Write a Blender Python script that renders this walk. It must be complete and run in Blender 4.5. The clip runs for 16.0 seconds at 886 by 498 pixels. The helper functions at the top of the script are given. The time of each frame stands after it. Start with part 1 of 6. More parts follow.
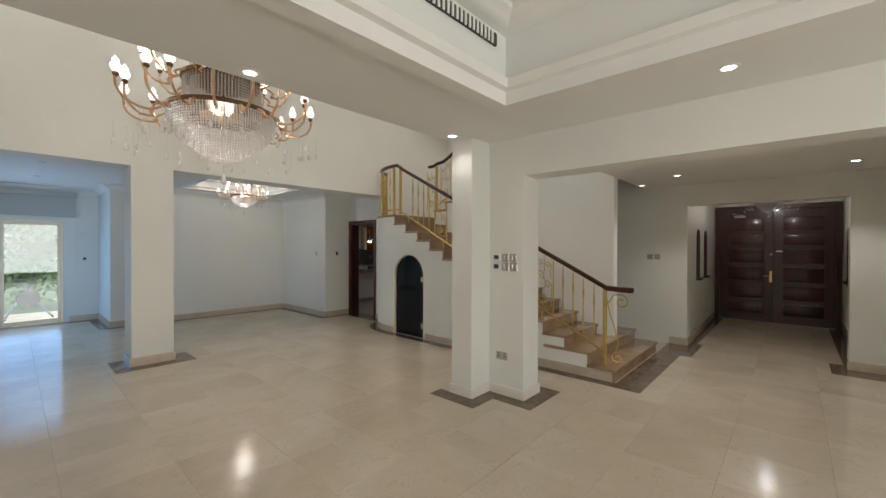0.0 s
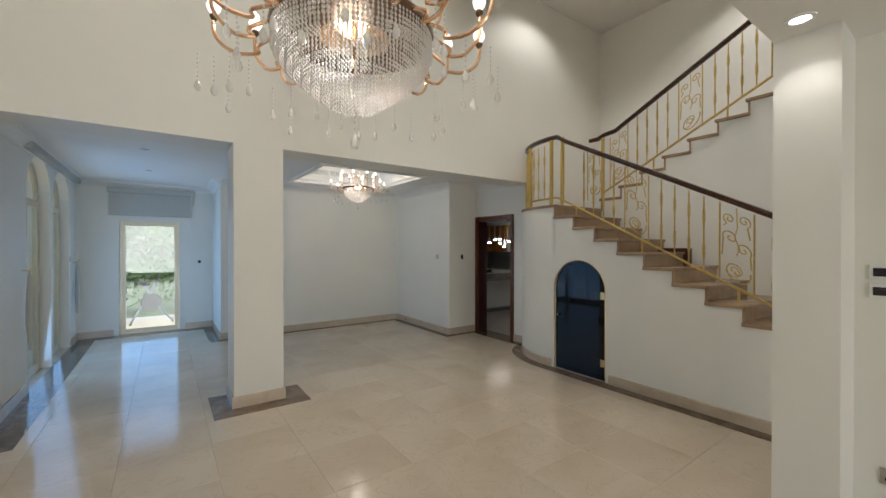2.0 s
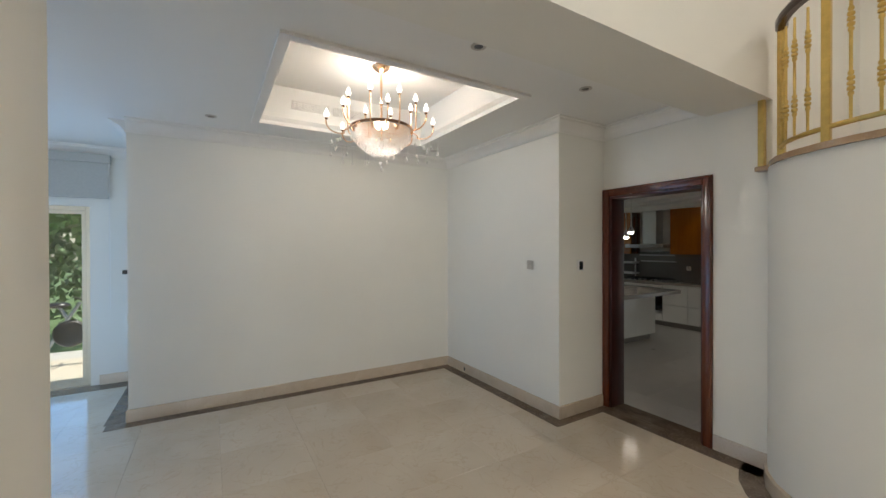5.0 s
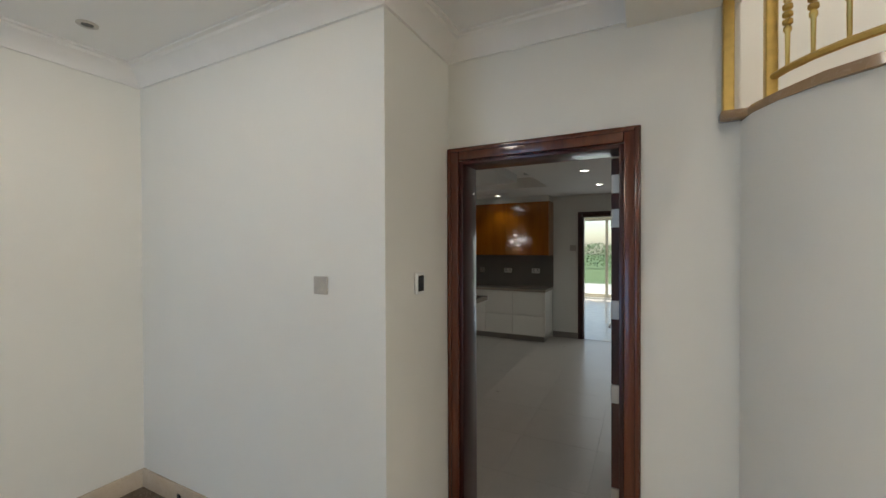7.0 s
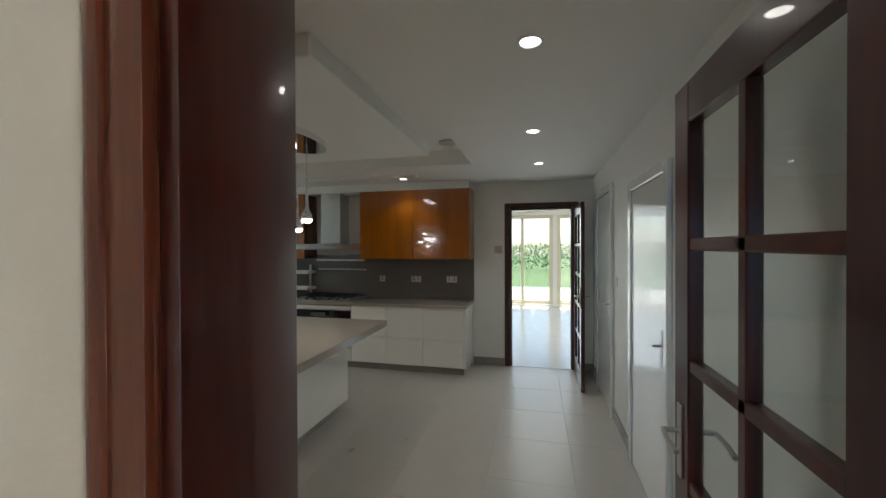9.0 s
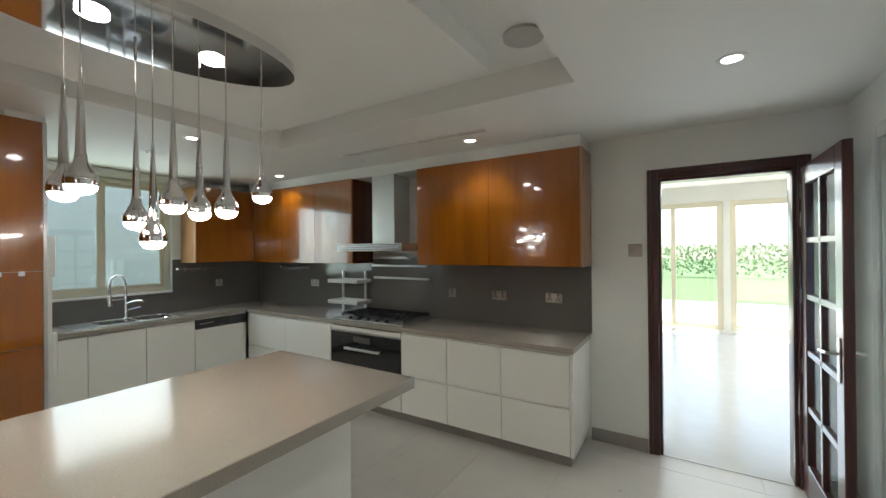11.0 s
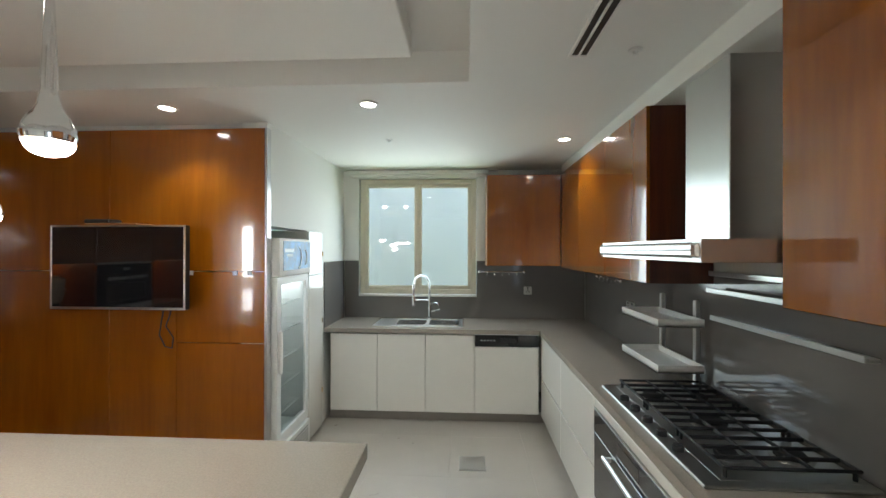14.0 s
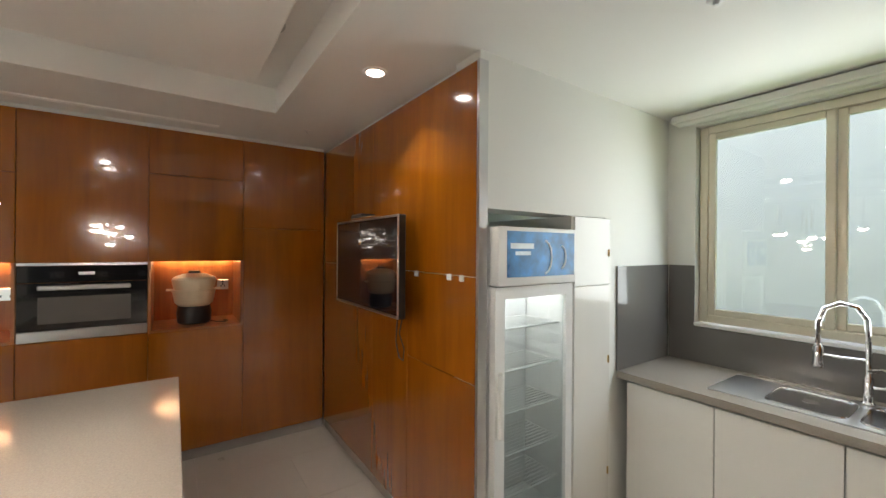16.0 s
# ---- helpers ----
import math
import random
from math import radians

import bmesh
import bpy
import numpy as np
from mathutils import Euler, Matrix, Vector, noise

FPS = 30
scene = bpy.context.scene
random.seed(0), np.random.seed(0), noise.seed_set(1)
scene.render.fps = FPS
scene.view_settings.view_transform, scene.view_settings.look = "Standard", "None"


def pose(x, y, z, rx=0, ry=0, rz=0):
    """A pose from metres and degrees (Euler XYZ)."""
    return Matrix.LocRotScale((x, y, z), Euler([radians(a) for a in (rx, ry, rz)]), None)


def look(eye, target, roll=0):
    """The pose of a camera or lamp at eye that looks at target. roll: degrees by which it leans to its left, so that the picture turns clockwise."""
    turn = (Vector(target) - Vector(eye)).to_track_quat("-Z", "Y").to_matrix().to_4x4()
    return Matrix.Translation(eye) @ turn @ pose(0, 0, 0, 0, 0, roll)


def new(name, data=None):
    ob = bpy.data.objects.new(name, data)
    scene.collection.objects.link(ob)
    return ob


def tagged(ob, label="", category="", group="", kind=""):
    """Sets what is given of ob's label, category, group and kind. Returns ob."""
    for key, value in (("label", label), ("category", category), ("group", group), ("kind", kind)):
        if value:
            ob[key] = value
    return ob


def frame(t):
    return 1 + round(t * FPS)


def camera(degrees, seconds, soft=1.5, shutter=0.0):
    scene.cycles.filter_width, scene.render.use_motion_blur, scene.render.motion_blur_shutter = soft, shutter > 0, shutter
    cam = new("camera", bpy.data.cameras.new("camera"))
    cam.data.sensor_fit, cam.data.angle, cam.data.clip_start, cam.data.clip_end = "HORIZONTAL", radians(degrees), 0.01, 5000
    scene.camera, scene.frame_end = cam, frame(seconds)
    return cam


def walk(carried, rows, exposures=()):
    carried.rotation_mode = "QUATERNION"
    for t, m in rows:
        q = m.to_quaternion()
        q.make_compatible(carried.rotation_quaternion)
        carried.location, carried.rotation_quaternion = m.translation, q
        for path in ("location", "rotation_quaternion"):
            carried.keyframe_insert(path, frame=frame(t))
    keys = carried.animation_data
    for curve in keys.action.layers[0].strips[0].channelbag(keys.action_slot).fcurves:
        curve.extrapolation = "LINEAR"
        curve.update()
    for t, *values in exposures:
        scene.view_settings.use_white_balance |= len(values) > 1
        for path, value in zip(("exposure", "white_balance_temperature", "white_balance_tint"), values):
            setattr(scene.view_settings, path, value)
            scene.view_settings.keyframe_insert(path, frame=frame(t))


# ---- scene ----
cam = camera(97.2, 16.0)
PATH = (
    (0.0, -0.011, 0.008, 1.600, -0.39, -0.14, -47.91),
    (0.5, 0.068, 0.515, 1.605, -0.25, -0.08, -48.28),
    (1.0, 0.147, 1.042, 1.614, -0.28, -0.09, -46.24),
    (1.5, 0.317, 1.544, 1.616, -0.27, 0.00, -41.28),
    (2.0, 0.494, 2.096, 1.616, -0.31, -0.00, -35.42),
    (2.5, 0.717, 2.601, 1.629, -0.38, 0.14, -29.67),
    (3.0, 0.951, 3.148, 1.635, -0.43, 0.24, -26.72),
    (5.5, 2.246, 5.756, 1.615, -0.26, 0.10, -34.45),
    (6.0, 2.576, 6.191, 1.627, -0.40, 0.30, -44.27),
    (6.5, 2.931, 6.581, 1.628, -0.66, 0.25, -53.48),
    (7.0, 3.312, 6.852, 1.622, -0.52, 0.20, -62.94),
    (7.5, 3.745, 7.080, 1.607, -0.40, 0.23, -71.03),
    (8.0, 4.170, 7.238, 1.622, -0.50, 0.12, -77.30),
    (10.5, 6.482, 7.550, 1.593, 0.00, 0.60, -66.18),
    (11.0, 6.959, 7.592, 1.585, 0.17, 0.50, -58.14),
    (11.5, 7.396, 7.667, 1.591, 0.23, 0.60, -50.21),
    (12.0, 7.808, 7.742, 1.599, 0.11, 0.80, -42.39),
    (12.5, 8.193, 7.875, 1.599, 0.20, 0.60, -31.93),
    (13.0, 8.567, 8.041, 1.628, 0.14, 0.50, -20.25),
    (13.5, 8.853, 8.276, 1.595, 0.54, 0.30, -7.67),
    (14.0, 9.089, 8.581, 1.620, 0.11, -0.10, 3.15),
    (14.5, 9.249, 8.952, 1.632, -0.29, -0.30, 13.45),
    (15.0, 9.298, 9.352, 1.603, 0.14, -0.30, 25.16),
    (15.5, 9.228, 9.743, 1.611, 0.00, -0.40, 39.54),
    (16.0, 9.090, 10.034, 1.597, -0.03, -0.40, 55.43),
)
EXPOSURES = ((0.0, 0.05, 6350, 9), (3.2, 0.2, 6350, 9), (5.5, 0.5, 6700, 10), (8.2, 0.95, 6500, 9), (10.3, 2.0, 6400, 7), (11.5, 2.08, 6500, 7), (13.0, 2.45, 6500, 7), (14.5, 2.5, 6400, 9), (15.3, 2.55, 6800, 12), (16.0, 2.55, 7000, 14))

walk(cam, [(t, pose(x, y, z, 90 + p, r, yaw)) for t, x, y, z, p, r, yaw in PATH], EXPOSURES)

# ---- world and large lights ----
world = bpy.data.worlds.new("sky")
scene.world = world
world.use_nodes = True
wn = world.node_tree
sky = wn.nodes.new("ShaderNodeTexSky")
sky.sky_type = 'NISHITA'
sky.sun_disc = False
sky.sun_elevation, sky.sun_rotation = radians(76), radians(96)
wn.nodes["Background"].inputs[1].default_value = 0.15
wn.links.new(sky.outputs[0], wn.nodes["Background"].inputs[0])

sun = new("sun", bpy.data.lights.new("sun", 'SUN'))
sun.data.energy, sun.data.angle, sun.data.color = 4.0, radians(0.5), (1, 0.95, 0.87)
sun.matrix_world = look((0, 0, 20), (-4, 0.4, 4))


def area_light(x, y, z, tx, ty, tz, w, h, power, color):
    ob = new("window_light", bpy.data.lights.new("window_light", 'AREA'))
    ob.data.shape, ob.data.size, ob.data.size_y = 'RECTANGLE', w, h
    ob.data.energy, ob.data.color = power, color
    ob.matrix_world = look((x, y, z), (tx, ty, tz))
    return ob


def lamp(x, y, z, power, color, radius):
    ob = new("lamp_light", bpy.data.lights.new("lamp_light", 'POINT'))
    ob.data.energy, ob.data.color, ob.data.shadow_soft_size = power, color, radius
    ob.location = (x, y, z)
    return ob


def spot(x, y, z, power, color, degrees=110, radius=0.04):
    ob = new("downlight_beam", bpy.data.lights.new("downlight_beam", 'SPOT'))
    ob.data.energy, ob.data.color, ob.data.shadow_soft_size = power, color, radius
    ob.data.spot_size, ob.data.spot_blend = radians(degrees), 0.6
    ob.location = (x, y, z)
    return ob


DAY = (0.80, 0.90, 1.0)
WARM = (1.0, 0.965, 0.91)
COOL = (0.93, 0.975, 0.955)
# daylight in the openings
area_light(-0.72, 9.35, 1.2, 2, 9.3, 0.9, 2.0, 2.2, 20, (0.26, 0.53, 1.0))
area_light(0.27, 11.22, 1.1, 0.5, 6, 0.6, 0.85, 1.9, 8, (0.26, 0.53, 1.0))
area_light(8.60, 12.73, 1.72, 8.6, 9, 1.3, 1.1, 1.05, 2.6, (0.84, 0.96, 1.0))
area_light(10.34, 7.37, 1.1, 7, 7.5, 0.8, 0.8, 2.0, 1.5, DAY)
# unseen panel added under the sun room ceiling to brighten that room
area_light(13.0, 8.0, 2.5, 13.0, 8.0, 0, 3.5, 3.5, 16, COOL)
# added living room fill behind the walk, no window seen; double-height room, upper floor
area_light(0.2, -4.3, 1.5, 0.5, 3, 1.4, 3.2, 2.4, 135, (1.0, 0.99, 0.97))
lamp(1.48, 4.50, 2.84, 8, WARM, 0.12)
lamp(1.48, 4.50, 3.62, 31, WARM, 0.20)
lamp(3.20, 8.42, 2.56, 5, WARM, 0.06)
lamp(3.20, 8.42, 2.90, 11, WARM, 0.14)
lamp(9.0, 0.36, 2.52, 14, WARM, 0.05)
# unseen spots: four for the bright treads, two added to fill the room
for x, y in ((5.2, 2.6), (5.2, 4.3), (5.3, 5.8), (6.5, 4.0), (2.6, 5.6), (-0.1, 5.6)):
    spot(x, y, 5.66, 48, WARM, 130)
# the beam at (5.2, 0.2) has no fitting drawn, an added fill
for x, y in ((6.25, 1.25), (6.5, -0.5), (5.2, 0.2)):
    spot(x, y, 2.57, 28, WARM)
for x, y in ((1.05, 2.68), (3.05, 2.65), (3.05, 0.33)):
    spot(x, y, 2.71, 4.5, WARM)
# (6.75, 7.45) is an unseen extra, added to brighten the west side
for x, y in ((9.25, 7.40), (9.79, 9.08), (8.52, 10.86), (7.28, 10.86), (6.75, 7.45), (8.07, 7.45), (9.86, 11.66)):
    spot(x, y, 2.45, 3.5, COOL)


# ---- materials ----
def mat(name, color, rough=0.5, metal=0.0, var=0.06, scale=6.0, bump=0.0, bscale=60.0, coat=0.0, spec=0.5, piece=0.0):
    m = bpy.data.materials.new(name)
    m.use_nodes = True
    n, l = m.node_tree.nodes, m.node_tree.links
    b = n["Principled BSDF"]
    b.inputs["Roughness"].default_value = rough
    b.inputs["Metallic"].default_value = metal
    b.inputs["Coat Weight"].default_value = coat
    b.inputs["Specular IOR Level"].default_value = spec
    b.inputs["Base Color"].default_value = (*color, 1)
    geo = n.new("ShaderNodeNewGeometry")
    if var > 0:
        n1 = n.new("ShaderNodeTexNoise")
        n1.inputs["Scale"].default_value = scale
        n1.inputs["Detail"].default_value = 6
        l.new(geo.outputs["Position"], n1.inputs["Vector"])
        mr = n.new("ShaderNodeMapRange")
        mr.inputs["From Min"].default_value, mr.inputs["From Max"].default_value = 0.3, 0.7
        mr.inputs["To Min"].default_value, mr.inputs["To Max"].default_value = 1 - var, 1 + var
        l.new(n1.outputs["Fac"], mr.inputs["Value"])
        hsv = n.new("ShaderNodeHueSaturation")
        hsv.inputs["Color"].default_value = (*color, 1)
        last = mr.outputs["Result"]
        if piece > 0:
            oi = n.new("ShaderNodeObjectInfo")
            m2 = n.new("ShaderNodeMapRange")
            m2.inputs["To Min"].default_value, m2.inputs["To Max"].default_value = 1 - piece, 1 + piece
            l.new(oi.outputs["Random"], m2.inputs["Value"])
            mm = n.new("ShaderNodeMath")
            mm.operation = 'MULTIPLY'
            l.new(last, mm.inputs[0])
            l.new(m2.outputs["Result"], mm.inputs[1])
            last = mm.outputs[0]
        l.new(last, hsv.inputs["Value"])
        l.new(hsv.outputs["Color"], b.inputs["Base Color"])
        mr2 = n.new("ShaderNodeMapRange")
        mr2.inputs["To Min"].default_value, mr2.inputs["To Max"].default_value = max(0.0, rough * 0.8), min(1.0, rough * 1.2)
        l.new(n1.outputs["Fac"], mr2.inputs["Value"])
        l.new(mr2.outputs["Result"], b.inputs["Roughness"])
    if bump > 0:
        n2 = n.new("ShaderNodeTexNoise")
        n2.inputs["Scale"].default_value = bscale
        n2.inputs["Detail"].default_value = 4
        l.new(geo.outputs["Position"], n2.inputs["Vector"])
        bp = n.new("ShaderNodeBump")
        bp.inputs["Strength"].default_value = bump
        bp.inputs["Distance"].default_value = 0.004
        l.new(n2.outputs["Fac"], bp.inputs["Height"])
        l.new(bp.outputs["Normal"], b.inputs["Normal"])
    return m


def marble(name, c1, c2, c3, rough, scale=1.6, piece=0.03):
    """Polished stone: clouds, finer mottling and thin veins."""
    m = mat(name, c1, rough, var=0)
    n, l = m.node_tree.nodes, m.node_tree.links
    b = n["Principled BSDF"]
    geo = n.new("ShaderNodeNewGeometry")
    oi = n.new("ShaderNodeObjectInfo")
    add = n.new("ShaderNodeVectorMath")
    add.operation = 'MULTIPLY_ADD'
    add.inputs[1].default_value = (37, 53, 11)
    l.new(oi.outputs["Random"], add.inputs[0])
    l.new(geo.outputs["Position"], add.inputs[2])
    n1 = n.new("ShaderNodeTexNoise")
    n1.inputs["Scale"].default_value, n1.inputs["Detail"].default_value = scale, 8
    n1.inputs["Distortion"].default_value = 0.8
    n2 = n.new("ShaderNodeTexNoise")
    n2.inputs["Scale"].default_value, n2.inputs["Detail"].default_value = scale * 3.2, 10
    n2.inputs["Distortion"].default_value = 1.6
    l.new(add.outputs[0], n1.inputs["Vector"])
    l.new(add.outputs[0], n2.inputs["Vector"])
    r1 = n.new("ShaderNodeValToRGB")
    r1.color_ramp.elements[0].position, r1.color_ramp.elements[0].color = 0.32, (*c2, 1)
    r1.color_ramp.elements[1].position, r1.color_ramp.elements[1].color = 0.68, (*c1, 1)
    l.new(n1.outputs["Fac"], r1.inputs["Fac"])
    r2 = n.new("ShaderNodeValToRGB")
    e = r2.color_ramp.elements
    e[0].position, e[0].color = 0.485, (0, 0, 0, 1)
    e[1].position, e[1].color = 0.515, (0, 0, 0, 1)
    mid = e.new(0.5)
    mid.color = (0.45, 0.45, 0.45, 1)
    l.new(n2.outputs["Fac"], r2.inputs["Fac"])
    mix = n.new("ShaderNodeMix")
    mix.data_type = 'RGBA'
    l.new(r2.outputs["Color"], mix.inputs["Factor"])
    l.new(r1.outputs["Color"], mix.inputs["A"])
    mix.inputs["B"].default_value = (*c3, 1)
    hsv = n.new("ShaderNodeHueSaturation")
    mr = n.new("ShaderNodeMapRange")
    mr.inputs["To Min"].default_value, mr.inputs["To Max"].default_value = 1 - piece, 1 + piece
    l.new(oi.outputs["Random"], mr.inputs["Value"])
    l.new(mr.outputs["Result"], hsv.inputs["Value"])
    l.new(mix.outputs["Result"], hsv.inputs["Color"])
    l.new(hsv.outputs["Color"], b.inputs["Base Color"])
    mr2 = n.new("ShaderNodeMapRange")
    mr2.inputs["To Min"].default_value, mr2.inputs["To Max"].default_value = rough * 0.7, rough * 1.35
    l.new(n2.outputs["Fac"], mr2.inputs["Value"])
    l.new(mr2.outputs["Result"], b.inputs["Roughness"])
    return m


def wood(name, c1, c2, rough, coat=0.0, stretch=(9, 9, 0.6), scale=2.2, piece=0.08):
    """Veneer or timber with long grain along the least stretched axis."""
    m = mat(name, c1, rough, var=0, coat=coat)
    n, l = m.node_tree.nodes, m.node_tree.links
    b = n["Principled BSDF"]
    b.inputs["Coat Roughness"].default_value = 0.02
    geo = n.new("ShaderNodeNewGeometry")
    oi = n.new("ShaderNodeObjectInfo")
    add = n.new("ShaderNodeVectorMath")
    add.operation = 'MULTIPLY_ADD'
    add.inputs[1].default_value = (7, 13, 3)
    l.new(oi.outputs["Random"], add.inputs[0])
    l.new(geo.outputs["Position"], add.inputs[2])
    mp = n.new("ShaderNodeMapping")
    mp.inputs["Scale"].default_value = stretch
    l.new(add.outputs[0], mp.inputs["Vector"])
    n1 = n.new("ShaderNodeTexNoise")
    n1.inputs["Scale"].default_value, n1.inputs["Detail"].default_value = scale, 8
    n1.inputs["Distortion"].default_value = 0.5
    l.new(mp.outputs[0], n1.inputs["Vector"])
    n2 = n.new("ShaderNodeTexNoise")
    n2.inputs["Scale"].default_value, n2.inputs["Detail"].default_value = scale * 6, 6
    l.new(mp.outputs[0], n2.inputs["Vector"])
    ad = n.new("ShaderNodeMath")
    ad.operation = 'MULTIPLY_ADD'
    ad.inputs[1].default_value = 0.35
    l.new(n2.outputs["Fac"], ad.inputs[0])
    l.new(n1.outputs["Fac"], ad.inputs[2])
    rp = n.new("ShaderNodeValToRGB")
    rp.color_ramp.elements[0].position, rp.color_ramp.elements[0].color = 0.45, (*c2, 1)
    rp.color_ramp.elements[1].position, rp.color_ramp.elements[1].color = 0.92, (*c1, 1)
    l.new(ad.outputs[0], rp.inputs["Fac"])
    hsv = n.new("ShaderNodeHueSaturation")
    mr = n.new("ShaderNodeMapRange")
    mr.inputs["To Min"].default_value, mr.inputs["To Max"].default_value = 1 - piece, 1 + piece
    l.new(oi.outputs["Random"], mr.inputs["Value"])
    l.new(mr.outputs["Result"], hsv.inputs["Value"])
    l.new(rp.outputs["Color"], hsv.inputs["Color"])
    l.new(hsv.outputs["Color"], b.inputs["Base Color"])
    return m


def glass(name, color=(0.95, 0.98, 0.97), rough=0.0):
    m = bpy.data.materials.new(name)
    m.use_nodes = True
    n, l = m.node_tree.nodes, m.node_tree.links
    b = n["Principled BSDF"]
    tr = n.new("ShaderNodeBsdfTransparent")
    tr.inputs[0].default_value = (*color, 1)
    gl = n.new("ShaderNodeBsdfGlossy")
    gl.inputs["Roughness"].default_value = rough
    mx = n.new("ShaderNodeMixShader")
    mx.inputs[0].default_value = 0.07
    l.new(tr.outputs[0], mx.inputs[1])
    l.new(gl.outputs[0], mx.inputs[2])
    l.new(mx.outputs[0], n["Material Output"].inputs[0])
    n.remove(b)
    return m


def glow(name, color, strength):
    m = mat(name, color, 0.4, var=0)
    b = m.node_tree.nodes["Principled BSDF"]
    b.inputs["Emission Color"].default_value = (*color, 1)
    b.inputs["Emission Strength"].default_value = strength
    return m


M_WALL = mat("cream_wall_paint", (0.79, 0.775, 0.715), 0.55, var=0.025, scale=1.2, bump=0.12, bscale=90)
M_KWALL = mat("kitchen_wall_paint", (0.77, 0.765, 0.72), 0.55, var=0.02, scale=1.2, bump=0.1, bscale=90)
M_CEIL = mat("white_ceiling_paint", (0.82, 0.81, 0.775), 0.7, var=0.015, scale=0.9, bump=0.06, bscale=80)
M_CROWN = mat("white_plaster_moulding", (0.84, 0.82, 0.78), 0.6, var=0.02)
M_FLOOR = marble("polished_cream_marble", (0.64, 0.555, 0.44), (0.55, 0.455, 0.34), (0.48, 0.37, 0.26), 0.13, 1.1, 0.02)
M_DARKSTONE = marble("dark_emperador_marble", (0.20, 0.145, 0.10), (0.11, 0.075, 0.05), (0.45, 0.36, 0.28), 0.12, 5.0, 0.15)
M_BASE = marble("beige_marble_skirting", (0.60, 0.50, 0.39), (0.52, 0.42, 0.31), (0.45, 0.34, 0.24), 0.22, 4.0, 0.05)
M_STEP = marble("brown_marble_steps", (0.38, 0.255, 0.15), (0.28, 0.175, 0.095), (0.48, 0.36, 0.25), 0.12, 4.0, 0.08)
M_KFLOOR = mat("grey_porcelain_tile", (0.48, 0.445, 0.40), 0.30, var=0.03, scale=5, bump=0.02, piece=0.012)
M_GROUT = mat("grout", (0.60, 0.52, 0.41), 0.8, var=0.1, scale=30)
M_MAHOG = wood("dark_mahogany", (0.075, 0.012, 0.008), (0.028, 0.005, 0.004), 0.28, 0.4)
M_FRAME = wood("reddish_brown_door_wood", (0.15, 0.034, 0.011), (0.065, 0.013, 0.006), 0.25, 0.5)
M_VENEER = wood("glossy_walnut_veneer", (0.34, 0.108, 0.005), (0.24, 0.065, 0.003), 0.16, 1.0, (5, 5, 0.5), 1.3, 0.05)
M_VENEERX = wood("cabinet_side_veneer", (0.42, 0.20, 0.07), (0.30, 0.13, 0.04), 0.3, 0.3)
M_VENEERD = wood("dark_stained_cabinet_side", (0.13, 0.032, 0.012), (0.07, 0.016, 0.007), 0.22, 0.6)
M_GOLD = mat("gold_painted_iron", (0.58, 0.41, 0.13), 0.34, 0.85, var=0.12, scale=25)
M_BRASS = mat("polished_brass", (0.80, 0.58, 0.26), 0.2, 1.0, var=0.05)
M_ROSE = mat("rose_gold_metal", (0.85, 0.56, 0.36), 0.18, 1.0, var=0.05, scale=20)
M_BRONZE = mat("dark_bronze_band", (0.16, 0.09, 0.05), 0.3, 0.8, var=0.1, scale=20)
M_CHROME = mat("chrome", (0.82, 0.82, 0.83), 0.06, 1.0, var=0)
M_STEEL = mat("brushed_steel", (0.60, 0.60, 0.59), 0.28, 1.0, var=0.0)
M_NICKEL = mat("brushed_nickel_plate", (0.52, 0.49, 0.45), 0.32, 0.9, var=0.05, scale=40)
M_BLACK = mat("black_plastic", (0.012, 0.012, 0.013), 0.35, var=0.1)
M_IRON = mat("cast_iron", (0.015, 0.015, 0.017), 0.55, var=0.2, scale=60, bump=0.2, bscale=200)
M_GLOSSBLACK = mat("black_glass", (0.006, 0.006, 0.008), 0.05, var=0.05, coat=0.5)
M_WHITEP = mat("white_plastic", (0.78, 0.78, 0.76), 0.35, var=0.03)
M_LACQ = mat("white_gloss_lacquer", (0.80, 0.785, 0.735), 0.14, var=0.02, scale=2, coat=0.3)
M_QUARTZ = mat("taupe_quartz_worktop", (0.33, 0.292, 0.25), 0.13, var=0.08, scale=160)
M_SPLASH = mat("grey_glass_splashback", (0.145, 0.135, 0.125), 0.1, var=0.03, scale=3, coat=0.3)
M_SPLASHP = mat("kick_board", (0.30, 0.275, 0.25), 0.35, var=0.05)
M_ALU = mat("champagne_aluminium", (0.66, 0.61, 0.48), 0.38, 0.35, var=0.03)
M_BLIND = mat("grey_fabric_blind", (0.50, 0.50, 0.47), 0.85, var=0.04, scale=50, bump=0.2, bscale=400)
M_GLASS = glass("clear_glass")
M_CRYSTAL = mat("cut_crystal", (1, 0.97, 0.93), 0.02, var=0)
M_CRYSTAL.node_tree.nodes["Principled BSDF"].inputs["Transmission Weight"].default_value = 0.35
M_CRYSTAL.node_tree.nodes["Principled BSDF"].inputs["IOR"].default_value = 1.6
M_BULB = glow("lit_glass_bulb", (1.0, 0.95, 0.90), 0.9)
M_BULB.node_tree.nodes["Principled BSDF"].inputs["Transmission Weight"].default_value = 0.6
M_LED = glow("lit_downlight", (1.0, 0.95, 0.88), 6.0)
M_LEDDIM = glow("lit_pendant_lens", (1.0, 0.94, 0.85), 14.0)
M_NICHE = glow("niche_strip_light", (1.0, 0.62, 0.32), 6.0)


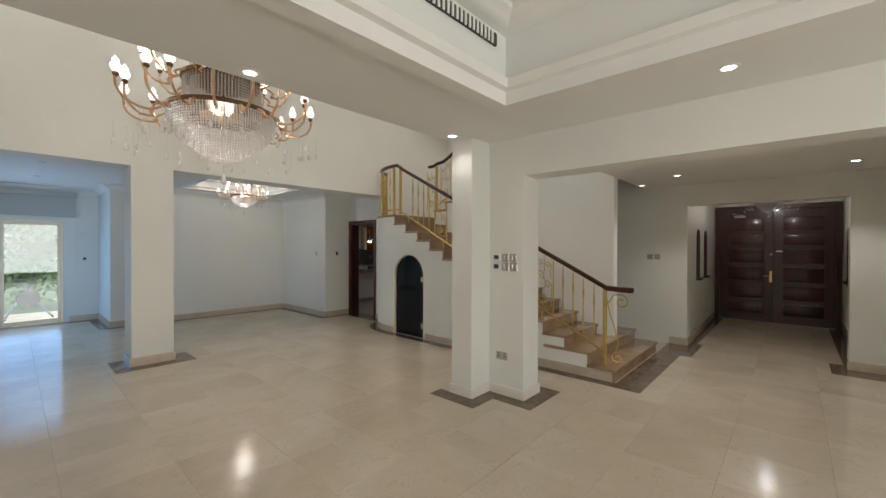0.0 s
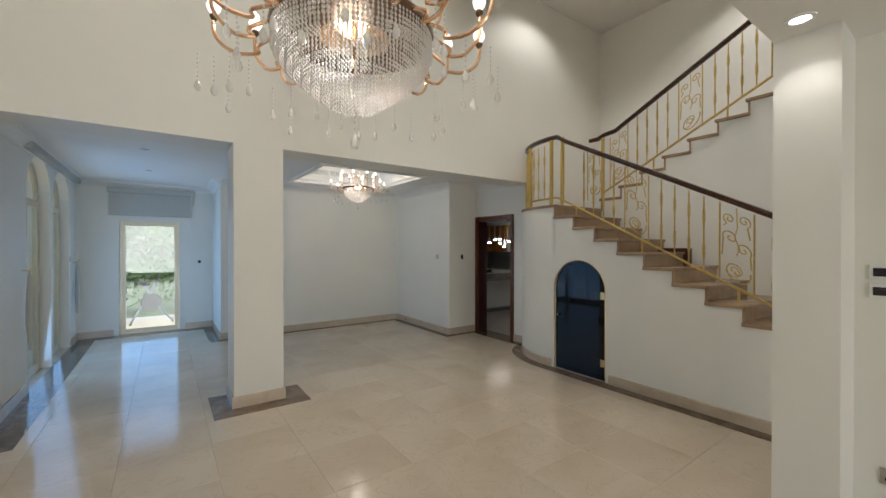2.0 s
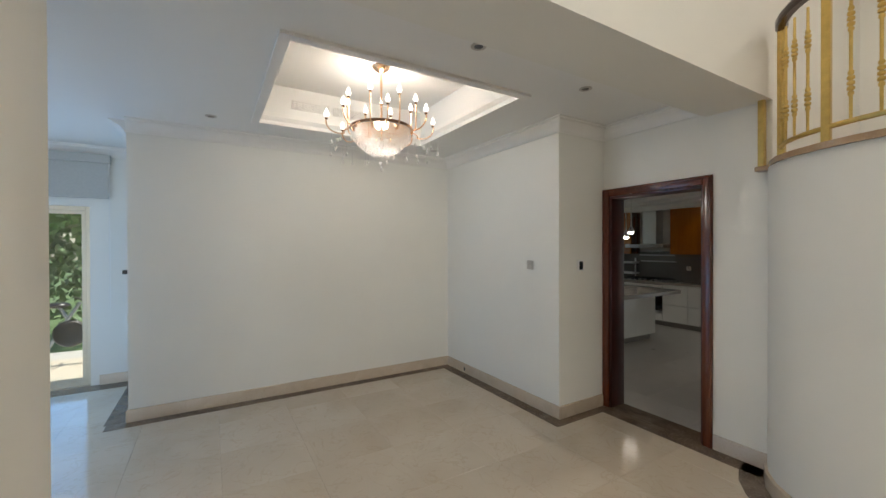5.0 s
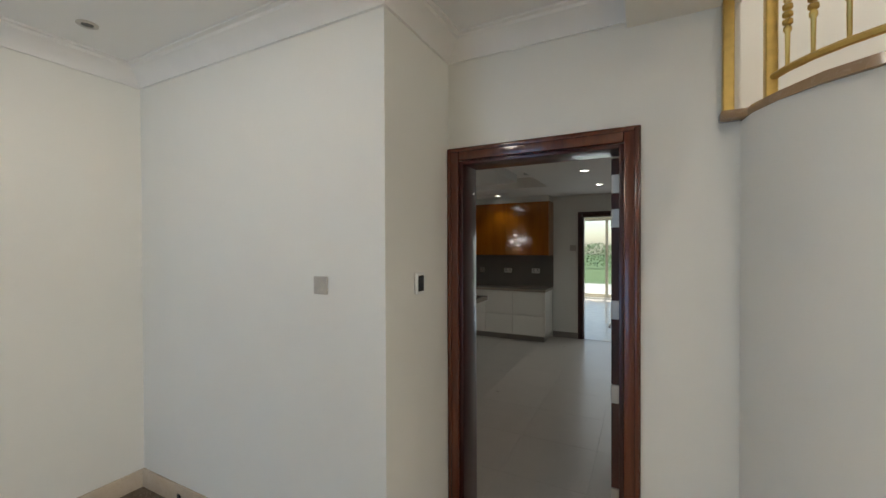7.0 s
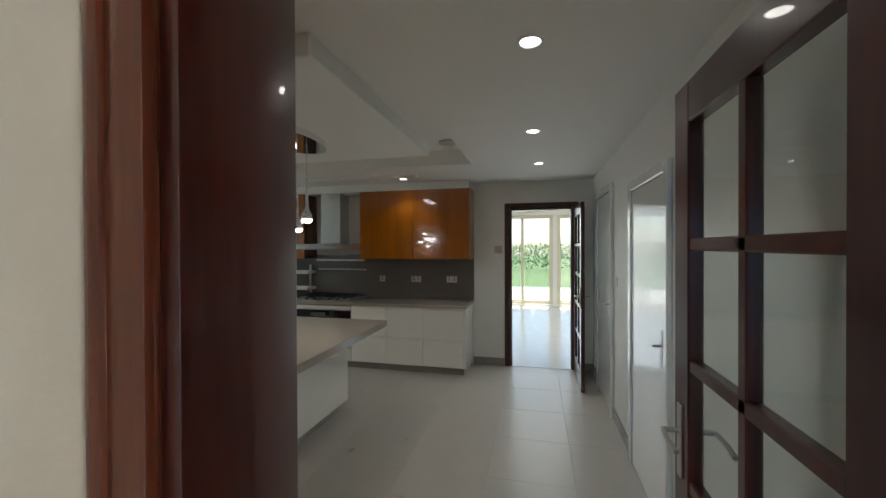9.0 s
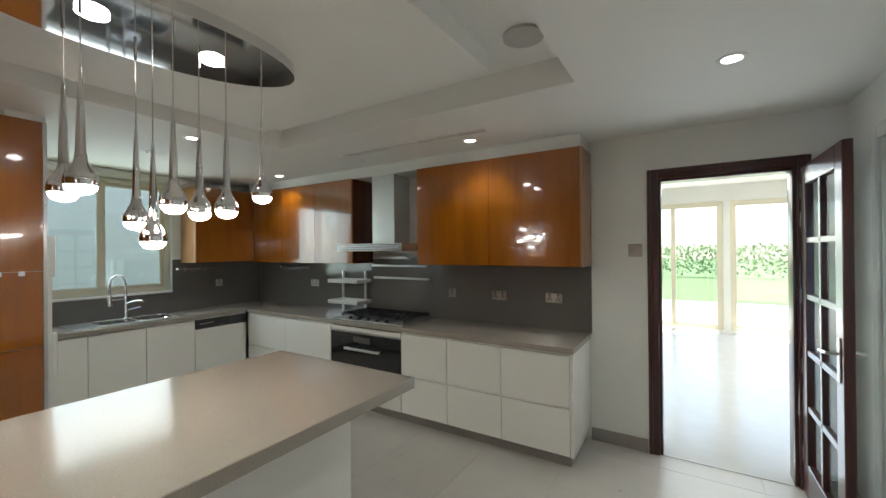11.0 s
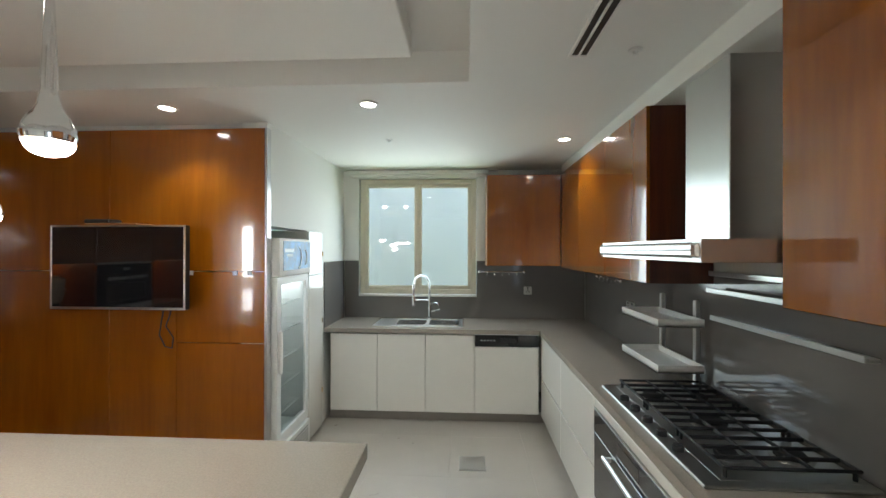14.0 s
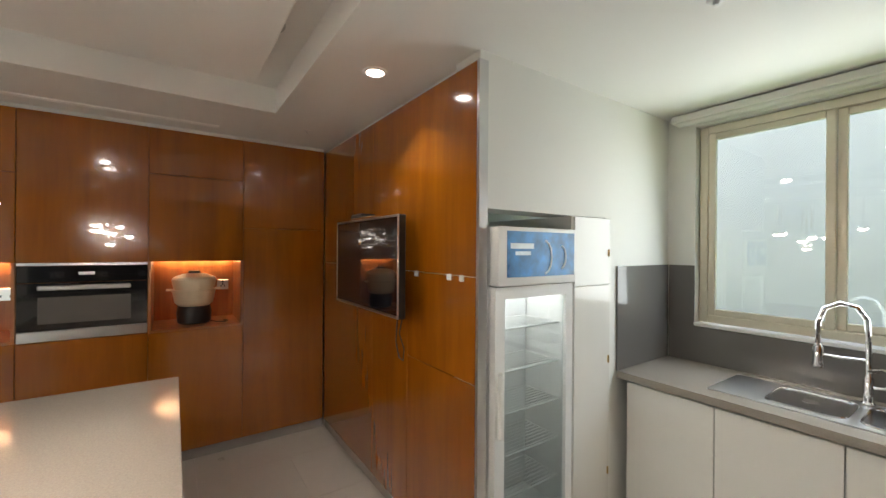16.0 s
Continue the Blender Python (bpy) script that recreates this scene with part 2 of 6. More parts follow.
# ---- building helpers ----
def box(bm, x0, x1, y0, y1, z0, z1, bevel=0.0, seg=1):
    r = bmesh.ops.create_cube(bm, size=1, matrix=Matrix.Translation(((x0 + x1) / 2, (y0 + y1) / 2, (z0 + z1) / 2)) @ Matrix.Diagonal((x1 - x0, y1 - y0, z1 - z0, 1)))
    if bevel > 0:
        es = list({e for v in r["verts"] for e in v.link_edges})
        bmesh.ops.bevel(bm, geom=es, offset=bevel, segments=seg, affect='EDGES', profile=0.5)
    return bm


def cyl(bm, p, q, r, r2=None, seg=12):
    p, q = Vector(p), Vector(q)
    d = q - p
    m = Matrix.Translation((p + q) / 2) @ d.to_track_quat('Z', 'Y').to_matrix().to_4x4()
    bmesh.ops.create_cone(bm, cap_ends=True, segments=seg, radius1=r, radius2=r if r2 is None else r2, depth=d.length, matrix=m)
    return bm


def ball(bm, p, r, sx=1, sy=1, sz=1, seg=12):
    bmesh.ops.create_uvsphere(bm, u_segments=seg, v_segments=max(6, seg // 2), radius=r, matrix=Matrix.Translation(p) @ Matrix.Diagonal((sx, sy, sz, 1)))
    return bm


def lathe(bm, profile, centre=(0, 0, 0), seg=20, m=None):
    """Turns a profile of (radius, height) about the upright axis."""
    rings = []
    for r, z in profile:
        ring = []
        for i in range(seg):
            a = 2 * math.pi * i / seg
            co = Vector((r * math.cos(a), r * math.sin(a), z))
            co = (m @ co) if m is not None else co
            ring.append(bm.verts.new(co + Vector(centre)))
        rings.append(ring)
    for a, b in zip(rings, rings[1:]):
        for i in range(seg):
            bm.faces.new((a[i], a[(i + 1) % seg], b[(i + 1) % seg], b[i]))
    for ring, flip in ((rings[0], True), (rings[-1], False)):
        bm.faces.new(ring[::-1] if flip else ring)
    return bm


def tube(bm, pts, r, seg=6, closed=False):
    """A round bar along a run of points."""
    pts = [Vector(p) for p in pts]
    rings = []
    n = len(pts)
    up = None
    for i, p in enumerate(pts):
        d = (pts[min(i + 1, n - 1)] - pts[max(i - 1, 0)]).normalized()
        if up is None or abs(up.dot(d)) > 0.999:
            up = d.orthogonal().normalized()
        u = (up - d * up.dot(d)).normalized()
        up = u
        w = d.cross(u)
        rr = r[i] if isinstance(r, (list, tuple)) else r
        rings.append([bm.verts.new(p + rr * (math.cos(2 * math.pi * k / seg) * u + math.sin(2 * math.pi * k / seg) * w)) for k in range(seg)])
    for a, b in zip(rings, rings[1:]):
        for k in range(seg):
            bm.faces.new((a[k], a[(k + 1) % seg], b[(k + 1) % seg], b[k]))
    bm.faces.new(rings[0][::-1])
    bm.faces.new(rings[-1])
    return bm


def prism(bm, outline, z0, z1):
    """A flat outline (x, y) raised from z0 to z1."""
    a = [bm.verts.new((x, y, z0)) for x, y in outline]
    b = [bm.verts.new((x, y, z1)) for x, y in outline]
    n = len(a)
    for i in range(n):
        bm.faces.new((a[i], a[(i + 1) % n], b[(i + 1) % n], b[i]))
    bm.faces.new(a[::-1])
    bm.faces.new(b)
    bmesh.ops.recalc_face_normals(bm, faces=bm.faces[:])
    return bm


def mesh_of(name, bm, material, smooth=True):
    me = bpy.data.meshes.new(name)
    bm.normal_update()
    bm.to_mesh(me)
    bm.free()
    me.materials.append(material)
    if smooth:
        for p in me.polygons:
            p.use_smooth = True
        me.set_sharp_from_angle(angle=radians(35))
    return me


def part(name, bm, material, parent, label=""):
    ob = new(name, mesh_of(name, bm, material))
    ob.parent = parent
    if parent is not None:
        base = Matrix.Translation(parent.location) if parent.parent is None else Matrix.Identity(4)
        ob.matrix_parent_inverse = base.inverted()
    return tagged(ob, label=label)


def thing(name, x, y, z, label, category, group=""):
    ob = new(name)
    ob.empty_display_size = 0.05
    ob.location = (x, y, z)
    return tagged(ob, label, category, group)


def single(name, bm, material, label, category, group=""):
    return tagged(new(name, mesh_of(name, bm, material)), label, category, group)


def structure(name, bm, material, label, category=""):
    rounded = any(k in name for k in ("curve", "trim", "baseboard"))
    return tagged(new(name, mesh_of(name, bm, material, rounded)), label, category, kind="structure")


def slab(bm, axis, c0, c1, a0, a1, z0, z1, holes=()):
    """A wall across 'x' or 'y' between c0 and c1, running from a0 to a1, with openings (a0, a1, z0, z1)."""
    As = sorted({a0, a1, *[min(max(v, a0), a1) for h in holes for v in h[:2]]})
    Zs = sorted({z0, z1, *[min(max(v, z0), z1) for h in holes for v in h[2:]]})
    def solid(i, j):
        if not (0 <= i < len(As) - 1 and 0 <= j < len(Zs) - 1):
            return False
        am, zm = (As[i] + As[i + 1]) / 2, (Zs[j] + Zs[j + 1]) / 2
        return not any(h[0] < am < h[1] and h[2] < zm < h[3] for h in holes)
    def v(c, a, z):
        return bm.verts.new((c, a, z) if axis == 'x' else (a, c, z))
    for i in range(len(As) - 1):
        for j in range(len(Zs) - 1):
            if not solid(i, j):
                continue
            A, B, C, D = As[i], As[i + 1], Zs[j], Zs[j + 1]
            for c in (c0, c1):
                bm.faces.new((v(c, A, C), v(c, B, C), v(c, B, D), v(c, A, D)))
            if not solid(i - 1, j):
                bm.faces.new((v(c0, A, C), v(c1, A, C), v(c1, A, D), v(c0, A, D)))
            if not solid(i + 1, j):
                bm.faces.new((v(c0, B, C), v(c1, B, C), v(c1, B, D), v(c0, B, D)))
            if not solid(i, j - 1):
                bm.faces.new((v(c0, A, C), v(c1, A, C), v(c1, B, C), v(c0, B, C)))
            if not solid(i, j + 1):
                bm.faces.new((v(c0, A, D), v(c1, A, D), v(c1, B, D), v(c0, B, D)))
    bmesh.ops.remove_doubles(bm, verts=bm.verts[:], dist=0.0005)
    bmesh.ops.recalc_face_normals(bm, faces=bm.faces[:])
    return bm


def sweep(bm, path, profile, closed=False):
    """Carries a profile of (out, up) along a level path (x, y), mitred; out is to the right of the way walked."""
    n = len(path)
    rings = []
    for i in range(n):
        p = Vector(path[i])
        a = Vector(path[i - 1]) if (i > 0 or closed) else None
        b = Vector(path[(i + 1) % n]) if (i < n - 1 or closed) else None
        d1 = (p - a).normalized() if a is not None else (b - p).normalized()
        d2 = (b - p).normalized() if b is not None else d1
        n1, n2 = Vector((d1.y, -d1.x)), Vector((d2.y, -d2.x))
        m = (n1 + n2)
        m = m / max(0.2, m.dot(n1))
        rings.append([bm.verts.new((p.x + m.x * o, p.y + m.y * o, u)) for o, u in profile])
    k = len(profile)
    pairs = list(zip(rings, rings[1:])) + ([(rings[-1], rings[0])] if closed else [])
    for a, b in pairs:
        for j in range(k):
            bm.faces.new((a[j], b[j], b[(j + 1) % k], a[(j + 1) % k]))
    if not closed:
        bm.faces.new(rings[0])
        bm.faces.new(rings[-1][::-1])
    bmesh.ops.recalc_face_normals(bm, faces=bm.faces[:])
    return bm


N = bmesh.new


# ---- large structure ----
VOID = 5.7      # double-height ceiling
LIV = 2.74      # living room ceiling
ENT = 2.60      # entrance hall ceiling
DIN = 2.79      # dining ceiling
KIT = 2.48      # kitchen ceiling
BEAM = 2.655

structure("floor", box(N(), -4.0, 11.0, -5.0, 13.0, -0.12, -0.012), M_GROUT, "screed bed under the polished cream marble floor", "floor")
structure("ground", box(N(), -80, 80, -80, 80, -0.35, -0.15), mat("lawn", (0.10, 0.16, 0.05), 0.9, var=0.3, scale=4, bump=0.5), "green lawn around the house", "ground")

# outer west wall with the arched sliding doors
def arch_points(y0, y1, z0, zs, zt, n=14):
    """An opening outline (y, z) with straight sides to zs and an elliptical head to zt."""
    c, r = (y0 + y1) / 2, (y1 - y0) / 2
    return [(y0, z0), *[(c - r * math.cos(math.pi * k / n), zs + (zt - zs) * math.sin(math.pi * k / n)) for k in range(n + 1)], (y1, z0)]


def arched_wall(axis, c0, c1, a0, a1, z1, y0, y1, z0, zs, zt):
    """A wall piece with one arched opening that goes through it."""
    bm = bmesh.new()
    pts = arch_points(y0, y1, z0, zs, zt)
    def v(c, a, z):
        return bm.verts.new((c, a, z) if axis == 'x' else (a, c, z))
    for c in (c0, c1):
        bm.faces.new((v(c, a0, 0), v(c, y0, 0), v(c, y0, z1), v(c, a0, z1)))
        bm.faces.new((v(c, y1, 0), v(c, a1, 0), v(c, a1, z1), v(c, y1, z1)))
        for p, q in zip(pts[1:-2], pts[2:-1]):
            bm.faces.new((v(c, p[0], p[1]), v(c, q[0], q[1]), v(c, q[0], z1), v(c, p[0], z1)))
    for p, q in zip(pts, pts[1:]):
        bm.faces.new((v(c0, *p), v(c0, *q), v(c1, *q), v(c1, *p)))
    for a in (a0, a1):
        bm.faces.new((v(c0, a, 0), v(c1, a, 0), v(c1, a, z1), v(c0, a, z1)))
    bmesh.ops.remove_doubles(bm, verts=bm.verts[:], dist=0.0005)
    bmesh.ops.recalc_face_normals(bm, faces=bm.faces[:])
    return bm


WX = -0.76     # west wall face
NY = 6.48      # tall north wall face
SX = 4.74      # stair side face
KDX = 5.38     # kitchen door wall face
EX = 10.38     # kitchen east wall face
WY = 12.82     # kitchen window wall face
BAYS = ((8.30, 9.44), (9.54, 10.68))
structure("wall_west", arched_wall('x', WX - 0.25, WX, 6.92, 9.49, 3.0, *BAYS[0], 0, 2.24, 2.72), M_WALL, "cream painted wall with an arched terrace door", "wall")
structure("wall_west_bay", arched_wall('x', WX - 0.25, WX, 9.49, 11.55, 3.0, *BAYS[1], 0, 2.24, 2.72), M_WALL, "cream painted wall with an arched terrace door", "wall")
structure("wall_west_hall", slab(N(), 'x', WX - 0.25, WX, 2.80, 6.92, 0, VOID), M_WALL, "tall cream painted wall", "wall")
structure("wall_bay", slab(N(), 'y', 11.30, 11.55, WX, 1.53, 0, 3.0, ((-0.19, 0.73, 0, 2.10),)), M_WALL, "cream wall with a glazed garden door", "wall")
structure("wall_bay_side", slab(N(), 'x', 1.28, 1.53, 9.87, 11.30, 0, 3.0), M_WALL, "short cream wall between bay and dining area", "wall")
structure("wall_dining", slab(N(), 'y', 9.87, 10.07, 1.53, 4.97, 0, 3.3), M_WALL, "plain cream dining area wall", "wall")
b = prism(N(), ((4.74, 9.87), (4.74, 7.87), (KDX, 7.87), (KDX, 7.93), (4.97, 8.05), (4.97, 9.87)), 0, 3.0)
structure("wall_dining_side", b, M_WALL, "cream wall with a light switch, stepped back beside the door", "wall")
structure("wall_kitchen_door", slab(N(), 'x', KDX, KDX + 0.20, NY + 0.2, 7.93, 0, 3.0, ((6.93, 7.80, 0, 2.11),)), M_WALL, "cream wall with the kitchen doorway", "wall")
structure("wall_void_north", slab(N(), 'y', NY, NY + 0.44, WX, KDX, BEAM, VOID), M_WALL, "tall cream wall above the dining area opening", "wall")
structure("wall_landing", slab(N(), 'y', NY, NY + 0.2, KDX, 7.33, 0, VOID), M_WALL, "cream wall behind the stair landing", "wall")
structure("pillar_dining", box(N(), 1.05, 1.52, NY - 0.002, NY + 0.45, 0, BEAM + 0.002), M_WALL, "square cream pillar on a marble base", "pillar")
b = prism(N(), ((3.23, 2.80), (3.23, 2.53), (3.55, 2.53), (3.55, 2.10), (3.86, 2.10), (3.86, 2.80)), 0, LIV)
structure("pillar_hall", b, M_WALL, "stepped cream pillar with switches and a socket", "pillar")
structure("beam_hall", slab(N(), 'x', 3.55, 3.86, -5.0, 2.10, 2.335, LIV), M_WALL, "cream beam over the entrance hall opening", "beam")
structure("wall_hall_south", slab(N(), 'x', 3.55, 3.86, -5.0, -1.5, 0, 2.335), M_WALL, "cream wall beside the hall", "wall")
structure("wall_entrance", slab(N(), 'x', 7.33, 7.58, -1.5, NY, 0, VOID, ((-0.52, 1.31, 0, 2.27),)), M_WALL, "cream wall with the opening to the entrance lobby", "wall")
structure("wall_hall_side", slab(N(), 'y', -1.65, -1.5, 3.86, 7.58, 0, ENT + 0.2), M_WALL, "cream hall side wall", "wall")
structure("wall_front", slab(N(), 'x', 10.76, 10.95, -0.9, 1.7, 0, 2.9, ((-0.66, 1.37, 0, 2.49),)), M_WALL, "front wall around the entrance doors", "wall")
structure("lobby_wall_north", slab(N(), 'y', 1.40, 1.60, 7.58, 10.76, 0, 2.9), M_WALL, "cream lobby wall with narrow lancet windows", "wall")
structure("lobby_wall_south", slab(N(), 'y', -0.88, -0.68, 7.58, 10.76, 0, 2.9), M_WALL, "cream lobby wall with narrow lancet windows", "wall")
structure("lobby_ceiling", box(N(), 7.58, 10.76, -0.68, 1.40, 2.75, 2.9), M_CEIL, "white lobby ceiling", "ceiling")
# living room shell
b = slab(N(), 'x', -4.0, -3.8, -5.0, 2.95, 0, 3.4)
structure("wall_living_west", b, M_WALL, "plain cream living room wall", "wall")
b = slab(N(), 'y', 2.8, 2.95, -3.8, WX - 0.25, 0, 3.4)
structure("wall_living_north", b, M_WALL, "plain cream living room wall", "wall")
# the wide opening is unseen, added to let daylight in from behind
b = slab(N(), 'y', -5.0, -4.8, -3.8, 3.55, 0, 3.4, ((-1.6, 2.0, 0.1, 2.5),))
structure("wall_living_south", b, M_WALL, "cream living room wall with an added, unseen opening", "wall")
# ceilings
TX, TY = 2.60, 1.71
b = N()
box(b, -3.8, 3.55, TY, 2.60, LIV, LIV + 0.62)
box(b, -3.8, 3.86, 2.60, 2.80, LIV, LIV + 0.004)
box(b, TX, 3.55, -4.8, TY, LIV, LIV + 0.62)
box(b, -3.8, -2.4, -4.8, TY, LIV, LIV + 0.62)
box(b, -2.4, TX, -4.8, -3.2, LIV, LIV + 0.62)
box(b, -3.8, 3.55, -4.8, 2.60, LIV + 0.62, LIV + 0.7)
structure("ceiling_living", b, M_CEIL, "white living room ceiling with a raised tray", "ceiling")
b = sweep(N(), ((-2.4, -3.2), (-2.4, TY), (TX, TY), (TX, -3.2)), ((0.006, LIV - 0.035), (-0.13, LIV - 0.035), (-0.13, LIV), (-0.02, LIV + 0.004), (-0.02, LIV + 0.06), (0.05, LIV + 0.08), (0.07, LIV + 0.14), (0.006, LIV + 0.14)), closed=True)
structure("trim_tray", b, M_CROWN, "white plaster moulding round the ceiling tray", "moulding")
b = sweep(N(), ((-2.4, -3.2), (-2.4, TY), (TX, TY), (TX, -3.2)), ((0, LIV + 0.50), (0.05, LIV + 0.51), (0.10, LIV + 0.56), (0.16, LIV + 0.59), (0.17, LIV + 0.62), (0, LIV + 0.62)), closed=True)
structure("trim_tray_upper", b, M_CROWN, "white plaster cornice inside the ceiling tray", "moulding")
structure("upper_wall", box(N(), WX - 0.25, 3.86, 2.60, 2.80, LIV + 0.004, VOID), M_WALL, "cream upper wall over the living room edge", "wall")
structure("upper_wall_hall", box(N(), 3.86, 7.33, 1.75, 1.9, ENT + 0.25, VOID), M_WALL, "cream upper wall over the hall", "wall")
structure("ceiling_void", box(N(), WX - 0.25, 7.58, 1.75, 6.92, VOID, VOID + 0.15), M_CEIL, "white ceiling of the double-height room", "ceiling")
b = N()
box(b, 3.86, 7.33, -1.5, 1.95, ENT, ENT + 0.25)
box(b, 3.86, SX, 1.95, 2.80, ENT, ENT + 0.25)
structure("ceiling_entrance", b, M_CEIL, "white entrance hall ceiling with downlights", "ceiling")
DX0, DX1, DY0, DY1 = 2.33, 4.02, 7.60, 9.27
b = N()
box(b, WX, DX0, NY + 0.44, 11.3, DIN, DIN + 0.2)
box(b, DX1, KDX, NY + 0.44, 9.87, DIN, DIN + 0.2)
box(b, DX0, DX1, NY + 0.44, DY0, DIN, DIN + 0.2)
box(b, DX0, DX1, DY1, 9.87, DIN, DIN + 0.2)
box(b, DX0 - 0.2, DX1 + 0.2, DY0 - 0.2, DY1 + 0.2, DIN + 0.36, DIN + 0.46)
for x0, x1, y0, y1 in ((DX0 - 0.2, DX0 - 0.002, DY0 - 0.2, DY1 + 0.2), (DX1 + 0.002, DX1 + 0.2, DY0 - 0.2, DY1 + 0.2), (DX0, DX1, DY0 - 0.2, DY0 - 0.002), (DX0, DX1, DY1 + 0.002, DY1 + 0.2)):
    box(b, x0, x1, y0, y1, DIN + 0.2, DIN + 0.36)
structure("ceiling_dining", b, M_CEIL, "white dining ceiling with a raised square tray", "ceiling")
b = sweep(N(), ((DX0, DY0), (DX0, DY1), (DX1, DY1), (DX1, DY0)), ((0.004, DIN - 0.02), (-0.06, DIN - 0.02), (-0.06, DIN), (0, DIN + 0.01), (0.03, DIN + 0.05), (0.03, DIN + 0.09), (0.004, DIN + 0.09)), closed=True)
structure("trim_dining_tray", b, M_CROWN, "white moulding round the dining ceiling tray", "moulding")
CROWN = lambda z: ((0, z - 0.11), (0.015, z - 0.11), (0.02, z - 0.085), (0.06, z - 0.045), (0.10, z - 0.026), (0.105, z - 0.012), (0.13, z - 0.010), (0.13, z), (0, z))
b = sweep(N(), ((1.28, 9.87), (4.74, 9.87), (4.74, 7.87), (KDX, 7.87), (KDX, 6.92)), CROWN(DIN))
structure("trim_dining_crown", b, M_CROWN, "white plaster crown moulding of the dining area", "moulding")
b = sweep(N(), ((WX, 6.92), (WX, 11.3), (1.28, 11.3), (1.28, 9.87)), CROWN(DIN))
structure("trim_bay_crown", b, M_CROWN, "white plaster crown moulding of the bay", "moulding")

# kitchen shell
structure("wall_kitchen_east", slab(N(), 'x', EX, EX + 0.15, 6.5, 12.95, 0, KIT + 0.4, ((6.96, 7.78, 0, 2.12),)), M_KWALL, "off-white kitchen wall with a doorway", "wall")
structure("wall_kitchen_window", slab(N(), 'y', WY, WY + 0.25, 7.60, EX, 0, KIT + 0.4, ((7.93, 9.22, 1.11, 2.40),)), M_KWALL, "off-white kitchen wall with a window over the sink", "wall")
structure("wall_kitchen_south", slab(N(), 'y', 6.57, 6.72, KDX + 0.2, EX, 0, KIT + 0.4), M_KWALL, "off-white kitchen wall", "wall")
structure("wall_kitchen_tv", slab(N(), 'y', 11.18, 11.24, 4.97, 7.58, 0, KIT + 0.4), M_KWALL, "wall behind the wood panelling", "wall")
structure("wall_kitchen_fridge", slab(N(), 'x', 7.58, 7.76, 11.145, WY, 0, KIT + 0.4, ((11.19, 12.09, 0, 1.78),)), M_KWALL, "off-white wall with a recess for the fridge", "wall")
structure("wall_recess", slab(N(), 'x', 7.00, 7.10, 11.24, WY, 0, KIT + 0.4), M_KWALL, "back of the fridge recess", "wall")
structure("wall_kitchen_west", slab(N(), 'x', 4.97, 5.03, 7.93, 11.18, 0, KIT + 0.4), M_KWALL, "wall behind the tall kitchen units", "wall")
structure("wall_kitchen_nib", slab(N(), 'y', 7.93, 8.05, 5.03, 5.60, 0, KIT + 0.4), M_KWALL, "short wall beside the tall units", "wall")
KX0, KX1, KY0, KY1 = 6.35, 9.11, 8.09, 10.58
b = N()
box(b, KDX + 0.2, KX0, 6.72, 7.93, KIT, KIT + 0.3)
box(b, 5.03, KX0, 7.93, WY, KIT, KIT + 0.3)
box(b, KX1, EX, 6.72, WY, KIT, KIT + 0.3)
box(b, KX0, KX1, 6.72, KY0, KIT, KIT + 0.3)
box(b, KX0, KX1, KY1, WY, KIT, KIT + 0.3)
box(b, KX0, KX1, KY0, KY1, KIT + 0.16, KIT + 0.3)
structure("ceiling_kitchen", b, M_CEIL, "white kitchen ceiling with a recessed tray", "ceiling")
RAFT = KIT + 0.045
structure("ceiling_kitchen_raft", box(N(), KX0 + 0.37, KX1 - 0.27, KY0 + 0.38, KY1 - 0.17, RAFT, KIT + 0.16, 0.006), M_CEIL, "white floating panel inside the kitchen ceiling tray", "ceiling")
# sun room beyond the kitchen
M_PALE = mat("pale_tile", (0.62, 0.60, 0.57), 0.2, var=0.03)
structure("floor_sun_room", box(N(), EX + 0.15, 16.0, 4.0, 11.0, -0.12, 0), M_PALE, "pale tiled floor of the sun room", "floor")
structure("wall_sun_room_east", slab(N(), 'x', 15.8, 16.0, 4.0, 11.0, 0, 3.0, ((4.6, 6.9, 0.05, 2.45), (7.0, 8.6, 0.05, 2.45), (8.7, 10.4, 0.05, 2.45))), M_KWALL, "white wall with glazed doors", "wall")
structure("wall_sun_room_north", slab(N(), 'y', 11.0, 11.2, EX + 0.15, 16.0, 0, 3.0), M_KWALL, "white sun room wall", "wall")
structure("wall_sun_room_south", slab(N(), 'y', 3.8, 4.0, EX + 0.15, 16.0, 0, 3.0), M_KWALL, "white sun room wall", "wall")
structure("ceiling_sun_room", box(N(), EX + 0.15, 16.0, 4.0, 11.0, 2.75, 3.0), M_CEIL, "white sun room ceiling", "ceiling")


# ---- floors' borders, skirting ----
BASEPROF = ((0, 0.0), (0.018, 0.0), (0.018, 0.105), (0.012, 0.118), (0, 0.118))
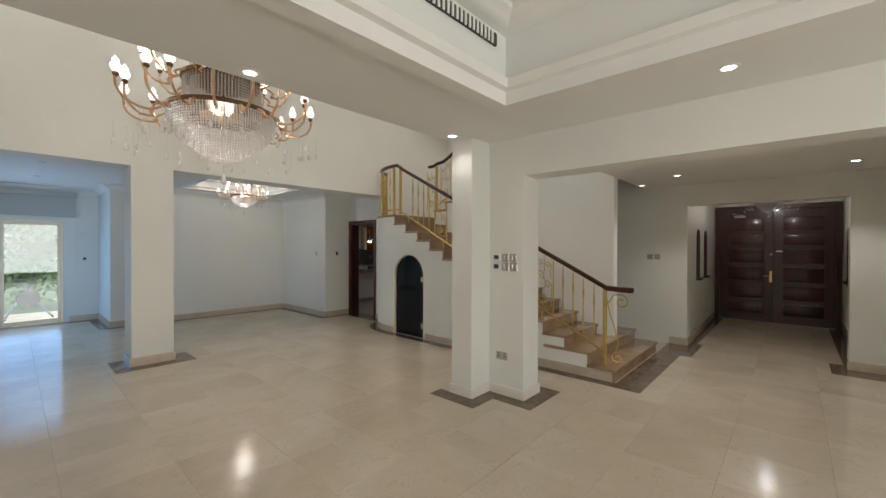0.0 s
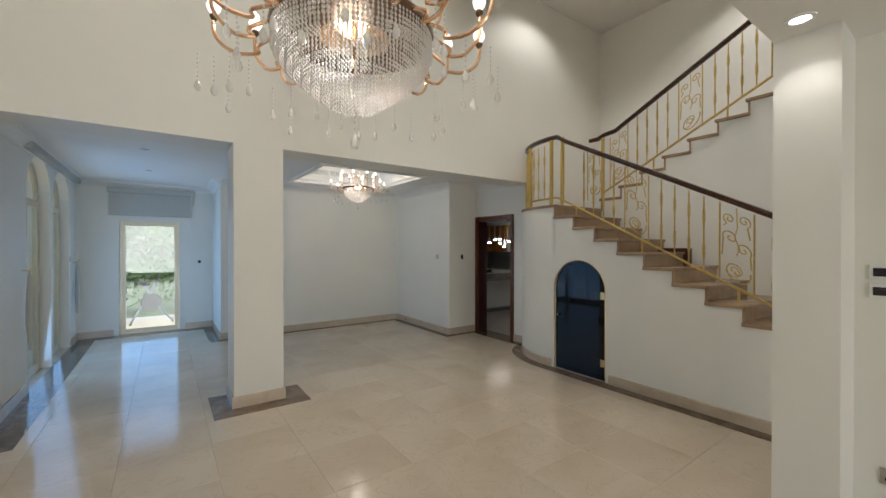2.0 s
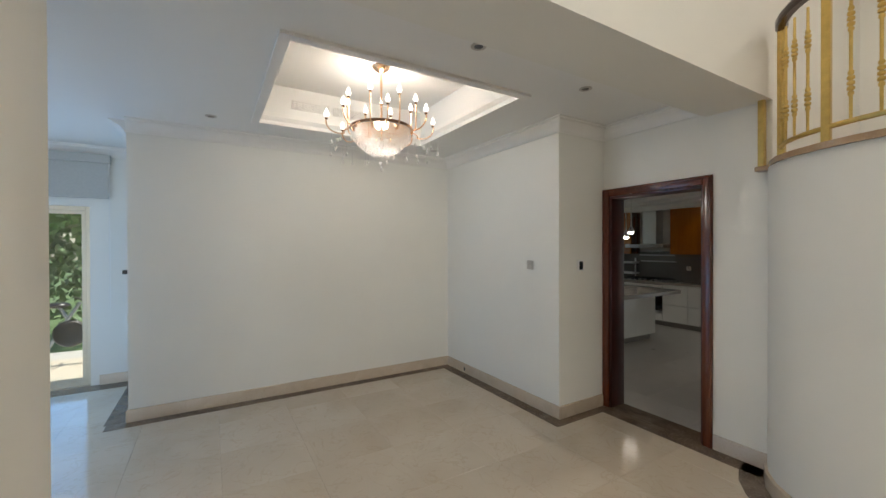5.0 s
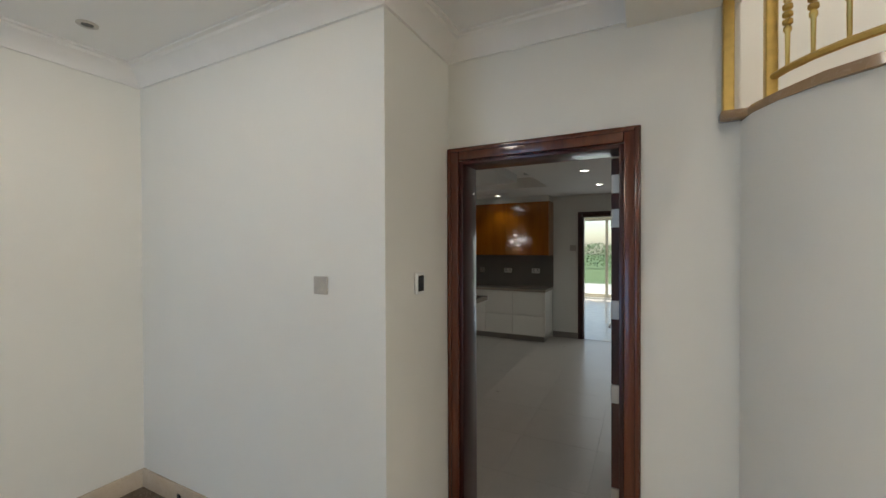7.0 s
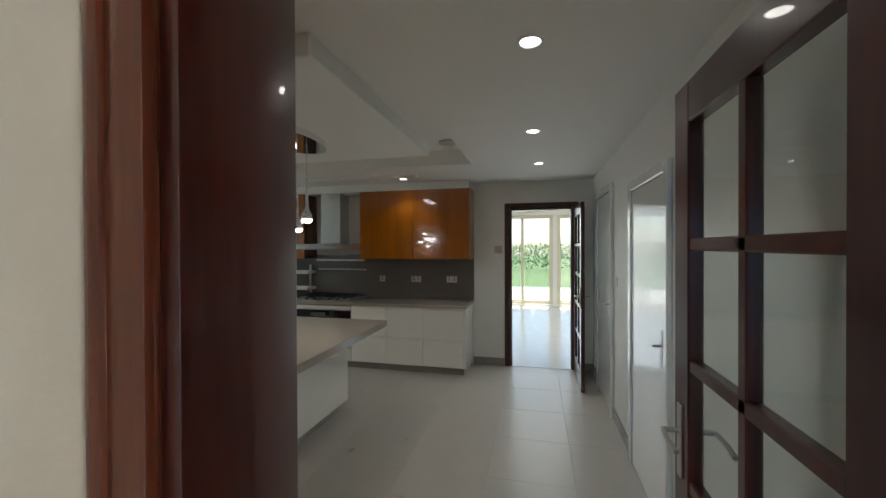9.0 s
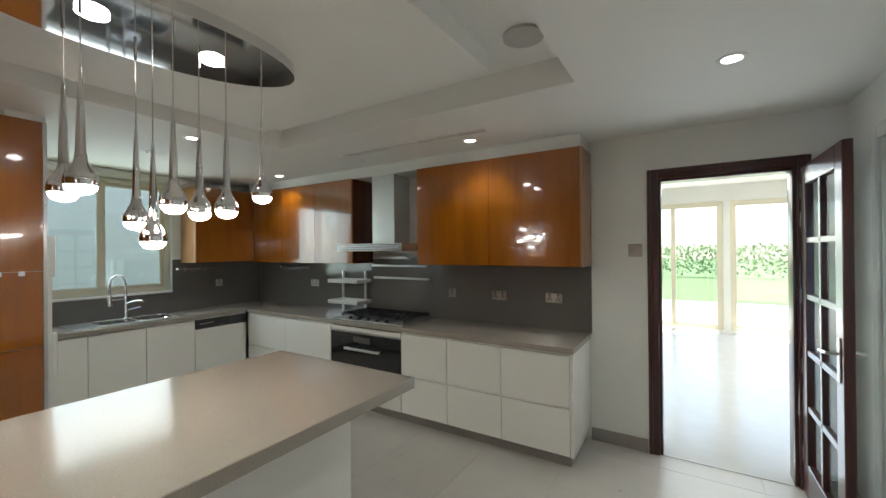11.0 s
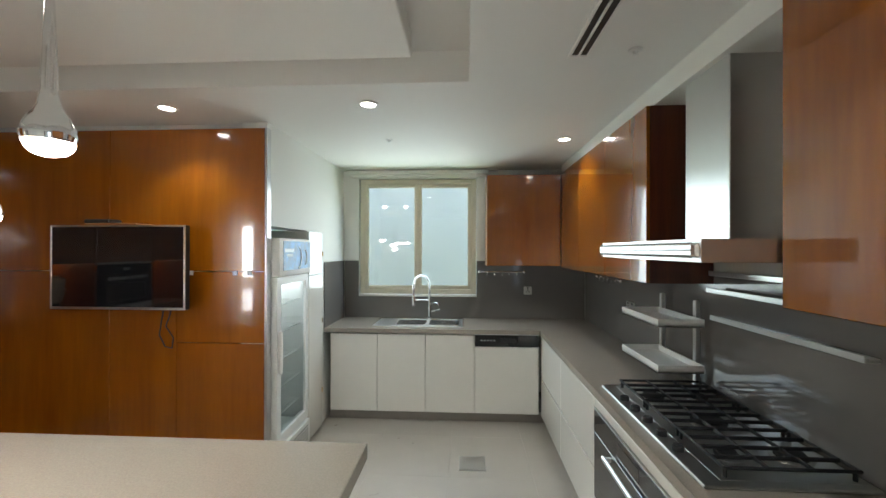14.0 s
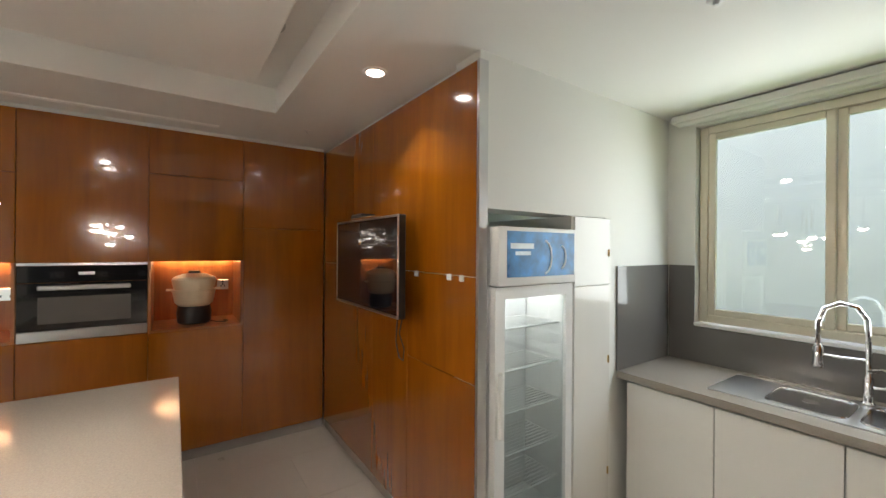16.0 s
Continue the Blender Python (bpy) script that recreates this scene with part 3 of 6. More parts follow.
for nm, pth in (("baseboard_dining", ((1.28, 11.3), (1.28, 9.87), (4.74, 9.87), (4.74, 7.87), (KDX, 7.87), (KDX, 7.872))),
                ("baseboard_door", ((KDX, 6.855), (KDX, 6.47))),
                ("baseboard_bay", ((WX, 10.70), (WX, 11.3), (-0.27, 11.3))),
                ("baseboard_bay_door", ((0.81, 11.3), (1.28, 11.3))),
                ("baseboard_west", ((WX, 2.8), (WX, 8.28))),
                ("baseboard_entrance", ((7.33, 1.56), (7.33, 1.31), (10.72, 1.40))),
                ("baseboard_entrance_south", ((10.72, -0.68), (7.40, -0.68), (7.40, -0.52), (7.33, -0.52), (7.33, -1.5)))):
    structure(nm, sweep(N(), pth, BASEPROF), M_BASE, "beige marble skirting along the wall", "skirting")
structure("baseboard_pillar", sweep(N(), ((1.05, NY - 0.002), (1.05, NY + 0.45), (1.52, NY + 0.45), (1.52, NY - 0.002))[::1], ((0, 0), (-0.018, 0), (-0.018, 0.105), (-0.012, 0.118), (0, 0.118)), closed=True), M_BASE, "beige marble skirting round the pillar", "skirting")
structure("baseboard_pillar_hall", sweep(N(), ((3.23, 2.80), (3.23, 2.53), (3.55, 2.53), (3.55, 2.10), (3.86, 2.10), (3.86, 2.80)), ((0, 0), (0.018, 0), (0.018, 0.09), (0.012, 0.1), (0, 0.1)), closed=True), mat("cream_painted_skirting", (0.76, 0.71, 0.62), 0.35, var=0.03), "cream skirting round the hall pillar", "skirting")


def border(nm, pts, label="dark brown marble floor border"):
    structure(nm, prism(N(), pts, -0.004, 0.003), M_DARKSTONE, label, "floor border")


border("trim_floor_dining", ((1.53, 9.87), (1.12, 9.87), (1.12, 9.74), (4.60, 9.74), (4.60, 7.76), (5.22, 7.76), (5.22, 6.50), (5.40, 6.40), (5.40, 7.87), (4.74, 7.87), (4.74, 9.87)))
border("trim_floor_bay", ((WX, 6.6), (-0.50, 6.6), (-0.50, 11.08), (1.10, 11.08), (1.10, 9.875), (1.28, 9.875), (1.28, 11.3), (WX, 11.3)))
border("trim_floor_pillar", ((0.86, 6.27), (1.75, 6.27), (1.75, 6.82), (1.53, 6.82), (1.53, 6.47), (1.04, 6.47), (1.04, 6.94), (0.86, 6.94)))
border("trim_floor_pillar_hall", ((3.04, 2.95), (3.04, 2.36), (3.38, 2.36), (3.38, 1.92), (4.04, 1.92), (4.04, 2.35), (3.87, 2.35), (3.87, 2.09), (3.54, 2.09), (3.54, 2.52), (3.22, 2.52), (3.22, 2.95)))
border("trim_floor_entrance", ((6.60, 1.56), (6.60, 1.12), (7.55, 1.12), (7.55, 1.20), (10.72, 1.20), (10.72, 1.39), (7.33, 1.39), (7.33, 1.56)))
border("trim_floor_entrance_south", ((10.72, -0.67), (10.72, -0.48), (7.55, -0.48), (7.55, -0.34), (6.95, -0.34), (6.95, -1.5), (7.32, -1.5), (7.32, -0.51)))
b = []
for k in range(9):
    a = math.pi / 2 * k / 8
    b.append((KDX - 0.64 * math.cos(a), 5.6 + 0.88 * math.sin(a)))
CURVE = b
outer = [(KDX - 0.80 * math.cos(math.pi / 2 * k / 8), 5.6 + 1.04 * math.sin(math.pi / 2 * k / 8)) for k in range(9)]
border("trim_floor_stair", [(SX, 1.42), (SX - 0.16, 1.42), *outer[:], (KDX, 6.5), *CURVE[::-1]], "dark brown marble border at the foot of the stair wall")
border("trim_floor_stair_front", ((4.58, 1.26), (6.60, 1.26), (6.60, 1.56), (SX, 1.56), (SX, 1.43), (4.58, 1.43)), "brown marble strip before the first step")

# ---- stair ----
RISE, RUN, Y0, NST = 2.18 / 14, 0.30, 1.58, 14
SP = 5.80       # spine wall face
SLOPE = RISE / RUN
# white stair side wall with the arched cellar opening
b = N()
def side_quad(bm, c, pts):
    return bm.faces.new([bm.verts.new((c, y, z)) for y, z in pts])
AY0, AY1, AZS, AZT = 4.75, 5.50, 1.08, 1.45
arch = arch_points(AY0, AY1, 0, AZS, AZT, 16)
def top_at(y):
    k = max(0, min(NST - 1, int((y - Y0 + 1e-6) / RUN)))
    return RISE * (k + 1) - 0.035
for c in (SX, SX + 0.14):
    for k in range(NST - 1):
        ya, yb = Y0 + 0.02 + RUN * k, Y0 + 0.02 + RUN * (k + 1)
        z = RISE * (k + 1) - 0.035
        ys = sorted({ya, yb, *[round(p[0], 5) for p in arch[1:-1] if ya + 1e-4 < p[0] < yb - 1e-4]})
        for p, q in zip(ys, ys[1:]):
            def zl(y):
                if y < AY0 - 1e-6 or y > AY1 + 1e-6:
                    return 0.0
                t = (y - (AY0 + AY1) / 2) / ((AY1 - AY0) / 2)
                return AZS + (AZT - AZS) * math.sqrt(max(0, 1 - t * t))
            m = (p + q) / 2
            lo = (zl(p), zl(q)) if AY0 < m < AY1 else (0, 0)
            side_quad(b, c, ((p, lo[0]), (q, lo[1]), (q, z), (p, z)))
for p, q in zip(arch, arch[1:]):
    b.faces.new([b.verts.new(v) for v in ((SX, *p), (SX, *q), (SX + 0.14, *q), (SX + 0.14, *p))])
b.faces.new([b.verts.new(v) for v in ((SX, Y0 + 0.02, 0), (SX + 0.14, Y0 + 0.02, 0), (SX + 0.14, Y0 + 0.02, RISE - 0.035), (SX, Y0 + 0.02, RISE - 0.035))])
bmesh.ops.remove_doubles(b, verts=b.verts[:], dist=0.0005)
bmesh.ops.recalc_face_normals(b, faces=b.faces[:])
structure("wall_stair_side", b, M_WALL, "white stepped side wall of the stair with an arched opening", "wall")
b = prism(N(), [(SX, 5.49), *CURVE, (KDX + 0.01, NY - 0.002), (KDX + 0.01, 5.49)], 0, 2.18 - 0.035)
structure("wall_stair_curve", b, M_WALL, "white curved wall under the stair landing", "wall")
b = slab(N(), 'x', SP, SP + 0.15, 1.95, NY, 0, 2.18)
structure("wall_stair_spine", b, M_WALL, "white wall between the two stair flights", "wall")
b = N()
for k in range(12):
    ya, yb = 5.48 - RUN * (k + 1), 5.48 - RUN * k
    box(b, SP, SP + 0.15, max(1.95, ya), yb, 2.18, 2.18 + RISE * (k + 1) - 0.035)
structure("wall_stair_upper", b, M_WALL, "white stepped side wall of the upper stair flight", "wall")
structure("baseboard_stair", sweep(N(), ((SX, 1.60), (SX, 4.70)), ((0, 0), (-0.018, 0), (-0.018, 0.10), (0, 0.11))), M_BASE, "beige marble skirting along the stair wall", "skirting")
structure("baseboard_stair_curve", sweep(N(), [(SX, 5.54), *CURVE], ((0, 0), (-0.018, 0), (-0.018, 0.10), (0, 0.11))), M_BASE, "beige marble skirting round the curved wall", "skirting")

stair = thing("staircase", 5.3, 3.6, 0, "brown polished marble staircase with white stepped side walls", "staircase")
for k in range(NST):
    ya, yb, z = Y0 + RUN * k, Y0 + RUN * (k + 1), RISE * (k + 1)
    x1 = 6.58 if k < 2 else SP
    if k == NST - 1:
        tr = prism(N(), [(SX - 0.03, ya - 0.02), *[(x - 0.03 if i < 6 else x, y) for i, (x, y) in enumerate(CURVE)], (KDX, NY - 0.01), (7.30, NY - 0.01), (7.30, ya - 0.02)], z - 0.035, z)
    else:
        tr = box(N(), SX - 0.03, x1, ya - 0.02, yb + (0.3 if k == 1 else 0.02), z - 0.035, z, 0.006, 2)
    st = part("step", tr, M_STEP, stair)
    part("riser", box(N(), SX - 0.008, x1 - 0.005, ya, ya + 0.02, z - RISE, z - 0.036), M_STEP, st)
part("landing_nosing", box(N(), 5.30, KDX - 0.003, 6.40, 6.56, 2.147, 2.182, 0.006, 2), M_STEP, stair)
for k in range(12):
    yb, z = 5.48 - RUN * k, 2.18 + RISE * (k + 1)
    st = part("step", box(N(), SP - 0.03, 7.30, yb - RUN - 0.02, yb + 0.02, z - 0.035, z, 0.006, 2), M_STEP, stair)
    part("riser", box(N(), SP - 0.008, 7.30, yb - 0.02, yb, z - RISE, z - 0.036), M_STEP, st)


# ---- wrought railing ----
def spiral(cx, cz, r0, r1, a0, turns, n=26, s=1):
    return [(cx + (r0 + (r1 - r0) * i / n) * math.cos(a0 + s * 2 * math.pi * turns * i / n), cz + (r0 + (r1 - r0) * i / n) * math.sin(a0 + s * 2 * math.pi * turns * i / n)) for i in range(n + 1)]


def scroll_panel_mesh(w, h, slope):
    """A scroll panel in the plane of x, w long and h high, leaning with the flight."""
    bm = bmesh.new()
    def add(pts, r):
        tube(bm, [(0, y, z + slope * y) for y, z in pts], r, 6)
    for y in (0, w):
        cyl(bm, (0, y, slope * y), (0, y, h + slope * y), 0.008, seg=6)
    c = w / 2
    add(spiral(c, 0.20 * h, 0.42 * w, 0.05 * w, math.pi * 0.9, 1.5), 0.0065)
    add(spiral(c * 1.15, 0.20 * h, 0.25 * w, 0.04 * w, -0.4, 1.1, s=-1), 0.005)
    add([(0.02, 0.30 * h), *spiral(0.30 * w, 0.50 * h, 0.24 * w, 0.03 * w, math.pi * 1.2, 1.35, s=-1)], 0.006)
    add([(w - 0.02, 0.34 * h), *spiral(0.68 * w, 0.60 * h, 0.24 * w, 0.03 * w, -0.5, 1.35)], 0.006)
    add([(w - 0.03, 0.72 * h), *spiral(0.72 * w, 0.83 * h, 0.19 * w, 0.03 * w, -1.2, 1.4)], 0.006)
    add([(0.03, 0.66 * h), *spiral(0.28 * w, 0.86 * h, 0.20 * w, 0.03 * w, math.pi * 1.35, 1.4, s=-1)], 0.006)
    add([(c, 0.40 * h), (c * 0.8, 0.5 * h), (c * 1.1, 0.62 * h), (c * 0.95, 0.75 * h), (c, h)], 0.005)
    return bm


def baluster_mesh(h):
    bm = bmesh.new()
    prof = [(0.007, 0)]
    for zc in (0.27 * h, 0.73 * h):
        for dz in (-0.055, -0.028, 0.0, 0.028, 0.055):
            prof += [(0.008, zc + dz - 0.013), (0.0165 if abs(dz) < 0.04 else 0.013, zc + dz - 0.006), (0.0165 if abs(dz) < 0.04 else 0.013, zc + dz + 0.006), (0.008, zc + dz + 0.013)]
    prof.append((0.007, h))
    return lathe(bm, prof, seg=8)


RX = SX + 0.07
M_RAILWOOD = wood("dark_polished_handrail", (0.075, 0.022, 0.010), (0.03, 0.009, 0.005), 0.22, 0.4, (8, 0.6, 3))
H = 0.74
rail = thing("stair_railing", RX, 3.6, 0.2, "gold wrought iron stair railing with a dark wooden handrail", "railing")


def nose(y):
    return RISE + (y - Y0) * SLOPE


def handrail(pts):
    bm = bmesh.new()
    prof = [(-0.033, 0), (-0.036, 0.022), (-0.024, 0.042), (0, 0.05), (0.024, 0.042), (0.036, 0.022), (0.033, 0), (0.02, -0.012), (-0.02, -0.012)]
    rings = []
    n = len(pts)
    for i, p in enumerate(pts):
        d = Vector(pts[min(i + 1, n - 1)]) - Vector(pts[max(0, i - 1)])
        s = Vector((d.y, -d.x, 0)).normalized()
        rings.append([bm.verts.new(Vector(p) + s * u + Vector((0, 0, v))) for u, v in prof])
    for a, c in zip(rings, rings[1:]):
        for k in range(len(prof)):
            bm.faces.new((a[k], a[(k + 1) % len(prof)], c[(k + 1) % len(prof)], c[k]))
    bm.faces.new(rings[0][::-1])
    bm.faces.new(rings[-1])
    bmesh.ops.recalc_face_normals(bm, faces=bm.faces[:])
    return bm


LB = 0.10       # bottom rail above the nosings
ZL = 2.18       # landing
curve_rail = [(KDX - 0.57 * math.cos(math.pi / 2 * k / 10), 5.6 + 0.81 * math.sin(math.pi / 2 * k / 10)) for k in range(10)]
pts = [(RX, 1.40, 1.075), (RX, 1.55, 1.075), (RX, 1.70, 1.085), *[(RX, y, nose(y) + LB + H + 0.03) for y in (1.9, 2.6, 3.4, 4.2, 5.0, 5.35)], (RX, 5.5, ZL + 0.90), *[(x, y, ZL + 0.905) for x, y in curve_rail]]
part("handrail", handrail(pts), M_RAILWOOD, rail, "dark polished wooden handrail")
part("bottom_rail", tube(N(), [(RX, 1.72, nose(1.72) + LB), *[(RX, y, nose(y) + LB) for y in (3, 4, 5.2)], (RX, 5.5, ZL + LB), *[(x, y, ZL + LB) for x, y in curve_rail]], 0.014, 6), M_GOLD, rail)
BAL = mesh_of("baluster", baluster_mesh(H), M_GOLD)
PAN = mesh_of("scroll_panel", scroll_panel_mesh(0.27, H, SLOPE), M_GOLD)
PANF = mesh_of("scroll_panel", scroll_panel_mesh(0.24, 0.80, 0), M_GOLD)


def shared(name, me, parent, m):
    ob = new(name, me)
    ob.parent = parent
    ob.matrix_parent_inverse = Matrix.Translation(parent.location).inverted()
    ob.matrix_basis = m
    return ob


def newel(x, y, z0, z1, parent):
    part("newel_post", box(N(), x - 0.02, x + 0.02, y - 0.02, y + 0.02, z0, z1, 0.004), M_GOLD, parent)


newel(RX, 1.72, RISE, 1.085, rail)
y = 1.85
for i in range(4):
    for j in range(4):
        if y + 0.1 < 5.3:
            shared("baluster", BAL, rail, pose(RX, y, nose(y) + LB))
        y += 0.135
    if y + 0.27 < 5.4:
        shared("scroll_panel", PAN, rail, pose(RX, y, nose(y) + LB))
    y += 0.27 + 0.135
for yy in (2.55, 3.45, 4.35, 5.2):
    part("rail_foot", cyl(N(), (RX, yy, nose(yy) - (nose(yy) - RISE * (1 + int((yy - Y0) / RUN)))), (RX, yy, nose(yy) + LB), 0.011, seg=8), M_GOLD, rail)
newel(RX, 5.42, ZL, ZL + 0.9, rail)
for k, (x, y) in enumerate(curve_rail):
    if k in (1, 2, 3, 5, 6, 7, 8):
        shared("baluster", BAL, rail, pose(x, y, ZL + LB))
for k in (0, 4, 9):
    newel(curve_rail[k][0], curve_rail[k][1], ZL, ZL + 0.9, rail)
newel(KDX - 0.035, 6.53, 2.182, ZL + 0.9, rail)
# curl at the foot of the rail
part("foot_scroll", tube(N(), [(RX, yy, zz) for yy, zz in [(1.70, 0.98), (1.66, 0.80), (1.60, 0.62), (1.56, 0.45), (1.60, 0.33), *spiral(1.57, 0.28, 0.07, 0.015, 1.2, 1.2, s=-1)]], 0.008, 6), M_GOLD, rail)
part("foot_scroll", tube(N(), [(RX, yy, zz) for yy, zz in [(1.69, 0.90), (1.62, 1.02), *spiral(1.53, 0.95, 0.085, 0.02, 1.4, 1.2)]], 0.008, 6), M_GOLD, rail)

rail2 = thing("stair_railing", SP + 0.07, 4.0, ZL, "gold wrought iron railing of the upper flight", "railing")
R2 = SP + 0.07


def nose2(y):
    return ZL + RISE + (5.48 - y) * SLOPE


part("handrail", handrail([(R2, 5.72, ZL + 1.06), (R2, 5.58, ZL + 1.06), (R2, 5.48, ZL + 1.10), *[(R2, y, nose2(y) + LB + H + 0.03) for y in (5.3, 4.5, 3.5, 2.5, 2.0)]]), M_RAILWOOD, rail2, "dark polished wooden handrail")
part("bottom_rail", tube(N(), [(R2, 5.48, nose2(5.48) + LB), (R2, 4, nose2(4) + LB), (R2, 2.0, nose2(2.0) + LB)], 0.014, 6), M_GOLD, rail2)
newel(R2, 5.5, ZL, ZL + 1.08, rail2)
shared("scroll_panel", PANF, rail2, pose(R2, 5.52, ZL + 0.16))
PAN2 = mesh_of("scroll_panel", scroll_panel_mesh(0.27, H, -SLOPE), M_GOLD)
y = 5.38
for i in range(3):
    y -= 0.27
    shared("scroll_panel", PAN2, rail2, pose(R2, y, nose2(y) + LB))
    for j in range(4):
        y -= 0.135
        shared("baluster", BAL, rail2, pose(R2, y, nose2(y) + LB))
    y -= 0.135
for yy in (4.75, 3.9, 3.0):
    part("rail_foot", cyl(N(), (R2, yy, nose2(yy) - 0.12), (R2, yy, nose2(yy) + LB), 0.011, seg=8), M_GOLD, rail2)

# arched cellar door of smoked glass
b = N()
pts = [(y, z) for y, z in arch_points(AY0 + 0.015, AY1 - 0.015, 0.012, AZS, AZT - 0.015, 16)]
fa = [b.verts.new((SX + 0.03, y, z)) for y, z in pts]
fb = [b.verts.new((SX + 0.042, y, z)) for y, z in pts]
b.faces.new(fa)
b.faces.new(fb[::-1])
for i in range(len(pts)):
    b.faces.new((fa[i], fa[(i + 1) % len(pts)], fb[(i + 1) % len(pts)], fb[i]))
bmesh.ops.recalc_face_normals(b, faces=b.faces[:])
cellar = thing("glass_door", SX + 0.03, 5.1, 0.01, "arched dark smoked glass door under the stair", "door")
part("pane", b, mat("smoked_door_glass", (0.006, 0.005, 0.005), 0.04, var=0.05, spec=0.28), cellar)
for z in (0.17, 0.98):
    part("hinge", box(N(), SX + 0.012, SX + 0.03, AY0 + 0.015, AY0 + 0.075, z, z + 0.09, 0.004), M_BRASS, cellar, "polished brass hinge")
part("knob", ball(N(), (SX + 0.01, AY1 - 0.06, 0.72), 0.018), M_BRASS, cellar)
part("frame", tube(N(), [(SX + 0.004, y, z) for y, z in arch_points(AY0 + 0.005, AY1 - 0.005, 0.0, AZS, AZT - 0.005, 16)], 0.008, 6), M_BRASS, cellar)
structure("wall_cellar", box(N(), SX + 0.9, SX + 0.95, 4.2, 5.49, 0, 1.6), M_MAHOG, "dark cellar back", "wall")


# ---- chandeliers ----
def bead_cloud(bm, items, r):
    for p in items:
        x, y, z = p
        v = [bm.verts.new(c) for c in ((x + r, y, z), (x, y + r, z), (x - r, y, z), (x, y - r, z), (x, y, z + 1.7 * r), (x, y, z - 1.7 * r))]
        for i in range(4):
            bm.faces.new((v[i], v[(i + 1) % 4], v[4]))
            bm.faces.new((v[(i + 1) % 4], v[i], v[5]))
    return bm


def drop_mesh(s):
    bm = bmesh.new()
    lathe(bm, [(0.001, 0), (0.010 * s, -0.016 * s), (0.017 * s, -0.036 * s), (0.013 * s, -0.052 * s), (0.001, -0.062 * s)], seg=8)
    for k in range(6):
        bead_cloud(bm, [(0, 0, 0.012 * s + 0.022 * s * k)], 0.0048 * s)
    return bm


def arm(parent, a, r0, r1, z, up, thick, bulb, s):
    ca, sa = math.cos(a), math.sin(a)
    pr = [(r0, z), (r0 + 0.12 * s, z - 0.07 * s), (r0 + 0.30 * (r1 - r0), z - 0.115 * s), (r0 + 0.62 * (r1 - r0), z - 0.115 * s), (r1 - 0.05 * s, z - 0.06 * s), (r1, z + 0.02 * s), (r1 + 0.005, z + up)]
    fine = []
    n = len(pr)
    for i in range(n - 1):
        p0, p1, p2, p3 = pr[max(i - 1, 0)], pr[i], pr[i + 1], pr[min(i + 2, n - 1)]
        for k in range(4):
            t = k / 4
            fine.append(tuple(0.5 * ((2 * p1[j]) + (-p0[j] + p2[j]) * t + (2 * p0[j] - 5 * p1[j] + 4 * p2[j] - p3[j]) * t * t + (-p0[j] + 3 * p1[j] - 3 * p2[j] + p3[j]) * t ** 3) for j in (0, 1)))
    fine.append(pr[-1])
    ox, oy = parent.location.x, parent.location.y
    ob = part("arm", tube(N(), [(ox + r * ca, oy + r * sa, zz) for r, zz in fine], thick, 7), M_ROSE, parent)
    x, y, zz = ox + r1 * ca, oy + r1 * sa, z + up
    part("candle_cup", lathe(N(), [(0.012 * s, -0.03 * s), (0.024 * s, -0.012 * s), (0.027 * s, 0.0), (0.018 * s, 0.014 * s)], (x, y, zz), 10), M_BRONZE, ob)
    part("bulb", lathe(N(), [(0.010 * s, 0.014 * s), (0.022 * s, 0.022 * s), (0.036 * s, 0.038 * s), (0.043 * s, 0.060 * s), (0.036 * s, 0.082 * s), (0.020 * s, 0.096 * s), (0.026 * s, 0.106 * s), (0.027 * s, 0.118 * s), (0.016 * s, 0.132 * s), (0.006 * s, 0.142 * s), (0.003 * s, 0.158 * s)], (x, y, zz), 12), bulb, ob)
    return ob


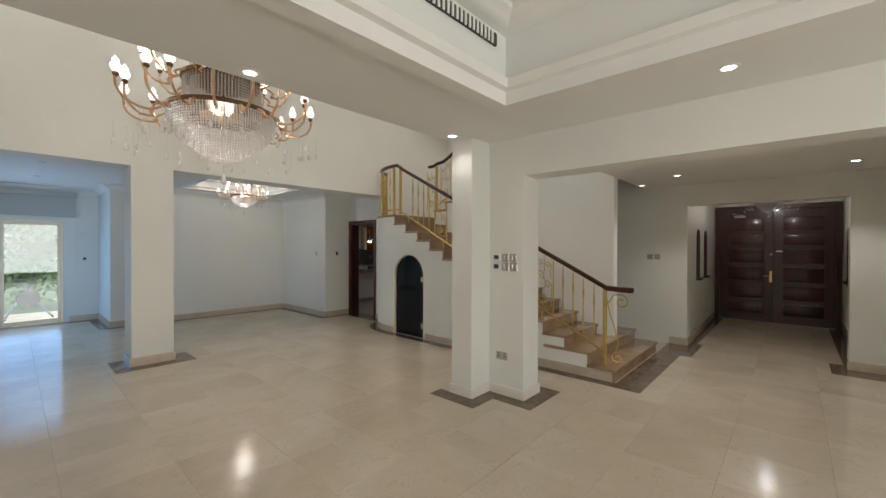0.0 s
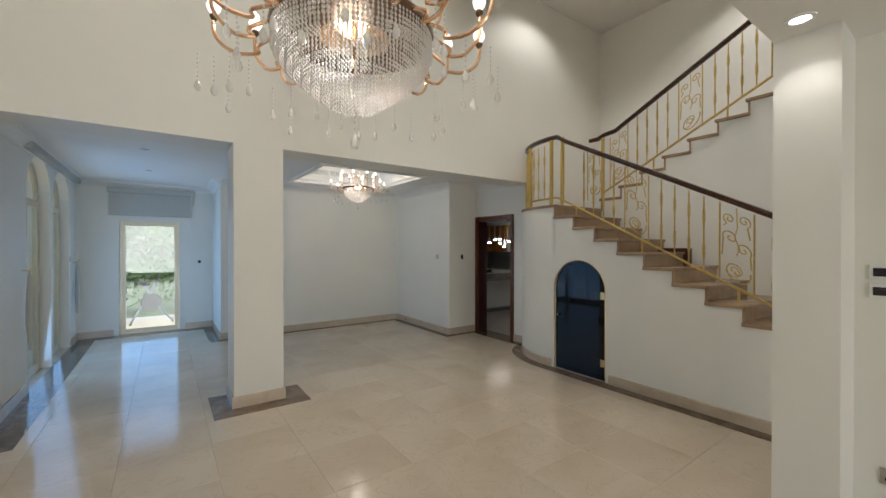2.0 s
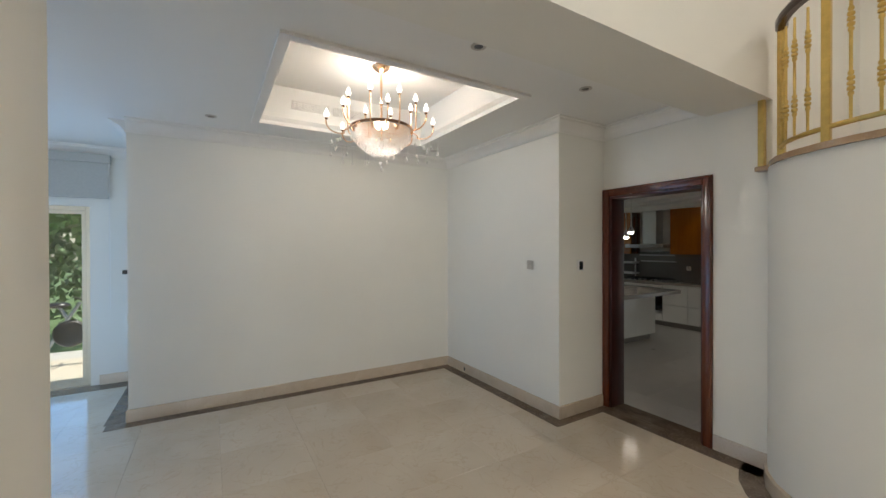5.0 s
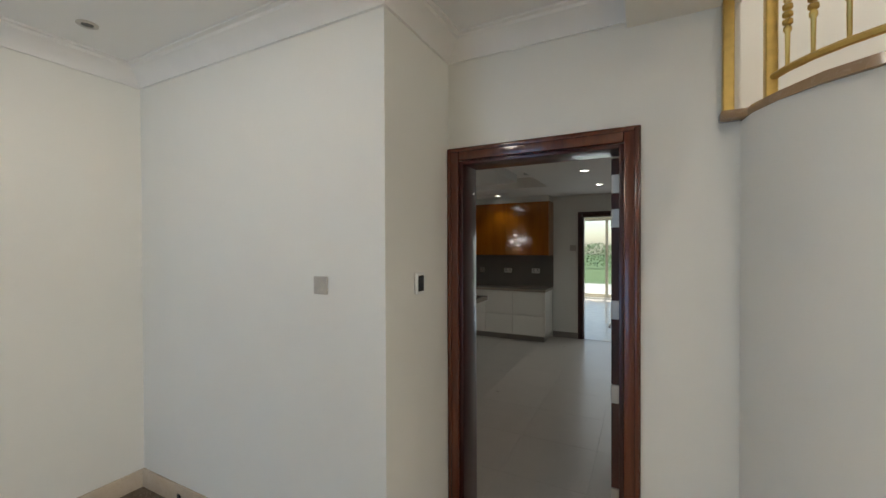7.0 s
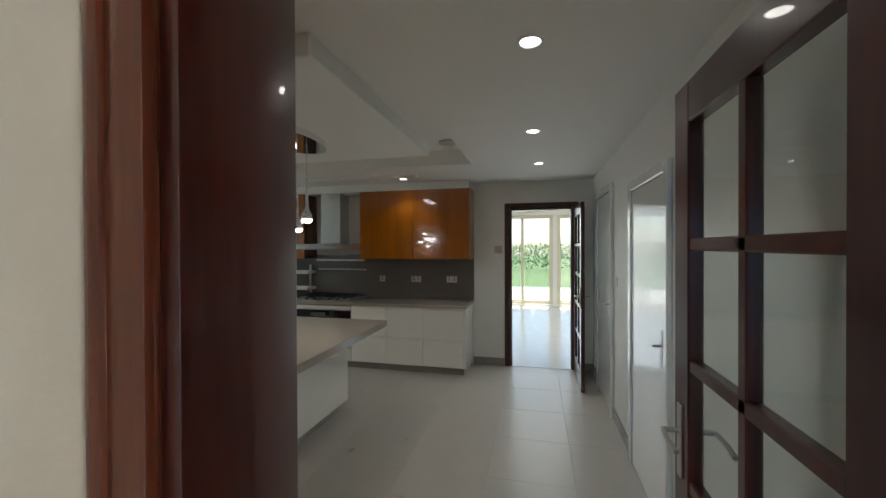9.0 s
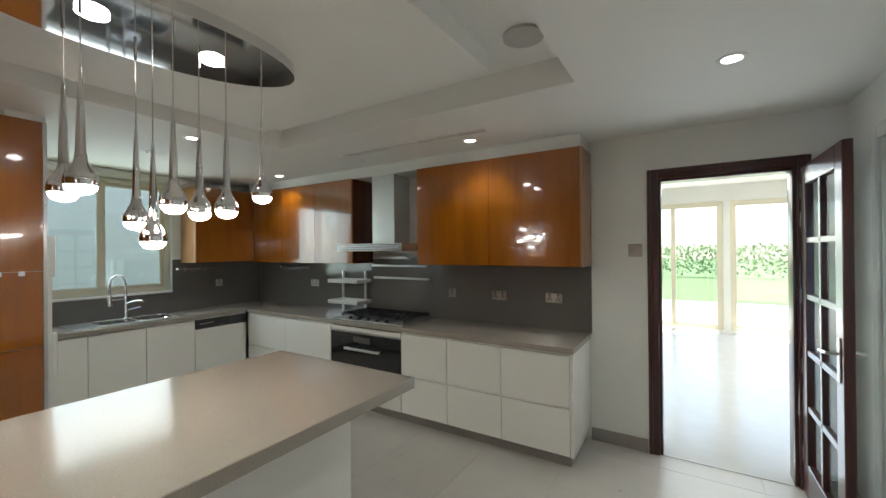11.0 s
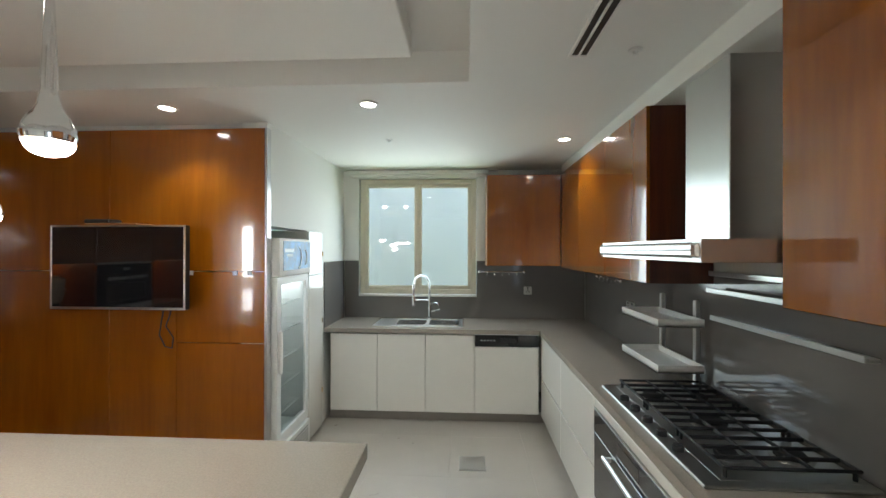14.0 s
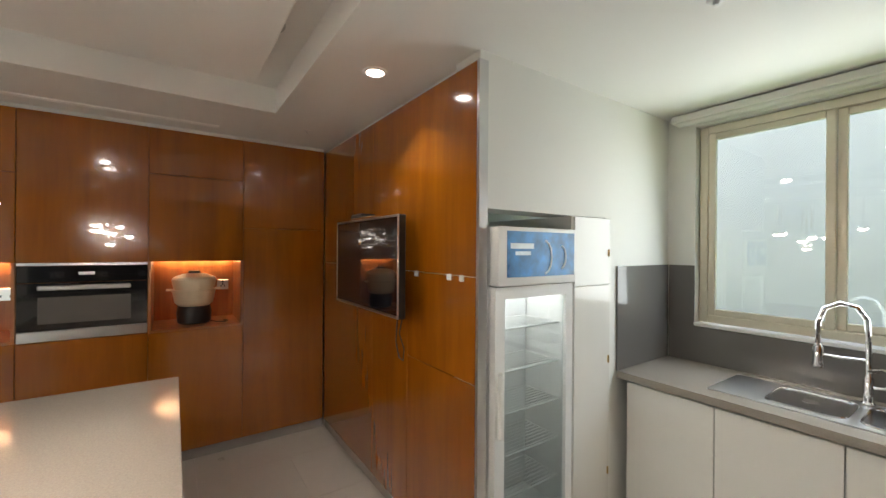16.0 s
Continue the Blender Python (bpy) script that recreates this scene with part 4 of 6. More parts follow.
def chandelier(x, y, zr, s, arms, label, top, two_tier):
    ch = thing("chandelier", x, y, zr, label, "chandelier")
    r = 0.50 * s
    band = lambda rr, z: lathe(N(), [(rr, z - 0.022 * s), (rr + 0.012, z - 0.022 * s), (rr + 0.018, z), (rr + 0.012, z + 0.022 * s), (rr, z + 0.022 * s), (rr - 0.01, z)], (x, y, 0), 36)
    part("band", band(r, zr), M_BRONZE, ch, "dark bronze ring band")
    random.seed(int(100 * s))
    R1 = 0.90 * s
    for i in range(arms):
        reach, rise = (R1, 0.12 * s) if i % 2 else ((R1 * 0.9, 0.17 * s) if two_tier else (R1 * 0.66, 0.42 * s))
        arm(ch, 2 * math.pi * (i + 0.3) / arms, r if two_tier or i % 2 else r * 0.8, reach, zr, rise, 0.012 * s, M_BULB, s)
    beads = []
    layers = 9
    for L in range(layers):
        rr = r * (1 - (L / layers) ** 1.5 * 0.85)
        n = int(2 * math.pi * rr / (0.026 * s))
        z0 = zr - 0.03 * s - L * 0.042 * s
        for i in range(n):
            a = 2 * math.pi * (i + random.random() * 0.3) / n
            for k in range(5):
                beads.append((x + rr * math.cos(a), y + rr * math.sin(a), z0 - k * 0.026 * s))
    part("crystal_bowl", bead_cloud(N(), beads, 0.0085 * s), M_CRYSTAL, ch, "dense bowl of hanging cut crystals")
    ch.children[-1]["kind"] = "stuff"
    if two_tier:
        r2, z2 = r * 0.74, zr + 0.34 * s
        part("band", band(r2, z2), M_BRONZE, ch, "dark bronze ring band")
        for i in range(arms // 2 + 2):
            arm(ch, 2 * math.pi * i / (arms // 2 + 2), r2, 0.68 * s, z2, 0.13 * s, 0.011 * s, M_BULB, s * 0.95)
        for i in range(8):
            arm(ch, 2 * math.pi * (i + 0.5) / 8, r2 * 0.5, 0.42 * s, z2 + 0.34 * s, 0.12 * s, 0.01 * s, M_BULB, s * 0.9)
        beads = []
        for rr, za, zb in ((r2 * 0.98, z2 - 0.02, z2 - 0.26 * s), (r2 * 0.8, z2 + 0.2 * s, z2 - 0.3 * s), (r2 * 0.6, z2 + 0.38 * s, z2 + 0.02)):
            n = int(2 * math.pi * rr / (0.03 * s))
            for i in range(n):
                a = 2 * math.pi * i / n
                z = za
                while z > zb + random.random() * 0.04:
                    beads.append((x + rr * math.cos(a), y + rr * math.sin(a), z))
                    z -= 0.027 * s
        part("crystal_curtain", bead_cloud(N(), beads, 0.0085 * s), M_CRYSTAL, ch, "curtain of crystal strands")
        ch.children[-1]["kind"] = "stuff"
    dm = mesh_of("crystal_drop", drop_mesh(s * 1.25), M_CRYSTAL)
    for i in range(arms * 2):
        a = 2 * math.pi * (i + 0.3) / (arms * 2) + random.uniform(-0.04, 0.04)
        rr = (0.62 + 0.34 * random.random()) * s
        shared("crystal_drop", dm, ch, pose(x + rr * math.cos(a), y + rr * math.sin(a), zr - (0.28 + 0.14 * random.random()) * s))
    shared("crystal_drop", dm, ch, Matrix.Translation((x, y, zr - 0.62 * s)) @ Matrix.Diagonal((1.5, 1.5, 1.5, 1)))
    part("stem", lathe(N(), [(0.02 * s, zr - 0.2 * s), (0.03 * s, zr), (0.05 * s, zr + 0.06 * s), (0.02 * s, zr + 0.12 * s), (0.018 * s, zr + 0.4 * s), (0.035 * s, zr + 0.43 * s), (0.014 * s, zr + 0.46 * s), (0.012, top - 0.06), (0.07, top - 0.02), (0.08, top)], (x, y, 0), 14), M_ROSE, ch)
    part("hub", lathe(N(), [(0.02, zr - 0.03 * s), (r * 0.97, zr - 0.012), (r * 0.97, zr + 0.012), (0.02, zr + 0.03 * s)], (x, y, 0), 28), M_ROSE, ch)
    return ch


chandelier(1.50, 4.50, 2.98, 1.0, 18, "large rose gold crystal chandelier hanging in the double-height room", VOID, True)
chandelier(3.20, 8.42, 2.62, 0.5, 16, "small rose gold crystal chandelier over the dining area", DIN + 0.36, False)
chandelier(9.0, 0.36, 2.42, 0.4, 8, "small crystal chandelier in the entrance lobby", 2.75, False)


# ---- doors ----
def door_frame(name, axis, c0, c1, a0, a1, zt, material, label, lining=None):
    """Lining with moulded casings on both faces; outer size a0..a1, zt."""
    f = thing(name, (c0 + c1) / 2 if axis == 'x' else a0, a0 if axis == 'x' else (c0 + c1) / 2, 0, label, "door frame")
    w = 0.075
    def bx(n, ca, cb, p, q, z0, z1, bev):
        part(n, box(N(), *((ca, cb, p, q) if axis == 'x' else (p, q, ca, cb)), z0, z1, bev, 2), lining if lining and n in ("jamb", "head") else material, f)
    for ca, cb in ((c0 - 0.022, c0 + 0.002), (c1 - 0.002, c1 + 0.022)):
        bx("casing", ca, cb, a0, a0 + w, 0, zt, 0.008)
        bx("casing", ca, cb, a1 - w, a1, 0, zt, 0.008)
        bx("casing", ca, cb, a0 + w, a1 - w, zt - w, zt, 0.008)
    for ca, cb in ((c0 - 0.030, c0 - 0.012),):
        bx("bead", ca, cb, a0 + 0.006, a0 + 0.028, 0, zt - 0.006, 0.007)
        bx("bead", ca, cb, a1 - 0.028, a1 - 0.006, 0, zt - 0.006, 0.007)
        bx("bead", ca, cb, a0 + 0.028, a1 - 0.028, zt - 0.028, zt - 0.006, 0.007)
    bx("jamb", c0, c1, a0 + w - 0.01, a0 + w + 0.02, 0, zt - w, 0.003)
    bx("jamb", c0, c1, a1 - w - 0.02, a1 - w + 0.01, 0, zt - w, 0.003)
    bx("head", c0, c1, a0 + w + 0.02, a1 - w - 0.02, zt - w - 0.02, zt - w + 0.01, 0.003)
    return f


def glazed_leaf(x0, x1, y0, h, label, rows=5, handle_end=1, tilt=0.0, sunk=0.0):
    """A dark timber leaf of small panes, standing open along x, hinged at x0."""
    d = thing("door", x0, y0, 0, label, "door")
    L, t = abs(x1 - x0), 0.042
    s = 1 if x1 > x0 else -1
    def bx(n, a, b_, z0, z1, m, th=t, par=None, bev=0.004):
        xa, xb = sorted((x0 + s * a, x0 + s * b_))
        return part(n, box(N(), xa, xb, y0 - th / 2, y0 + th / 2, z0, z1, bev), m, par or d)
    bx("stile", 0, 0.11, 0.01, h, M_MAHOG)
    bx("stile", L - 0.11, L, 0.01, h, M_MAHOG)
    bx("top_rail", 0.11, L - 0.11, h - 0.12, h, M_MAHOG)
    bx("bottom_rail", 0.11, L - 0.11, 0.01, 0.22, M_MAHOG)
    z0, z1 = 0.22, h - 0.12
    bx("mullion", L / 2 - 0.018, L / 2 + 0.018, z0, z1, M_MAHOG, 0.034)
    for k in range(1, rows):
        z = z0 + (z1 - z0) * k / rows
        bx("glazing_bar", 0.11, L - 0.11, z - 0.018, z + 0.018, M_MAHOG, 0.034)
    for k in range(rows):
        for a, b_ in ((0.11, L / 2 - 0.018), (L / 2 + 0.018, L - 0.11)):
            bx("pane", a, b_, z0 + (z1 - z0) * k / rows + 0.018, z0 + (z1 - z0) * (k + 1) / rows - 0.018, M_GLASS, 0.006, bev=0)
    for sd in (-1, 1):
        hx = x0 + s * (L - 0.055)
        hp = part("handle", box(N(), hx - 0.02, hx + 0.02, y0 + sd * (t / 2 + 0.003) - 0.003, y0 + sd * (t / 2 + 0.003) + 0.003, 0.92, 1.14, 0.003), M_NICKEL, d, "brushed nickel lever handle")
        part("lever", tube(N(), [(hx, y0 + sd * t / 2, 1.06), (hx, y0 + sd * (t / 2 + 0.05), 1.06), (hx - s * 0.06, y0 + sd * (t / 2 + 0.055), 1.055), (hx - s * 0.12, y0 + sd * (t / 2 + 0.05), 1.05)], 0.008, 8), M_NICKEL, hp)
    for z in (0.25, 0.815, 1.27, 1.765, 1.95):
        part("hinge", box(N(), min(x0 - s * 0.012, x0 + s * 0.004), max(x0 - s * 0.012, x0 + s * 0.004), y0 - 0.02, y0 + 0.022, z - 0.05, z + 0.05, 0.003), M_STEEL, d, "steel butt hinge")
    return d


# jamb and head get darker wood, standing for the dark kitchen mirrored there
door_frame("door_frame", 'x', KDX, KDX + 0.20, 6.858, 7.872, 2.185, M_FRAME, "reddish brown polished wooden frame of the kitchen door", M_MAHOG)
glazed_leaf(KDX + 0.235, KDX + 1.04, 6.982, 2.09, "dark wooden door of small glass panes, standing open")
door_frame("door_frame", 'x', EX, EX + 0.15, 6.895, 7.845, 2.19, M_MAHOG, "dark wooden frame of the sun room door")
glazed_leaf(EX - 0.035, EX - 0.83, 6.935, 2.10, "dark wooden glazed door standing open beside the wall")
structure("trim_threshold", box(N(), KDX, KDX + 0.2, 6.93, 7.80, -0.004, 0.004), M_DARKSTONE, "dark marble door threshold", "threshold")
structure("trim_threshold_sun_room", box(N(), EX, EX + 0.15, 6.96, 7.78, -0.01, 0.004), M_PALE, "pale door threshold", "threshold")

M_WDOOR = mat("white_gloss_door_paint", (0.78, 0.78, 0.74), 0.16, var=0.02, scale=3, coat=0.3)


def white_door(x0, x1, h, label):
    """A closed flush white door on the south kitchen wall."""
    d = thing("door", (x0 + x1) / 2, 6.72, 0, label, "door")
    part("leaf", box(N(), x0 + 0.075, x1 - 0.075, 6.722, 6.738, 0.008, h - 0.075, 0.003), M_WDOOR, d)
    for a, c, z0, z1 in ((x0, x0 + 0.07, 0, h), (x1 - 0.07, x1, 0, h), (x0 + 0.07, x1 - 0.07, h - 0.07, h)):
        part("casing", box(N(), a, c, 6.721, 6.752, z0, z1, 0.006), M_WDOOR, d)
    hp = part("handle", box(N(), x0 + 0.10, x0 + 0.14, 6.738, 6.745, 0.94, 1.14, 0.003), M_NICKEL, d, "brushed nickel lever handle")
    part("lever", tube(N(), [(x0 + 0.12, 6.745, 1.05), (x0 + 0.12, 6.78, 1.05), (x0 + 0.18, 6.785, 1.045), (x0 + 0.23, 6.78, 1.04)], 0.008, 8), M_NICKEL, hp)


white_door(8.98, 9.92, 2.215, "closed white gloss door in the kitchen wall")
white_door(7.36, 8.27, 2.09, "closed white gloss door nearer the kitchen entrance")

# entrance double door
fd = thing("entrance_door", 10.7, 0.36, 0, "dark mahogany double entrance door with raised panels", "door")
part("frame", slab(N(), 'x', 10.70, 10.78, -0.66, 1.37, 0, 2.49, ((-0.57, 1.28, 0, 2.40),)), M_MAHOG, fd)
for y0, y1 in ((-0.565, 0.352), (0.358, 1.275)):
    lf = part("leaf", box(N(), 10.722, 10.77, y0, y1, 0.01, 2.395, 0.004), M_MAHOG, fd)
    for z0, z1 in ((0.18, 0.42), (0.50, 0.80), (0.88, 1.18), (1.26, 1.56), (1.64, 1.86), (1.94, 2.22)):
        b = box(N(), 10.706, 10.724, y0 + 0.15, y1 - 0.15, z0, z1, 0.014, 2)
        part("panel", b, M_MAHOG, lf)
hp = part("handle", box(N(), 10.712, 10.722, 0.375, 0.42, 0.86, 1.10, 0.004), M_BRASS, fd, "polished brass lever handle")
part("lever", tube(N(), [(10.71, 0.40, 1.0), (10.66, 0.40, 1.0), (10.655, 0.46, 0.995), (10.66, 0.52, 0.99)], 0.009, 8), M_BRASS, hp)
# unseen sheet added to stop outside light leaking round the leaves
part("backing", box(N(), 10.772, 10.79, -0.65, 1.36, 0.002, 2.48), M_MAHOG, fd)
part("door_viewer", cyl(N(), (10.71, 0.39, 1.45), (10.724, 0.39, 1.45), 0.018), M_STEEL, fd)
part("latch", box(N(), 10.705, 10.722, 0.21, 0.31, 1.50, 1.53, 0.004), M_STEEL, fd)
part("door_closer", box(N(), 10.68, 10.722, 0.82, 1.02, 2.24, 2.28, 0.005), M_STEEL, fd, "silver door closer")
part("closer_arm", tube(N(), [(10.69, 0.86, 2.285), (10.64, 0.96, 2.30), (10.69, 1.06, 2.33)], 0.007, 6), M_STEEL, fd)


def lancet(x, y, side):
    t = thing("lancet_window", x, y, 1.1, "narrow pointed window in a dark wooden frame", "window", "lancet windows in the lobby")
    w, z0, zs, zt = 0.075, 1.02, 1.78, 1.92
    pts = [(x - w, z0), (x - w, zs), (x - w * 0.6, zs + 0.09), (x, zt), (x + w * 0.6, zs + 0.09), (x + w, zs), (x + w, z0)]
    b = N()
    a = [b.verts.new((p, y, q)) for p, q in pts]
    c = [b.verts.new((p, y + side * 0.025, q)) for p, q in pts]
    b.faces.new(a)
    b.faces.new(c[::-1])
    for i in range(len(pts)):
        b.faces.new((a[i], a[(i + 1) % 7], c[(i + 1) % 7], c[i]))
    bmesh.ops.recalc_face_normals(b, faces=b.faces[:])
    part("pane", b, M_GLOSSBLACK, t)
    part("frame", tube(N(), [(p, y + side * 0.02, q) for p, q in pts], 0.016, 6), M_MAHOG, t)
    part("sill", box(N(), x - w - 0.05, x + w + 0.05, y if side > 0 else y - 0.09, y + 0.09 if side > 0 else y, z0 - 0.045, z0, 0.008), M_MAHOG, t)


for x in (8.75, 9.55):
    lancet(x, 1.40, -1)
    lancet(x, -0.68, 1)


# ---- windows of the bay ----
def glazed(name, axis, c, a0, a1, z0, z1, label, cols=1, fw=0.06, sash=True, depth=0.06):
    w = thing(name, c if axis == 'x' else a0, a0 if axis == 'x' else c, z0, label, "window")
    w["kind"] = "structure"
    def bx(n, p, q, za, zb, m, th, par=None, bev=0.004, off=0.0):
        return part(n, box(N(), *((c + off - th / 2, c + off + th / 2, p, q) if axis == 'x' else (p, q, c + off - th / 2, c + off + th / 2)), za, zb, bev), m, par or w)
    bx("window_frame", a0, a0 + fw, z0, z1, M_ALU, depth)
    bx("window_frame", a1 - fw, a1, z0, z1, M_ALU, depth)
    bx("window_frame", a0 + fw, a1 - fw, z1 - fw, z1, M_ALU, depth)
    bx("window_frame", a0 + fw, a1 - fw, z0, z0 + fw, M_ALU, depth)
    n = cols
    for i in range(n):
        p, q = a0 + fw + (a1 - a0 - 2 * fw) * i / n, a0 + fw + (a1 - a0 - 2 * fw) * (i + 1) / n
        off = 0.012 * (1 if i % 2 else -1) if n > 1 else 0
        sw = 0.04
        s = bx("sash", p, p + sw, z0 + fw, z1 - fw, M_ALU, 0.03, off=off)
        bx("stile", q - sw, q, z0 + fw, z1 - fw, M_ALU, 0.03, s, off=off)
        bx("rail", p + sw, q - sw, z1 - fw - sw, z1 - fw, M_ALU, 0.03, s, off=off)
        bx("rail", p + sw, q - sw, z0 + fw, z0 + fw + sw, M_ALU, 0.03, s, off=off)
        g = bx("pane", p + sw, q - sw, z0 + fw + sw, z1 - fw - sw, M_GLASS, 0.006, s, 0, off=off)
        g.visible_shadow = False
    return w


glazed("window_1", 'y', 11.40, -0.19, 0.73, 0.0, 2.10, "champagne aluminium glazed garden door", 1, 0.05)
for k, (ya, yb) in enumerate(BAYS):
    glazed("window_2" if k == 0 else "window_8", 'x', WX - 0.14, ya + 0.002, yb - 0.002, 0.0, 2.22, "champagne aluminium sliding terrace door", 2, 0.05)
    al = thing("window_3" if k == 0 else "window_9", WX - 0.14, (ya + yb) / 2, 2.22, "arched aluminium fanlight over the terrace door", "window")
    al["kind"] = "structure"
    pts = arch_points(ya + 0.01, yb - 0.01, 2.225, 2.24, 2.71, 20)
    part("window_frame", tube(N(), [(WX - 0.14, y, z) for y, z in pts], 0.028, 6), M_ALU, al)
    b = N()
    b.faces.new([b.verts.new((WX - 0.14, y, z)) for y, z in pts])
    g = part("pane", b, M_GLASS, al)
    g.visible_shadow = False


def roller_blind(axis, c, a0, a1, zt, zb, sgn):
    t = thing("roller_blind", c if axis == 'x' else a0, a0 if axis == 'x' else c, zt, "grey fabric roller blind partly drawn down", "blind")
    def bx(n, c0, c1, p, q, z0, z1, m, bev=0.003):
        part(n, box(N(), *((min(c0, c1), max(c0, c1), p, q) if axis == 'x' else (p, q, min(c0, c1), max(c0, c1))), z0, z1, bev), m, t)
    bx("headrail", c, c + sgn * 0.09, a0, a1, zt - 0.10, zt, M_BLIND)
    bx("fabric", c + sgn * 0.040, c + sgn * 0.044, a0 + 0.02, a1 - 0.02, zb, zt - 0.06, M_BLIND, 0)
    bx("bottom_bar", c + sgn * 0.032, c + sgn * 0.052, a0 + 0.02, a1 - 0.02, zb - 0.03, zb, M_BLIND)
    (part("cord", cyl(N(), (c + sgn * 0.05, a1 + 0.01, 0.9), (c + sgn * 0.05, a1 + 0.01, zt - 0.05), 0.004, seg=6), M_WHITEP, t) if axis == 'x' else part("cord", cyl(N(), (a1 - 0.01, c + sgn * 0.06, 0.9), (a1 - 0.01, c + sgn * 0.06, zt - 0.05), 0.004, seg=6), M_WHITEP, t))


roller_blind('y', 11.298, -0.35, 0.93, 2.70, 2.22, -1)
roller_blind('x', WX + 0.002, 8.12, 11.05, 2.785, 2.73, 1)


def tieback(y):
    t = thing("curtain_tieback", WX, y, 1.36, "grey rope tieback hanging from a brass hook", "tieback", "tiebacks beside the terrace doors")
    part("hook", tube(N(), [(WX, y, 1.36), (WX + 0.06, y, 1.36), (WX + 0.08, y, 1.39), (WX + 0.075, y + 0.03, 1.41)], 0.006, 6), M_BRASS, t)
    part("tassel", lathe(N(), [(0.008, 1.36), (0.02, 1.28), (0.032, 1.05), (0.036, 0.8), (0.02, 0.58), (0.012, 0.54), (0.016, 0.52), (0.004, 0.50)], (WX + 0.06, y, 0), 10), M_BLIND, t)


tieback(8.12)
tieback(10.92)


# ---- switches and sockets ----
def plate(axis, c, sgn, a, z, w, h, label, buttons=1, m=None, holes=0):
    m = m or M_NICKEL
    t = thing("socket" if holes else "light_switch", c if axis == 'x' else a, a if axis == 'x' else c, z, label, "socket" if holes else "switch")
    def bx(n, c0, c1, p, q, z0, z1, mm, bev, par=None):
        return part(n, box(N(), *((min(c0, c1), max(c0, c1), p, q) if axis == 'x' else (p, q, min(c0, c1), max(c0, c1))), z0, z1, bev), mm, par or t)
    bx("plate", c, c + sgn * 0.009, a - w / 2, a + w / 2, z - h / 2, z + h / 2, m, 0.003)
    for i in range(buttons):
        p = a - w / 2 + w * (i + 0.5) / buttons
        if holes:
            for k in (-1, 0, 1):
                bx("pin_hole", c + sgn * 0.0075, c + sgn * 0.0096, p + k * 0.013 - 0.0045, p + k * 0.013 + 0.0045, z - 0.02 + (0.016 if k == 0 else 0), z - 0.004 + (0.02 if k == 0 else 0), M_BLACK, 0)
            bx("rocker", c + sgn * 0.008, c + sgn * 0.013, p - 0.008, p + 0.008, z + 0.022, z + 0.036, M_BLACK, 0.001)
        else:
            bx("rocker", c + sgn * 0.008, c + sgn * 0.014, p - 0.014, p + 0.014, z - 0.022, z + 0.022, m, 0.002)
    return t


GS = "brushed nickel light switch on the wall"
plate('x', 4.74, -1, 8.25, 1.43, 0.088, 0.088, GS)
th = thing("thermostat", 4.95, 7.87, 1.43, "white room thermostat with a dark screen", "thermostat")
part("case", box(N(), 4.985, 5.065, 7.854, 7.87, 1.375, 1.485, 0.004), M_WHITEP, th)
part("screen", box(N(), 5.001, 5.049, 7.850, 7.855, 1.39, 1.47, 0.001), M_GLOSSBLACK, th)
for z, n in ((1.485, "thermostat"), (1.385, "thermostat")):
    t = thing(n, 3.55, 2.42, z, "small white thermostat with a dark display", "thermostat")
    part("case", box(N(), 3.538, 3.55, 2.385, 2.475, z - 0.038, z + 0.038, 0.003), M_WHITEP, t)
    part("screen", box(N(), 3.535, 3.539, 2.40, 2.46, z - 0.024, z + 0.02, 0.001), M_GLOSSBLACK, t)
for y, z in ((2.315, 1.48), (2.215, 1.48), (2.315, 1.385), (2.215, 1.385)):
    plate('x', 3.55, -1, y, z, 0.09, 0.09, "nickel light switch in a group of four", 2)
plate('x', 3.55, -1, 2.36, 0.42, 0.146, 0.086, "nickel double power socket low on the pillar", 2, None, 1)
plate('x', 7.33, -1, 1.86, 1.43, 0.088, 0.088, GS, 2)
plate('x', 7.33, -1, 1.75, 1.43, 0.088, 0.088, GS, 2)
plate('x', 4.74, -1, 9.70, 0.06, 0.06, 0.09, "small black floor level socket", 1, M_BLACK, 1)
plate('x', 4.722, -1, 9.42, 0.06, 0.02, 0.02, "small black cable outlet", 1, M_BLACK)
plate('y', 11.30, -1, 1.05, 1.32, 0.05, 0.05, "small black wall thermostat", 1, M_BLACK)
plate('x', WX, 1, 10.72, 1.42, 0.088, 0.088, GS)
plate('x', EX, -1, 7.93, 1.57, 0.10, 0.10, GS, 2)
plate('y', 6.72, 1, 8.86, 1.287, 0.088, 0.088, "white light switch on the wall", 1, M_WHITEP)
WS = "steel power socket on the grey splashback"
plate('x', EX - 0.012, -1, 8.572, 1.157, 0.146, 0.086, WS, 2, M_STEEL, 1)
plate('x', EX - 0.012, -1, 9.09, 1.155, 0.146, 0.086, WS, 2, M_STEEL, 1)
plate('x', EX - 0.012, -1, 9.60, 1.155, 0.086, 0.086, WS, 1, M_STEEL, 1)
plate('x', EX - 0.012, -1, 11.655, 1.18, 0.146, 0.086, WS, 2, M_NICKEL, 1)
plate('y', WY - 0.012, -1, 9.765, 1.185, 0.086, 0.086, WS, 1, M_NICKEL, 1)


